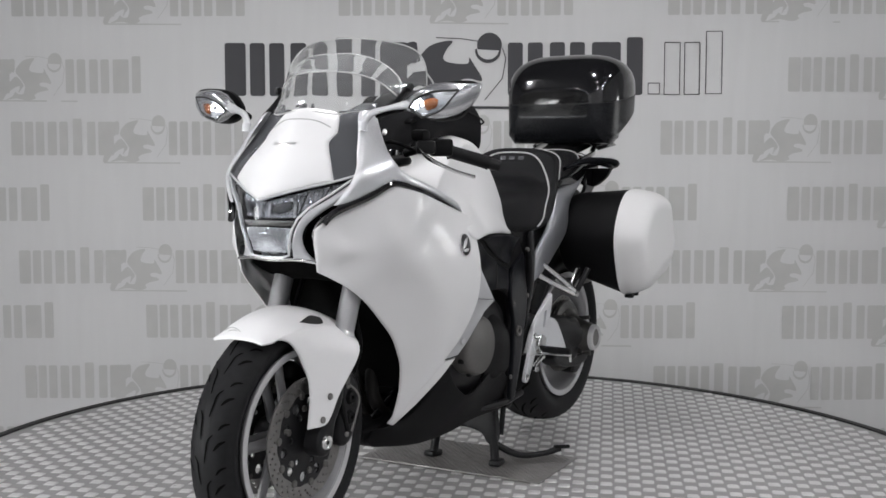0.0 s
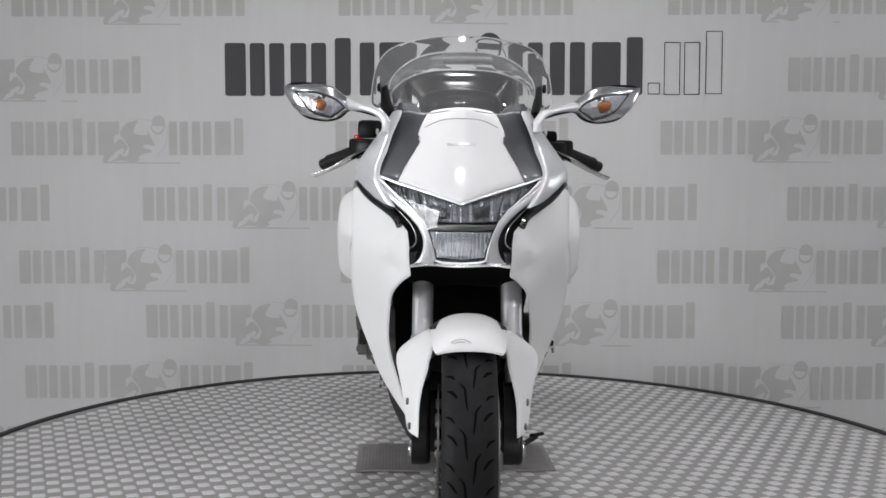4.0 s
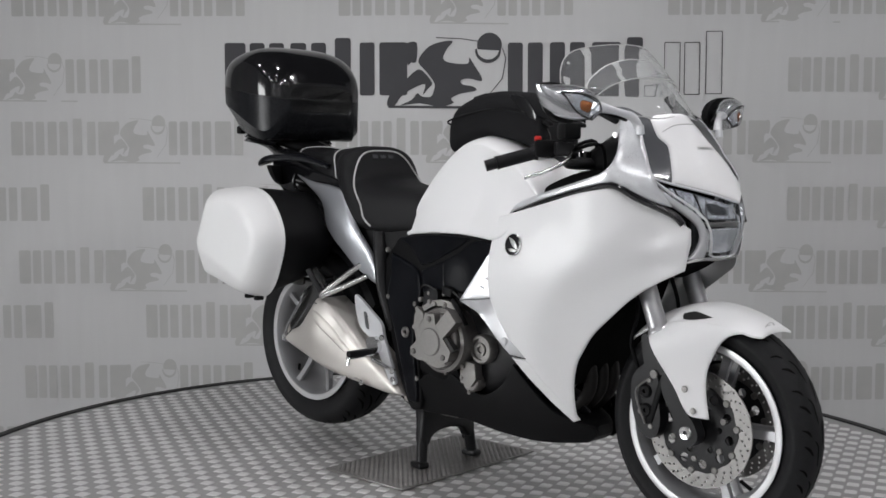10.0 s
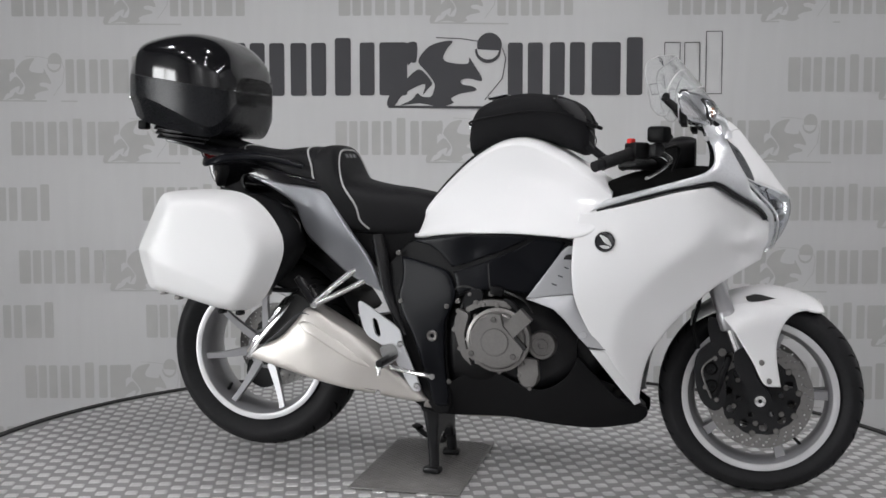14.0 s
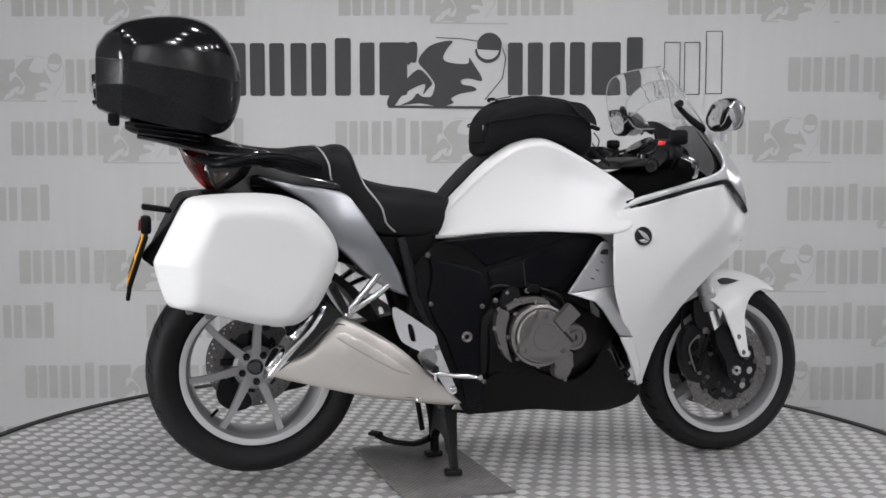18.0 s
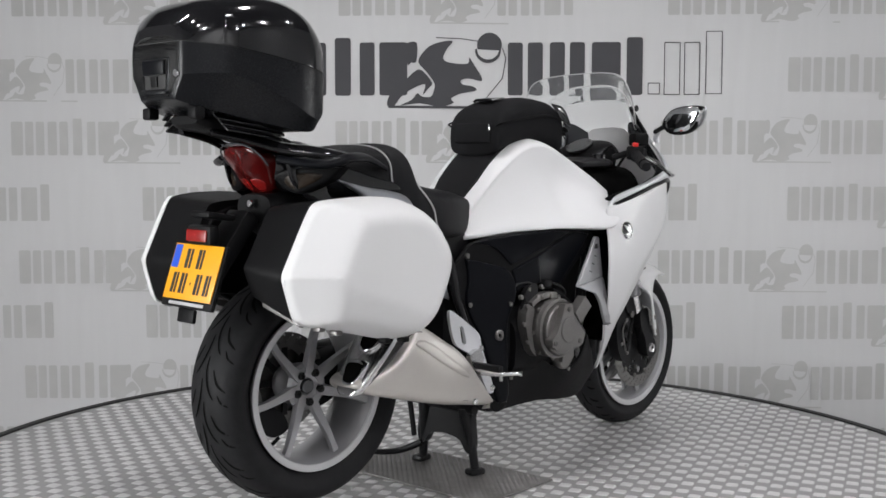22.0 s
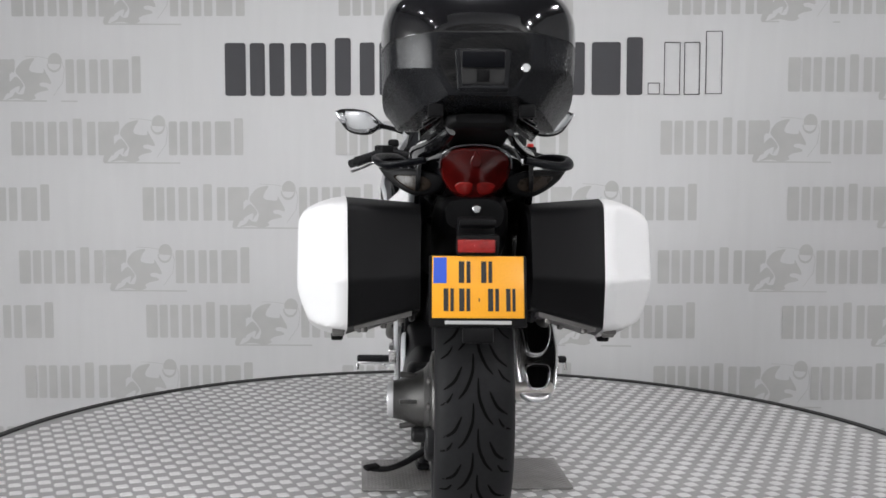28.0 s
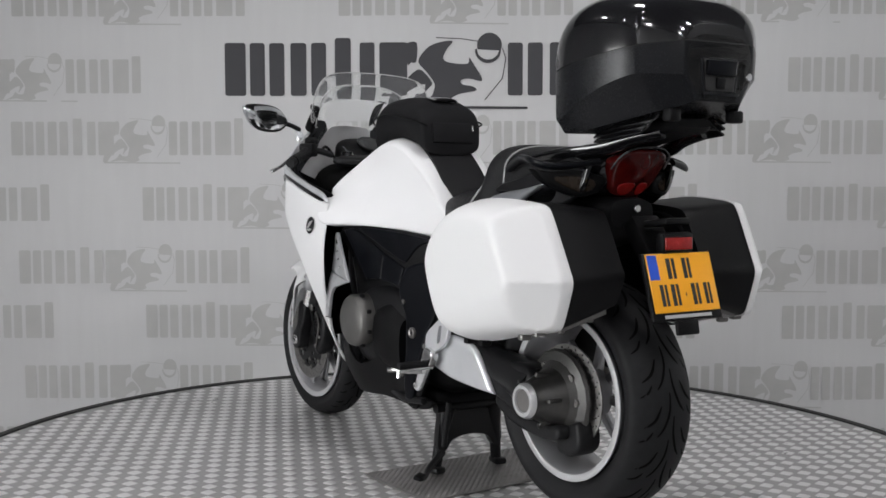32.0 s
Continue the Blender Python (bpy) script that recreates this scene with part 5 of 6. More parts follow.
COVERY = field([(-.26, .72, .150), (-.077, .752, .196), (.1, .758, .222), (.26, .72, .218), (.12, .58, .196), (0, .64, .200), (-.1, .60, .190), (-.12, .45, .186), (-.15, .22, .178), (-.23, .38, .176), (-.32, .575, .150), (-.2, .62, .168), (.1, .68, .194), (-.05, .70, .186)])
for s in (1, -1):
    cov = part("side_cover", panel(COVER, COVERY, 0.012, 0.005, 0.014, s), PLASTIC, bike, "black side cover under the tank")
    part("upper_cover", panel([(-.246, .728, 1), (-.10, .746), (.06, .753), (.128, .748, 1), (.048, .712), (-.064, .668), (-.112, .655, 1), (-.172, .708)], lambda x, z: COVERY(x, z) + .006, .008, .004, .012, s), DARKCASE, cov, "black upper facet of the cover")
    part("lower_cover", panel([(-.108, .640, 1), (-.062, .655), (.050, .698), (.150, .744), (.228, .738, 1), (.180, .655), (.118, .584, 1), (.04, .592), (-.05, .588), (-.092, .575, 1)], lambda x, z: COVERY(x, z) + .005, .008, .004, .012, s), DARKCASE, cov, "black lower facet of the cover")
    part("frame_spar", panel([(-.278, .680, 1), (-.195, .662), (-.130, .642), (-.104, .600), (-.100, .560), (-.118, .520), (-.132, .480), (-.130, .370), (-.120, .280), (-.124, .236, 1), (-.162, .240), (-.180, .290), (-.228, .430), (-.268, .505), (-.284, .560), (-.272, .620)], lambda x, z: COVERY(x, z) + .011, .012, .006, .012, s), DARKCASE, cov, "black frame spar")
    part("fold", tube([(x, s * (float(COVERY(x, z)[0]) + .0045), z) for x, z in ((.0, .668), (.004, .62), (.008, .596))], 0.0025, 6), JETBLACK, cov, "dark fold")
    part("pivot_bolt", lathe([(0.007, s * .186), (0.007, s * .197), (0.013, s * .200), (0.0165, s * .197), (0.0165, s * .175), (0.007, s * .175)], 20, (-.170, 0, .447)), ALLOY, cov, "bright pivot bolt")
    for bx, bz in ((-.276, .545), (-.125, .538), (-.116, .312)):
        part("cover_bolt", bolt(bx, s * (float(COVERY(bx, bz)[0]) + .009), bz, .0075, s), CASTGREY, cov)
    part("seat_bolt", bolt(-.285, s * .160, .690, .008, s, .010), CASTGREY, cov)
    part("seat_strut", tube([(-.360, s * .135, .740), (-.335, s * .152, .640), (-.318, s * .158, .560), (-.262, s * .165, .440)], 0, 12, 4, radii=[.020, .020, .017, .012], flat=0.7), SATIN, bike, "black frame rail behind the cover")
part("frame", body([(-.32, .35, .70, .105), (-.22, .26, .74, .135), (-.10, .24, .76, .150), (.05, .25, .76, .155), (.20, .27, .74, .160), (.30, .33, .72, .150), (.36, .42, .70, .12)], 4, 32, 4), SATIN, bike, "black frame and engine block")
part("radiator", move(box(.05, .33, .38, None, .006), Matrix.Translation((.470, 0, .545)) @ pose(0, 0, 0, 0, 22, 0)), DEEPBLACK, bike, "black radiator behind the fork")

engine = part("engine", body([(-.12, .28, .56, .17), (-.05, .26, .585, .185), (.08, .26, .59, .19), (.18, .29, .56, .19), (.26, .33, .52, .17)], 4, 32, 4), SATIN, bike, "black engine with bare alloy covers")
c = (.042, 0, .453)
part("clutch_case", lathe([(.088, -.17), (.092, -.225), (.090, -.245), (.084, -.252), (.02, -.252)], 48, c, False), ALLOY, engine, "bare alloy clutch case")
part("clutch_cover", lathe([(.080, -.250), (.080, -.268), (.076, -.272), (.004, -.272)], 48, c, False), ALLOY, engine, "bare alloy clutch cover")
part("cover_ring", lathe([(.086, -.236), (.093, -.240), (.093, -.252), (.084, -.256), (.080, -.246)], 48, c), ALLOY, engine)
for k in range(6):
    a = radians(95 + 44 * k)
    part("case_bolt", bolt(c[0] + .096 * math.cos(a), -.226, c[2] + .096 * math.sin(a), .007, -1, .008), ALLOY, engine)
SPIDER = [(.020, .534, 1), (.057, .533, 1), (.064, .500, 1), (.124, .434, 1), (.113, .405, 1), (.085, .394), (.040, .398), (-.008, .396), (-.040, .408, 1), (-.040, .428, 1), (-.014, .454), (.004, .490)]
part("cover_spider", plate(SPIDER, -.294, -.264, .003, .010), ALLOY, engine, "raised three-armed alloy cover")
part("cover_boss", lathe([(.0385, -.288), (.0385, -.2965), (.0379, -.2975), (.004, -.2975)], 40, c, False), ALLOY, engine, "smooth round boss")
# A raised ring in darker grey draws the shade of the groove.
part("boss_groove_shade", lathe([(.0385, -.2935), (.0410, -.2935), (.0410, -.2950), (.0385, -.2950)], 40, c), CASTGREY, engine, "darker grey ring for the shade in the groove round the boss")
for bx, bz in ((.038, .518), (.095, .414), (-.026, .418)):
    part("cover_bolt", bolt(bx, -.293, bz, .0085, -1), CASTGREY, engine)
part("crank_flange", plate([(-.078, .535, 1), (-.052, .520), (-.058, .490), (-.062, .455), (-.052, .405), (-.040, .372, 1), (-.066, .395), (-.080, .430, 1), (-.092, .475), (-.090, .512, 1)], -.232, -.196, .003, .010), ALLOY, engine, "alloy crankcase edge")
for bx, bz in ((-.082, .530), (-.094, .475), (-.076, .420), (-.030, .556), (-.008, .552), (.034, .553), (.070, .548)):
    part("flange_bolt", bolt(bx, -.222, bz, .0075, -1, .010), ALLOY, engine)
part("head_rail", plate([(-.060, .540, 1), (-.020, .560), (.030, .566), (.080, .558, 1), (.076, .542, 1), (.030, .548), (-.015, .544), (-.055, .526, 1)], -.228, -.196, .003, .012), ALLOY, engine, "alloy case edge above the clutch")
part("cover_arm", plate([(.067, .504, 1), (.115, .552, 1), (.148, .519, 1), (.096, .468, 1)], -.298, -.266, .003, .012), ALLOY, engine, "alloy cable bracket")
# A black strip draws the gap's shade; nothing is cut out.
part("arm_gap_shade", plate([(.064, .500, 1), (.070, .506, 1), (.132, .440, 1), (.126, .432, 1)], -.289, -.266, .001, .012), JETBLACK, engine, "black strip for the shade in the gap beside the bracket")
c2 = (.163, 0, .437)
part("pulser_cover", lathe([(.042, -.18), (.042, -.210), (.038, -.215), (.030, -.215), (.029, -.209), (.019, -.209), (.018, -.215), (.010, -.215), (.009, -.208), (.004, -.208)], 32, c2, False), ALLOY, engine, "round alloy cover")
part("water_pump", lathe([(.030, -.18), (.030, -.212), (.026, -.217), (.004, -.217)], 24, (.126, 0, .340), False), ALLOY, engine, "alloy pump housing")
part("pump_plate", plate([(.096, .386, 1), (.112, .400, 1), (.152, .396, 1), (.158, .352, 1), (.140, .330, 1), (.098, .336, 1)], -.226, -.195, .003, .012), ALLOY, engine)
for bx, bz in ((.102, .350), (.150, .386), (.132, .312)):
    part("pump_bolt", bolt(bx, -.222, bz, .0065, -1), ALLOY, engine)
for bx, bz, br in ((-.088, .556, .0075), (-.052, .578, .006), (.012, .582, .0085)):
    part("head_bolt", bolt(bx, -.200, bz, br, -1, .014), ALLOY, engine)
part("head_bracket", plate([(-.075, .540), (-.060, .585), (-.020, .592), (-.015, .560), (-.045, .535)], -.212, -.190, .005, .012), SATIN, engine, "black bracket above the clutch case")
part("connector", box(.040, .030, .026, pose(.030, -.205, .590, 0, 12, 0), .005), PLASTIC, engine, "black plug")
part("wire", tube([(.045, -.210, .592), (.085, -.222, .580), (.118, -.215, .560), (.135, -.20, .53)], .0035, 6), JETBLACK, engine, "black wire")
part("wire", tube([(-.02, -.205, .585), (-.06, -.21, .600), (-.10, -.195, .590), (-.115, -.19, .55)], .003, 6), JETBLACK, engine, "black wire")
part("breather_hose", tube([(-.075, -.19, .43), (-.082, -.205, .50), (-.070, -.205, .55)], .008, 8), PLASTIC, engine, "black hose")
part("pipe", tube([(.055, -.215, .565), (.09, -.23, .545), (.115, -.225, .50)], .009, 10), PLASTIC, engine, "black hose")
cl = (.150, 0, .448)
part("alternator_cover", lathe([(.085, .15), (.085, .222), (.080, .234), (.072, .240), (.004, .242)], 48, cl, False), CASTGREY, engine, "round dark grey alternator cover")
for k in range(8):
    a = radians(20 + 45 * k)
    part("alternator_bolt", bolt(cl[0] + .086 * math.cos(a), .205, cl[2] + .086 * math.sin(a), .007, 1, .014), SATIN, engine)
part("gear_case", body([(-.10, .30, .50, .20), (-.02, .29, .54, .21), (.06, .31, .52, .205)], 4, 24, 4), PLASTIC, engine)
belly = part("belly_pan", body([(-.215, .212, .25, .09), (-.18, .204, .28, .135), (-.05, .200, .30, .150), (.10, .200, .31, .152), (.22, .192, .31, .140), (.32, .184, .29, .108), (.38, .182, .27, .084), (.422, .192, .255, .060), (.446, .210, .24, .035)], 5, 36, 4.2), PLASTIC, bike, "black belly pan")
BELLY = [(-.240, .242, 1), (-.165, .262), (-.128, .300, 1), (-.060, .340), (.020, .352), (.090, .322), (.165, .306), (.232, .345), (.268, .408, 1), (.315, .352), (.375, .286), (.428, .258, 1), (.456, .246, 1), (.456, .216), (.430, .194, 1), (.313, .185), (.190, .195), (.057, .209), (-.128, .203), (-.200, .215)]
BELLYY = field([(-.24, .242, .160), (-.165, .262, .178), (-.128, .300, .186), (-.128, .203, .150), (-.06, .34, .196), (.02, .352, .200), (.057, .209, .156), (.165, .298, .200), (.19, .195, .150), (.268, .408, .196), (.25, .29, .186), (.315, .352, .176), (.313, .185, .118), (.375, .286, .145), (.428, .258, .108), (.456, .246, .075), (.456, .216, .055), (.43, .194, .060)])
both("pan_side", lambda s: panel(BELLY, BELLYY, 0.010, 0.003, 0.014, s), PLASTIC, belly)
for k in range(3):
    part("header_pipe", tube([(.30, -.05 + .05 * k, .52), (.41, -.05 + .05 * k, .44), (.425, -.05 + .05 * k, .34), (.36, -.05 + .05 * k, .27)], .019, 12), DARKHEADER, bike, "heat-tinted exhaust pipe, darkened for the cavity's shade")

# -- exhaust --
MUFO = [(-.762, .372), (-.745, .393), (-.690, .404), (-.640, .428), (-.590, .480), (-.560, .518), (-.530, .512), (-.46, .474), (-.385, .428), (-.29, .345), (-.180, .246, 1), (-.23, .244), (-.354, .266), (-.48, .290), (-.60, .318), (-.735, .352)]
MUFY = field([(-.76, .385, .222), (-.67, .48, .225), (-.59, .525, .232), (-.45, .45, .240), (-.30, .33, .226), (-.18, .245, .195), (-.35, .27, .225), (-.6, .33, .240), (-.55, .42, .258), (-.40, .36, .250)])
muffler = part("muffler", panel(MUFO, MUFY, 0.115, 0.016, 0.013, -1), MUFF, bike, "large brushed steel triangular silencer")
part("crease", tube([(x, -float(MUFY(x, z)[0]) - 0.0005 + 0.002, z) for x, z in ((-.735, .372), (-.66, .43), (-.585, .498), (-.545, .500))], 0.0022, 6), GREYPAINT, muffler)
part("crease", tube([(x, -float(MUFY(x, z)[0]) + 0.004, z) for x, z in ((-.70, .362), (-.55, .322), (-.40, .290), (-.30, .272))], 0.0018, 6), GREYPAINT, muffler)
part("shield", panel([(-.575, .470), (-.54, .478), (-.44, .42), (-.35, .352), (-.40, .365), (-.50, .42)], lambda x, z: MUFY(x, z) + 0.004, 0.006, 0.006, 0.012, -1), MUFF, muffler, "raised heat shield")
part("shield_bolt", bolt(-.325, -.236, .275, .009, -1), BRIGHT, muffler)
END = [(-.122, .555), (-.215, .555), (-.238, .50), (-.236, .42), (-.212, .352), (-.138, .352), (-.118, .44)]
EX = field([(-.12, .555, -.630), (-.215, .555, -.615), (-.238, .5, -.645), (-.236, .42, -.715), (-.21, .352, -.765), (-.138, .352, -.765), (-.118, .44, -.715)])
# Solid block: the recess's shade is put into its black colour.
part("end_block", plate([(-.735, .375), (-.690, .440), (-.625, .548), (-.56, .54), (-.54, .45), (-.62, .36)], -.218, -.118, .012, .014), JETBLACK, muffler, "black block for the shade in the silencer's recess")
endcap = part("end_cap", front_panel(END, lambda y, z: EX(y, z) - 0.004, 0.022, 0.012, 0.010, -1), BRIGHT, muffler, "chrome silencer end cap")
for pts in ([(-.146, .542), (-.214, .542), (-.222, .50), (-.200, .462), (-.158, .462), (-.146, .50)], [(-.146, .434), (-.208, .434), (-.214, .405), (-.198, .378), (-.158, .378), (-.146, .405)]):
    my, mz = sum(p[0] for p in pts) / 6, sum(p[1] for p in pts) / 6
    part("outlet_rim", front_panel([(my + (p[0] - my) * .98, mz + (p[1] - mz) * .98) for p in pts], lambda y, z: EX(y, z) - 0.016, 0.02, 0.005, 0.008, -1), CHROME, endcap)
    # Flat face, black to stand for the shade inside the pipe.
    part("outlet", front_panel([(my + (p[0] - my) * .76, mz + (p[1] - mz) * .78) for p in pts], lambda y, z: EX(y, z) - 0.0185, 0.012, 0.002, 0.008, -1), DEEPBLACK, endcap, "black face for the shade inside the exhaust outlet")
part("link_pipe", tube([(-.20, -.15, .25), (-.10, -.12, .225), (.05, -.08, .22)], .028, 14), MUFF, bike)

# -- swingarm and drive --
swing = part("swingarm", plate([(-.22, .47), (-.30, .485), (-.45, .455), (-.58, .43), (-.69, .43), (-.735, .405), (-.745, .35), (-.735, .30), (-.69, .275), (-.55, .325), (-.38, .345), (-.25, .36)], .085, .165, .022, .02), SATIN, bike, "black single-sided swingarm")
part("drive_case", lathe([(.100, .080), (.126, .083), (.128, .090), (.122, .098), (.098, .104), (.080, .118), (.064, .150), (.053, .174), (.049, .196), (.01, .198)], 18, (-.762, 0, .350), False), DRIVE, swing, "bronze grey cast final drive case", 24)
for k in range(5):
    a_ = radians(30 + 72 * k)
    part("drive_fin", box(.010, .085, .014, Matrix.Translation((-.762 + .064 * math.cos(a_), .138, .350 + .064 * math.sin(a_))) @ pose(0, 0, 0, 0, -math.degrees(a_) + 90, 0) @ pose(0, 0, 0, 8, 0, 0), .003), DRIVE, swing)
part("drive_cap", lathe([(.006, .206), (.030, .206), (.032, .212), (.041, .212), (.046, .204), (.046, .184), (.006, .184)], 36, (-.762, 0, .350)), RIMEDGE, swing, "bright round drive cap")
part("cap_centre", disc(.031, .196, .209, (-.762, 0, .350), 28), ALLOY, swing)
for bx, bz in ((-.80, .262), (-.69, .300), (-.852, .35), (-.715, .425), (-.83, .41)):
    part("drive_bolt", bolt(bx, .092, bz, .011, 1, .018), ALLOY, swing)
part("torque_arm", plate([(-.83, .285), (-.83, .255), (-.76, .243), (-.62, .262), (-.55, .30), (-.56, .325), (-.66, .295), (-.76, .285)], .085, .150, .010, .014), SATIN, swing, "black arm under the final drive")
part("drive_joint", tube([(-.70, .12, .36), (-.62, .12, .385), (-.50, .12, .40)], 0, 12, 3, radii=[.066, .056, .05]), SATIN, swing)
part("rear_caliper", plate([(-.87, .30), (-.88, .24), (-.83, .205), (-.78, .22), (-.79, .26), (-.83, .29)], .05, .115, .012, .012), SATIN, swing, "black rear brake caliper")
part("drive_guard", panel([(-.262, .362, 1), (-.30, .43), (-.345, .462), (-.42, .462), (-.485, .446), (-.53, .40), (-.582, .330, 1), (-.48, .332), (-.364, .340)], flat(.182), .014, .012, .014, 1), SILVER, swing, "silver guard on the swingarm")
part("shock", tube([(-.30, .02, .44), (-.36, .02, .62)], .032, 16, 1), SATIN, bike, "black rear shock")
part("hugger", panel([(-.42, .50), (-.50, .60), (-.62, .672), (-.72, .692), (-.72, .676), (-.62, .655), (-.52, .585), (-.45, .49)], flat(.10), .20, .004, .02, 1), PLASTIC, bike, "black rear tyre hugger")

# -- footrests --
HEEL = [(-.398, .541), (-.376, .534), (-.320, .498), (-.272, .462), (-.260, .425), (-.203, .290), (-.210, .279), (-.228, .283), (-.283, .372), (-.300, .402), (-.340, .422), (-.374, .446), (-.394, .500)]
for s in (1, -1):
    y = s * .198
    heel = part("heel_plate", plate(HEEL, y - .006, y + .006, .003, .012, holes=[[(-.354, .491), (-.340, .488), (-.328, .440), (-.344, .444)]]), SILVER, bike, "silver heel plate")
    part("footrest", box(.022, .105, .020, pose(-.298, s * .262, .375), .006), VINYL, heel, "black rubber footrest")
    part("footrest_core", box(.018, .115, .008, pose(-.298, s * .258, .363), .003), BRIGHT, heel)
    part("feeler", tube([(-.298, s * .312, .362), (-.298, s * .314, .342)], .005, 8, 1), BRIGHT, heel)
    part("mount", plate([(-.325, .405), (-.285, .42), (-.268, .385), (-.30, .36)], y - s * .0, y + s * .022, .005, .012), BRIGHT, heel)
    for bx, bz in ((-.266, .420), (-.214, .296)):
        part("plate_bolt", bolt(bx, y + s * .006, bz, .0095, s), BRIGHT, heel)
    part("pedal", tube([(-.29, s * .222, .352), (-.22, s * .232, .340), (-.165, s * .25, .338), (-.150, s * .268, .338)], 0, 10, 4, radii=[0.008, 0.007, 0.007, 0.009]), BRIGHT, bike, "bright foot pedal")
    han = part("pillion_bracket", tube([(-.430, s * .150, .632), (-.49, s * .195, .578), (-.538, s * .225, .532)], 0, 12, 3, radii=[.011, .010, .012]), BRIGHT, bike, "bright pillion footrest bracket")
    part("strut", tube([(-.400, s * .150, .598), (-.47, s * .19, .560), (-.535, s * .225, .530)], 0, 12, 3, radii=[.010, .009, .011]), BRIGHT, han)
    part("pillion_footrest", tube([(-.535, s * .225, .530), (-.560, s * .240, .575), (-.580, s * .250, .612)], .010, 10, 3), SATIN, han, "folded pillion footrest")
    part("bracket_plate", plate([(-.545, .525), (-.60, .60), (-.585, .615), (-.53, .56)], s * .205, s * .215, .003, .012), BRIGHT, han)
    part("bracket_bolt", bolt(-.532, s * .230, .530, .012, s), BRIGHT, han)

# -- centre stand --
stand = part("centre_stand", tube([(-.205, -.13, .215), (-.205, .13, .215)], .016, 12, 1), SATIN, bike, "black centre stand set down")
for s in (1, -1):
    part("stand_leg", tube([(-.205, s * .085, .215), (-.190, s * .100, .12), (-.182, s * .112, .026)], 0, 12, 3, radii=[.026, .019, .017], flat=0.8), SATIN, stand)
    part("stand_foot", box(.055, .040, .020, pose(-.186, s * .116, .0195, 0, 0, s * 8), .007), SATIN, stand)
part("stand_web", front_panel([(-.098, .245), (.098, .245), (.112, .17), (.118, .10), (.108, .075), (.086, .080), (.066, .108), (.02, .120), (-.02, .120), (-.066, .108), (-.086, .080), (-.108, .075), (-.118, .10), (-.112, .17)], flat(-.172), .030, .008, .016), SATIN, stand, "black stand cross plate")
part("stand_lever", tube([(-.20, .10, .075), (-.235, .17, .040), (-.30, .225, .038), (-.342, .264, .052)], 0, 10, 5, radii=[.012, .010, .009, .011]), SATIN, stand, "black foot lever")
part("lever_pad", box(.024, .05, .012, pose(-.345, .268, .056, 0, -15, 40), .004), PLASTIC, stand)
part("stand_spring", tube([(-.25, .11, .24), (-.225, .11, .10)], .009, 10, 1), SATIN, stand)
part("side_stand", tube([(.02, .15, .235), (-.10, .175, .232), (-.22, .18, .245)], .011, 10, 3), SATIN, bike, "folded black side stand")

# -- seats --
SEAT = [(-.575, .885, 1.000, .138), (-.545, .845, 1.014, .152), (-.510, .795, 1.004, .160), (-.484, .765, .942, .164), (-.455, .745, .912, .164), (-.37, .732, .892, .156), (-.30, .732, .884, .140), (-.24, .738, .874, .118), (-.195, .762, .862, .098), (-.172, .790, .845, .080)]
seat = part("seat", body(SEAT, 5, 44, 3.0, 5.0), VINYL, bike, "black stitched rider's seat")
part("seat_base", body([(-.56, .78, .90, .120), (-.45, .66, .82, .135), (-.32, .62, .80, .130), (-.22, .62, .78, .110)], 4, 24, 4), PLASTIC, bike, "black frame under the seat")
PILL = [(-.862, .965, 1.004, .075), (-.835, .945, 1.012, .100), (-.77, .925, 1.003, .120), (-.70, .905, 1.000, .132), (-.63, .89, 1.008, .140), (-.565, .875, 1.006, .142)]
pill = part("pillion_seat", body(PILL, 5, 40, 3.0, 5.0), VINYL, bike, "black pillion seat")


def seat_line(x0, lean, rows, low, k=0.0015):
    """Piping across a seat: an arch over it that leans forwards towards its ends."""
    fine = smooth_line([(r[0], r[1], r[2]) for r in rows], 20)
    wide = smooth_line([(r[3], 0, 0) for r in rows], 20)
    X = np.array([p[0] for p in fine])
    out = []
    for j in range(41):
        a = math.pi * (-low + (1 + 2 * low) * j / 40)
        c_, s_ = math.cos(a), math.sin(a)
        x = x0 + lean * (1 - s_) ** 1.2 / (1 + math.sin(math.pi * low)) ** 1.2
        zl, zh = float(np.interp(x, X, [p[1] for p in fine])), float(np.interp(x, X, [p[2] for p in fine]))
        hw = float(np.interp(x, X, [w[0] for w in wide]))
        q = 3.0 if s_ >= 0 else 5.0
        zc, hh = (zl + zh) / 2, (zh - zl) / 2
        out.append((x, (hw + k) * math.copysign(abs(c_) ** (2 / q), c_), zc + (hh + k) * math.copysign(abs(s_) ** (2 / q), s_)))
    return out


part("piping", tube(seat_line(-.506, .125, SEAT, .12), .0030, 6, 1), PIPING, seat, "pale grey piping")
part("piping", tube(seat_line(-.604, .040, PILL, .08), .0028, 6, 1), PIPING, pill, "pale grey piping")
part("piping", tube(seat_line(-.830, .040, PILL, .06), .0024, 6, 1), PIPING, pill, "pale grey piping")
for k in range(3):
    part("seat_mark", box(.014, .022, .0022, Matrix.Translation((-.498, .034 - .034 * k, .980)) @ pose(0, 0, 0, 0, 62, 0), .0008, 1), GREYPAINT, seat, "grey stitched bar")

# -- tail --
tail = part("tail_cowl", body([(-.945, .930, .985, .055), (-.92, .905, .992, .085), (-.87, .875, .996, .112), (-.80, .868, .985, .135), (-.70, .860, .945, .150), (-.60, .82, .915, .152), (-.50, .76, .90, .146), (-.40, .70, .80, .125)], 4, 36, 3), GLOSS, bike, "gloss black tail cowl")
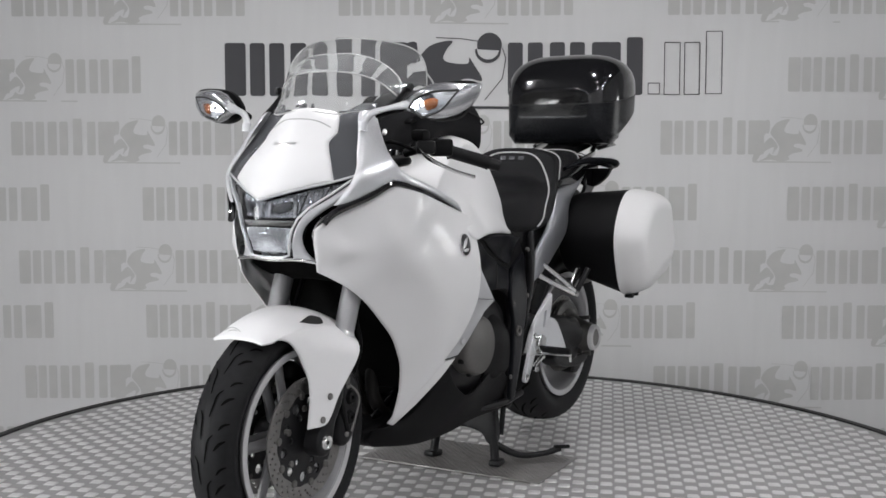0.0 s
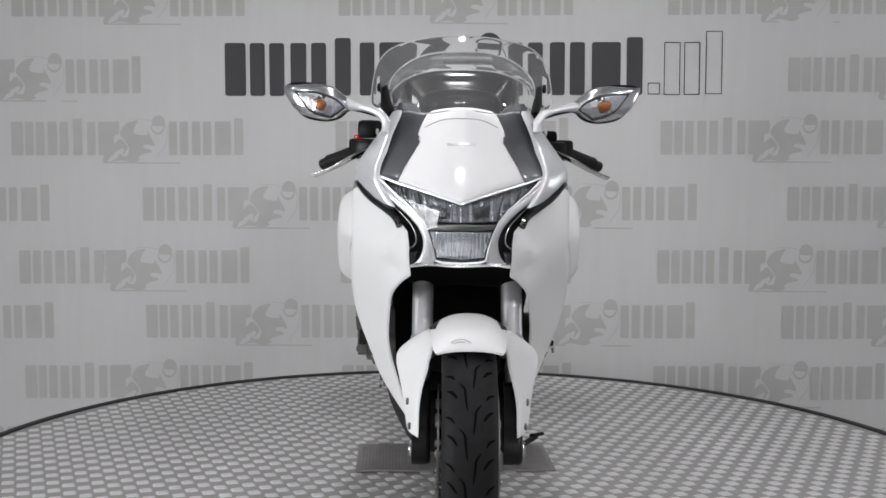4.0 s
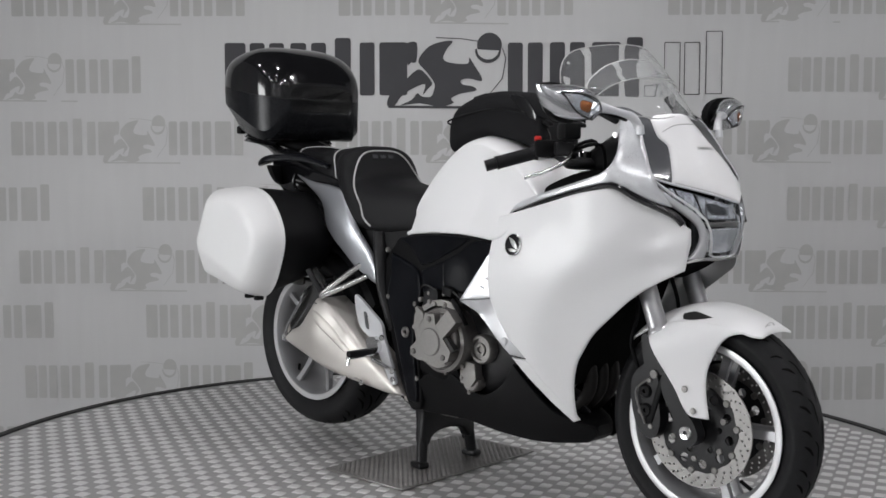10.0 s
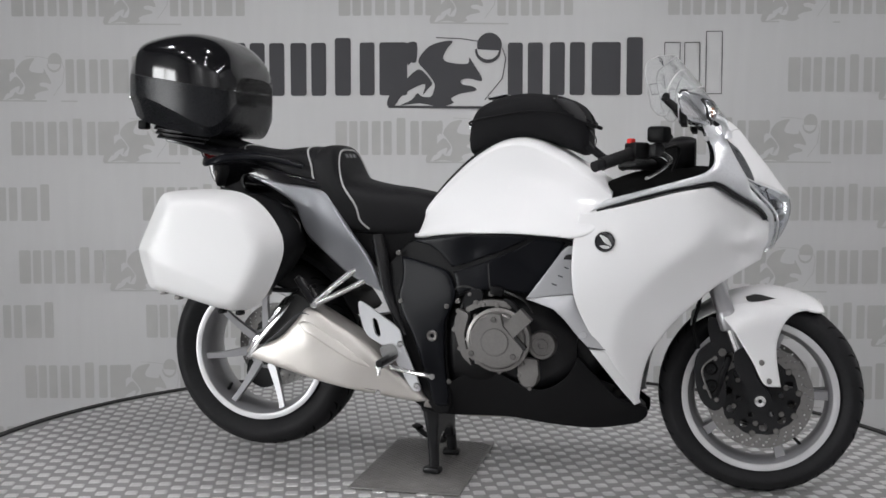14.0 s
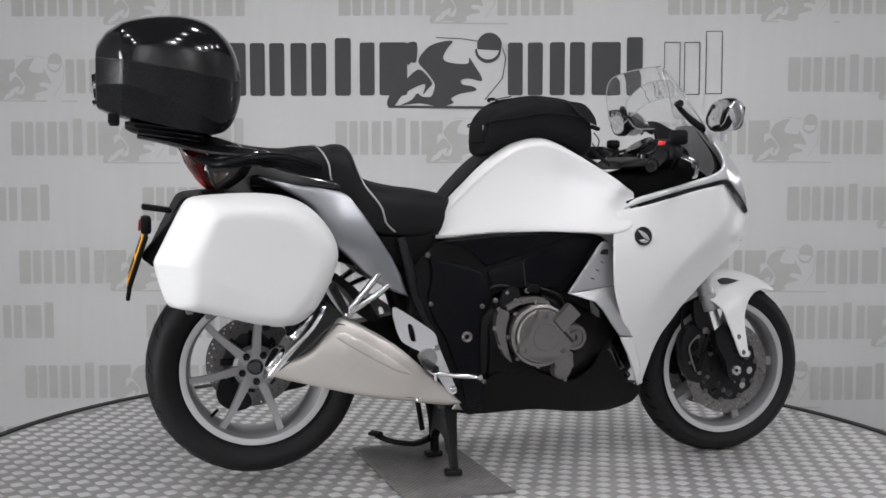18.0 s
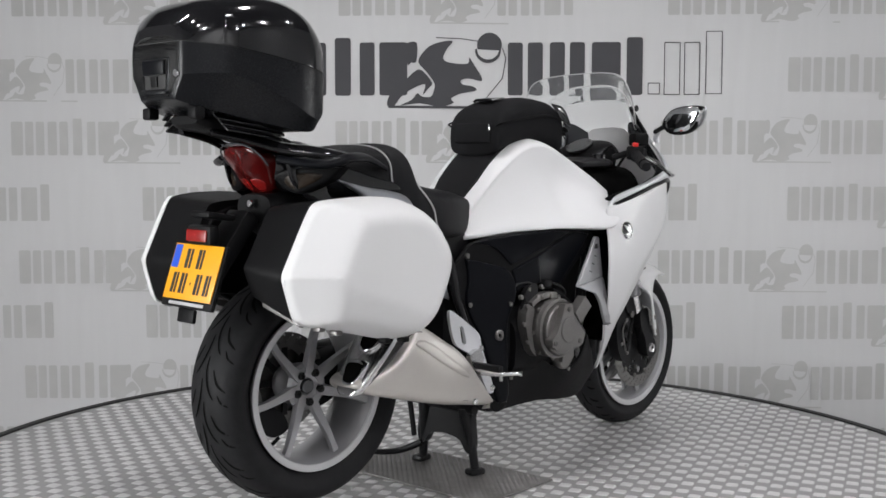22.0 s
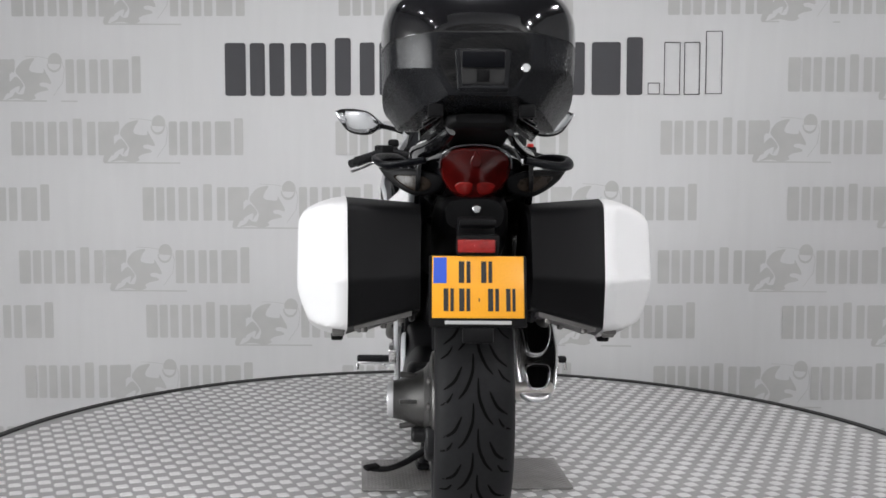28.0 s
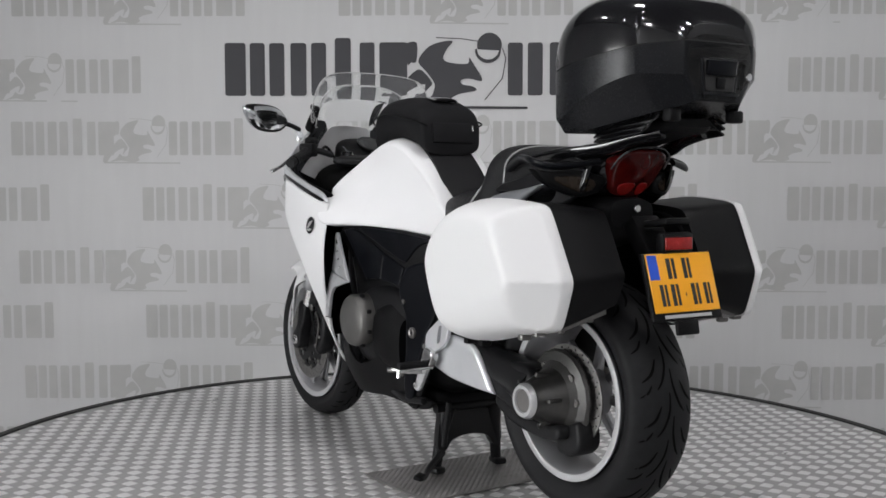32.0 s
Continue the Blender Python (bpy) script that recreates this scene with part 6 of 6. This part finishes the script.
TAILP = [(-.790, .922, 1), (-.687, .898), (-.589, .884), (-.524, .868), (-.494, .835), (-.435, .748), (-.375, .658), (-.334, .562, 1), (-.395, .588), (-.462, .628), (-.528, .690), (-.580, .740), (-.606, .788), (-.630, .830), (-.690, .872)]
TAILY = field([(-.79, .92, .150), (-.6, .885, .160), (-.5, .85, .160), (-.4, .70, .160), (-.334, .565, .150), (-.5, .67, .168), (-.60, .80, .166), (-.55, .80, .178), (-.47, .72, .178), (-.69, .88, .160)])
for s in (1, -1):
    part("tail_panel", panel(TAILP, TAILY, 0.014, 0.010, 0.013, s), TAILSILVER, tail, "silver tail panel")
    part("tail_blade", panel([(-.930, .962, 1), (-.856, .980), (-.784, .966), (-.654, .926), (-.560, .906), (-.506, .876, 1), (-.560, .884), (-.687, .892), (-.790, .916), (-.790, .872), (-.690, .836), (-.610, .780), (-.600, .740, 1), (-.700, .790), (-.850, .858), (-.905, .900)], lambda x, z: TAILY(np.maximum(x, -.8), z) - .006, .012, .006, .014, s), GLOSS, tail, "gloss black tail side")
    part("grab_rail", tube([(-.60, s * .150, .945), (-.70, s * .185, .972), (-.80, s * .232, .972), (-.850, s * .238, .962), (-.90, s * .205, .955), (-.945, s * .12, .968)], 0, 14, 5, radii=[.010, .013, .014, .014, .012, .010], flat=0.62), DARKCASE, bike, "black grab rail")
    BLINK = [(s * .236, .948, 1), (s * .205, .912), (s * .142, .880), (s * .085, .890, 1), (s * .078, .925), (s * .14, .945)]
    BX = field([(s * .236, .948, -.835), (s * .205, .912, -.855), (s * .142, .88, -.895), (s * .085, .89, -.905), (s * .078, .925, -.925), (s * .14, .945, -.905), (s * .15, .915, -.895)])
    bl = part("rear_indicator", front_panel(BLINK, BX, 0.03, 0.008, 0.012, -1), PLASTIC, bike, "black rear indicator")
    part("indicator_lens", front_panel([(s * .198, .930), (s * .185, .912), (s * .145, .892), (s * .110, .898), (s * .105, .918), (s * .14, .930)], lambda y, z: BX(y, z) - 0.002, 0.006, 0.004, 0.012, -1), SMOKE, bl, "smoked amber lens")
LAMP = mirrored([(0, 1.000), (.048, .995), (.076, .978), (.083, .945), (.068, .905), (.040, .880), (0, .874)])
LX = field([(0, 1.0, -.984), (.076, .978, -.970), (-.076, .978, -.970), (.083, .945, -.940), (-.083, .945, -.940), (0, .945, -.966), (.066, .905, -.918), (-.066, .905, -.918), (.03, .88, -.908), (-.03, .88, -.908), (0, .874, -.906), (0, .905, -.936)])
lampred = part("tail_light", front_panel(LAMP, lambda y, z: LX(y, z) - 0.004, 0.05, 0.010, 0.010, -1), TAILRED, bike, "dark red tail light")
part("lamp_brow", tube([(float(LX(y, z)[0]) - 0.004, y, z) for y, z in ((-.086, .950), (-.080, .980), (-.050, .999), (0, 1.005), (.050, .999), (.080, .980), (.086, .950))], .0024, 8, 4), GREYPAINT, lampred, "dark grey edge over the lamp")
for sy in (1, -1):
    part("inner_lamp", front_panel([(sy * .006, .912), (sy * .030, .916), (sy * .048, .908), (sy * .040, .890), (sy * .020, .884), (sy * .008, .892)], lambda y, z: LX(y, z) - 0.0058, 0.006, 0.003, 0.006, -1), RED, lampred, "brighter red lamp half")
part("lamp_prism", front_panel([(0, .992, 1), (.014, .968), (.010, .950, 1), (-.010, .950, 1), (-.014, .968)], lambda y, z: LX(y, z) - 0.0056, 0.006, 0.003, 0.006, -1), TAILRED, lampred, "faceted middle of the lamp")
part("tail_bolt", move(disc(.0105, -.012, 0, (0, 0, 0), 16), Matrix.Translation((-.936, -.004, .8512)) @ pose(0, 0, 0, 0, 0, -90)), BRIGHT, bike)
part("undertail", body([(-.93, .80, .875, .070), (-.88, .76, .885, .085), (-.75, .72, .90, .095), (-.60, .68, .88, .10), (-.45, .64, .82, .10)], 4, 28, 3), PLASTIC, bike, "black undertail")
TILT = math.degrees(math.atan2(.047, .143))
PL = Matrix.Translation((-1.115, 0.0, .682)) @ pose(0, 0, 0, 0, TILT, 0)
holder = part("plate_holder", join(box(.012, .222, .165, PL @ Matrix.Translation((.008, 0, -.008)), .004), box(.05, .09, .20, Matrix.Translation((-1.02, 0, .745)) @ pose(0, 0, 0, 0, 38, 0), .01), box(.085, .082, .016, pose(-1.055, 0, .822, 0, 8, 0), .005), box(.03, .10, .05, pose(-1.085, 0, .775), .008), box(.012, .07, .035, pose(-1.135, 0, .575, 0, 10, 0), .004)), PLASTIC, bike, "black number plate holder")
numplate = part("number_plate", box(.003, .208, .143, PL @ Matrix.Translation((-.001, 0, 0)), .001), YELLOW, bike, "yellow rear number plate with dark bars")
part("band", box(.002, .030, .060, PL @ Matrix.Translation((-.0022, .086, .038)), .0004, 1), BLUE, numplate, "blue band")
for y0, z0, w, h in ((.030, .034, .030, .050), (-.020, .034, .028, .050), (.066, -.030, .026, .052), (.030, -.030, .028, .052), (-.035, -.030, .028, .052), (-.074, -.030, .024, .052), (-.004, -.030, .007, .008)):
    part("plate_bar", box(.0015, w * .42, h, PL @ Matrix.Translation((-.0028, y0 + w * .25, z0)), .0003, 1), JETBLACK, numplate)
    if w > .01:
        part("plate_bar", box(.0015, w * .30, h, PL @ Matrix.Translation((-.0028, y0 - w * .28, z0)), .0003, 1), JETBLACK, numplate)
part("holder_bar", box(.001, .150, .008, PL @ Matrix.Translation((.001, 0, -.081)), .0002, 1), PIPING, holder, "pale printed bar")
part("reflector", box(.006, .086, .030, Matrix.Translation((-1.103, .004, .774)) @ pose(0, 0, 0, 0, 5, 0), .003), RED, bike, "small red rear reflector")

# -- rack and pannier rails --
rack = part("rack", body([(-1.140, 1.050, 1.070, .055), (-1.11, 1.036, 1.072, .075), (-1.04, 1.026, 1.068, .080), (-.95, 1.004, 1.046, .072), (-.86, .984, 1.022, .062), (-.80, .974, 1.0, .05)], 4, 28, 4), PLASTIC, bike, "black top case rack")
for s in (1, -1):
    for k in range(3):
        part("rack_rib", box(.21 - .02 * k, .058, .006, Matrix.Translation((-1.020, s * (.096 + .008 * k), 1.066 - .013 * k)) @ pose(0, 0, 0, -s * 34, 7, 0), .002), GLOSS, rack, "gloss black stepped rib")
    part("rack_arm", tube([(-1.105, s * .066, 1.034), (-1.02, s * .080, 1.020), (-.93, s * .110, .996), (-.82, s * .140, .985), (-.72, s * .150, .972)], 0, 12, 4, radii=[.014, .018, .020, .020, .014], flat=0.5), GLOSS, rack, "gloss black slanting arm")
for s in (1, -1):
    part("rail", tube([(-.60, s * .13, .80), (-.75, s * .14, .84), (-.95, s * .135, .82), (-.99, s * .14, .70), (-.90, s * .15, .585), (-.66, s * .15, .56), (-.55, s * .16, .58)], .008, 8, 4), SATIN, bike, "black pannier rail")
    part("rail_bracket", plate([(-.70, .545), (-.90, .560), (-.97, .60), (-.93, .625), (-.80, .585), (-.70, .575)], s * .175, s * .183, .002, .012, holes=[[(-.78, .558), (-.76, .570), (-.75, .560)], [(-.86, .575), (-.84, .588), (-.83, .574)]]), ALLOY, bike, "drilled metal pannier bracket")

# ---- luggage ----
PAN = [(-1.066, .664), (-1.0705, .692), (-1.058, .722), (-.998, .842), (-.975, .864), (-.90, .873), (-.80, .876), (-.72, .866), (-.655, .832), (-.600, .765), (-.585, .700), (-.612, .62), (-.650, .556), (-.700, .520), (-.77, .516), (-.90, .545), (-1.022, .571), (-1.040, .586)]


def pannier(s):
    off = (-.82, s * .28, .515)
    p = thing("pannier", off, "white and black hard side case hung on the motorcycle", "side case", "side cases")
    lid = panel(PAN, flat(.308), .010, .004, .013, s, insets=(.008, .016, .026, .038, .052, .066, .080))
    loop = [(a[0], a[1]) for a in rounded(PAN, .02)]
    front = [v for v in lid.verts if abs(v.co.y) > .302]
    P = np.array([(v.co.x, v.co.z) for v in front])
    dist = edge_distance(P, loop)
    for v, q in zip(front, dist):
        x, z = v.co.x, v.co.z
        t = min(1.0, q / .062)
        full = .104 * (1 - (1 - t) ** 2.1) ** .62 + .018 * max(0.0, 1 - ((x + .80) / .30) ** 2) * t
        back_x = -1.070 + .506 * max(0.0, z - .69) + .32 * max(0.0, .69 - z)
        rear = .016 + 1.02 * max(0.0, x - back_x)
        k = 190.0
        slant = .085 * (x + 1.05)
        under = .116 - .62 * slant - .36 * max(0.0, .695 - (x + 1.06) * .32 - z)
        rise = -math.log(math.exp(-k * (full - .62 * slant)) + math.exp(-k * rear) + math.exp(-k * max(under, .02))) / k
        v.co.y += s * max(0.0, rise) * min(1.0, q / .004)
    for v in lid.verts:
        v.co.y += s * .085 * (v.co.x + 1.05)
    part("lid", lid, WHITE_SOFT, p, "smooth white lid", 32)
    shell = panel([(p[0] * .995 - .004, .695 + (p[1] - .695) * .992, *p[2:]) for p in PAN], flat(.312), .182, .010, .016, s)
    for v in shell.verts:
        f = max(0, (.305 - abs(v.co.y)) / .18)
        v.co.y += s * .085 * (v.co.x + 1.05) * (1 - min(1, f))
        v.co.z = .72 + (v.co.z - .72) * (1 - (.10 if v.co.z > .72 else .32) * f)
        v.co.x = -.82 + (v.co.x + .82) * (1 - .05 * f)
    part("shell", shell, PLASTIC, p, "black plastic shell")
    for x, z in ((-.98, .566), (-.93, .552), (-.72, .516), (-.78, .518)):
        part("foot", box(.020, .030, .014, pose(x, s * (.318 + .085 * (x + 1.05)), z - .004), .004), ALLOY if x < -.9 else PLASTIC, p)
    rings = []
    for x in (-1.015, -.96, -.88, -.80):
        base = .570 - .19 * (x + .98)
        at = [(y, .72 + (base - .72) * (1 - .32 * (.305 - y) / .18)) for y in (.150, .215, .285)]
        rings.append([Vector((x, s * y, z - .002)) for y, z in at] + [Vector((x, s * y, z - .014)) for y, z in at[::-1]])
    sole = part("bottom_plate", loft(rings), ALLOY, p, "grey metal mounting plate")
    for x, y in ((-.985, .175), (-.985, .262), (-.86, .22)):
        z = .72 + (.570 - .19 * (x + .98) - .72) * (1 - .32 * (.305 - y) / .18)
        part("plate_bolt", move(disc(.008, -.008, .004, (0, 0, 0), 12), pose(x, s * y, z - .016, 90, 0, 0)), ALLOY, sole)
    return p


panniers = [pannier(1), pannier(-1)]

CASE_OFF = (-1.01, 0, 1.055)
case = thing("top_case", CASE_OFF, "black hard top case on the rear rack", "top case")
CASE = [(-1.216, 1.118, 1.262, .104, 0), (-1.213, 1.106, 1.282, .112, 0), (-1.186, 1.094, 1.318, .146, 0), (-1.152, 1.084, 1.340, .186, 0), (-1.145, 1.082, 1.344, .192, 0), (-1.11, 1.074, 1.354, .207, .1), (-1.05, 1.060, 1.364, .220, .3), (-.98, 1.046, 1.366, .226, .6), (-.92, 1.036, 1.352, .221, .85), (-.878, 1.040, 1.325, .206, 1), (-.846, 1.075, 1.285, .182, 1), (-.826, 1.130, 1.230, .14, 1)]
SEAM_P, SEAM_N = Vector((-1.0, 0, 1.205)), Vector((0.165, 0, 1)).normalized()


def case_ring(x, lo, hi, w, f, inset=0.0):
    """A case section: rounded above, faceted below; f: 0 at the back, 1 at the front."""
    lo, hi, w = lo + inset, hi - inset, w - inset
    zc = lo + (hi - lo) * 0.52
    crease = lo + (hi - lo) * (0.32 - 0.23 * f)
    foot = w * (0.66 + 0.22 * f)
    half = [(w * math.cos(q) ** (2 / 3.4) if k < 14 else 0.0, zc + (hi - zc) * math.sin(q) ** (2 / 3.4)) for k, q in ((k, math.pi / 2 * k / 14) for k in range(14, -1, -1))]
    half += [(w * (1 - .004 * k), zc + (crease - zc) * k / 4) for k in range(1, 5)]
    half += [(w * .984 + (foot - w * .984) * k / 4, crease + (lo - crease) * (k / 4) ** 1.15) for k in range(1, 5)]
    half += [(foot * (1 - k / 4), lo) for k in range(1, 4)]
    return [Vector((x, p, q)) for p, q in half] + [Vector((x, 0, lo))] + [Vector((x, -p, q)) for p, q in half[:0:-1]]


def case_rows():
    rows = list(CASE[:5])
    n = 5
    fine = smooth_line([s[:3] for s in CASE[4:]], n)
    wide = smooth_line([(s[3], s[4], 0) for s in CASE[4:]], n)
    return rows[:4] + [(p[0], p[1], p[2], q[0], min(1, max(0, q[1]))) for p, q in zip(fine, wide)]


def case_half(up, inset=0.0):
    bm = loft([case_ring(*r, inset) for r in case_rows()])
    res = bmesh.ops.bisect_plane(bm, geom=bm.verts[:] + bm.edges[:] + bm.faces[:], plane_co=SEAM_P + SEAM_N * (0.0012 if up else -0.0012), plane_no=SEAM_N, clear_inner=up, clear_outer=not up)
    cut = [g for g in res["geom_cut"] if isinstance(g, bmesh.types.BMEdge)]
    bmesh.ops.edgeloop_fill(bm, edges=cut)
    return bm


part("lid", case_half(True), GLOSS, case, "gloss black lid", 24)
part("base", case_half(False), CASEBASE, case, "satin graphite base", 24)
part("seam", loft([case_ring(*r, .004) for r in case_rows()]), JETBLACK, case)
latch = part("latch", front_panel([(-.062, 1.206, 1), (.062, 1.206, 1), (.054, 1.112, 1), (-.054, 1.112, 1)], flat(-1.2175), .012, .003, .014, -1), CASEBASE, case, "graphite latch panel")
part("latch_recess", front_panel([(-.050, 1.202, 1), (.050, 1.202, 1), (.045, 1.130, 1), (-.045, 1.130, 1)], flat(-1.2195), .006, .001, .014, -1), JETBLACK, latch)
part("latch_flap", box(.012, .092, .036, pose(-1.2215, 0, 1.182, 0, -4, 0), .004), DARKCASE, latch)
part("latch_tab", box(.010, .028, .026, pose(-1.2195, 0, 1.148, 0, -5, 0), .003), PLASTIC, latch)
part("latch_rim", box(.014, .108, .010, pose(-1.220, 0, 1.122, 0, -5, 0), .003), CASEBASE, latch)
part("lock", move(disc(.010, -.006, .004, (0, 0, 0), 18), Matrix.Translation((-1.217, -.091, 1.166)) @ pose(0, 0, 0, 0, 0, -90)), CHROME, case, "round chrome lock")
for x, y in ((-1.17, .10), (-1.17, -.10), (-.90, .12), (-.90, -.12)):
    part("foot", box(.03, .035, .03, pose(x, y, 1.078 - (x + 1.2) * .09, 0, 0, 0), .006), PLASTIC, case)

BAG_OFF = (.09, 0, 1.03)
bag = thing("tank_bag", BAG_OFF, "black nylon tank bag strapped on the fuel tank", "bag")
BAG = [(-.085, 1.000, 1.060, .085), (-.080, .992, 1.105, .102), (-.056, 1.002, 1.140, .110), (-.01, 1.018, 1.163, .113), (.07, 1.036, 1.177, .113), (.15, 1.030, 1.175, .109), (.21, 1.012, 1.160, .102), (.252, .996, 1.132, .090), (.270, 1.005, 1.085, .068)]
BAG = [(x, lo - .008, hi - .006, w * 1.02) for x, lo, hi, w in BAG]
sack = body(BAG, 5, 44, 3.4)
for v in sack.verts:
    v.co += Vector((0, 0, 1)) * 0.004 * noise.noise(v.co * 14) + Vector((0, 0.004 * noise.noise(v.co * 9 + Vector((3, 1, 2))), 0))
part("sack", sack, FABRIC, bag, "black nylon sack", 60)
part("map_window", panel([(.165, 1.155, 1), (.225, 1.145), (.262, 1.105), (.268, 1.08, 1), (.225, 1.10)], flat(.1115), .003, .001, .012, -1), GLOSS, bag, "shiny clear pocket")
part("map_window", panel([(.165, 1.155, 1), (.225, 1.145), (.262, 1.105), (.268, 1.08, 1), (.225, 1.10)], flat(.1115), .003, .001, .012, 1), GLOSS, bag, "shiny clear pocket")
part("zip", tube([(-.084, -.092, 1.075), (-.076, -.113, 1.085), (.0, -.126, 1.10), (.12, -.124, 1.115), (.24, -.107, 1.10), (.276, -.082, 1.085)], .003, 6, 5), PLASTIC, bag)
part("zip", tube([(-.084, .092, 1.075), (-.076, .113, 1.085), (.0, .126, 1.10), (.12, .124, 1.115), (.24, .107, 1.10), (.276, .082, 1.085)], .003, 6, 5), PLASTIC, bag)
part("patch", box(.055, .085, .003, pose(-.015, 0, 1.162, 0, -12, 0), .001), DARKCASE, bag)
part("patch_edge", tube([(-.040, -.040, 1.159), (.012, -.040, 1.169), (.012, .040, 1.169), (-.040, .040, 1.159), (-.040, -.040, 1.159)], .0016, 6, 1), PIPING, bag, "pale patch border")
part("rear_pocket", box(.010, .150, .062, pose(-.084, 0, 1.055, 0, 6, 0), .006), FABRIC, bag, "flat rear pocket")
part("grab_handle", tube([(-.035, -.040, 1.155), (-.042, -.025, 1.160), (-.042, .025, 1.160), (-.035, .040, 1.155)], .004, 8, 4), FABRIC, bag, "black carrying handle")
part("zip_pull", box(.004, .006, .018, pose(-.088, -.070, 1.070), .001), BRIGHT, bag, "bright zip pull")
part("rear_tag", box(.003, .03, .004, pose(-.0815, -.03, 1.075), .001), PIPING, bag)
for s in (1, -1):
    part("strap", tube([(.255, s * .07, 1.02), (.30, s * .06, .985), (.34, s * .05, .96)], 0, 8, 4, radii=[.010, .010, .010], flat=0.25), FABRIC, bag, "black strap")
    part("buckle", box(.03, .024, .012, pose(.278, s * .072, 1.075, 0, 20, 0), .004), PLASTIC, bag)
part("cord", tube([(.275, -.07, 1.06), (.292, -.075, 1.035), (.285, -.07, 1.012), (.272, -.068, 1.028)], .002, 6, 5), JETBLACK, bag)

RIDERS = [bike, mat_plate, case, bag, *panniers]


def motions():
    steps = [i * 1.0 for i in range(33)]
    walk(table, [(t, pose(0, 0, 0, 0, 0, turn(t))) for t in steps])
    for ob in RIDERS:
        walk(ob, [(t, ride(t, OFF[ob.name])) for t in steps])


motions()
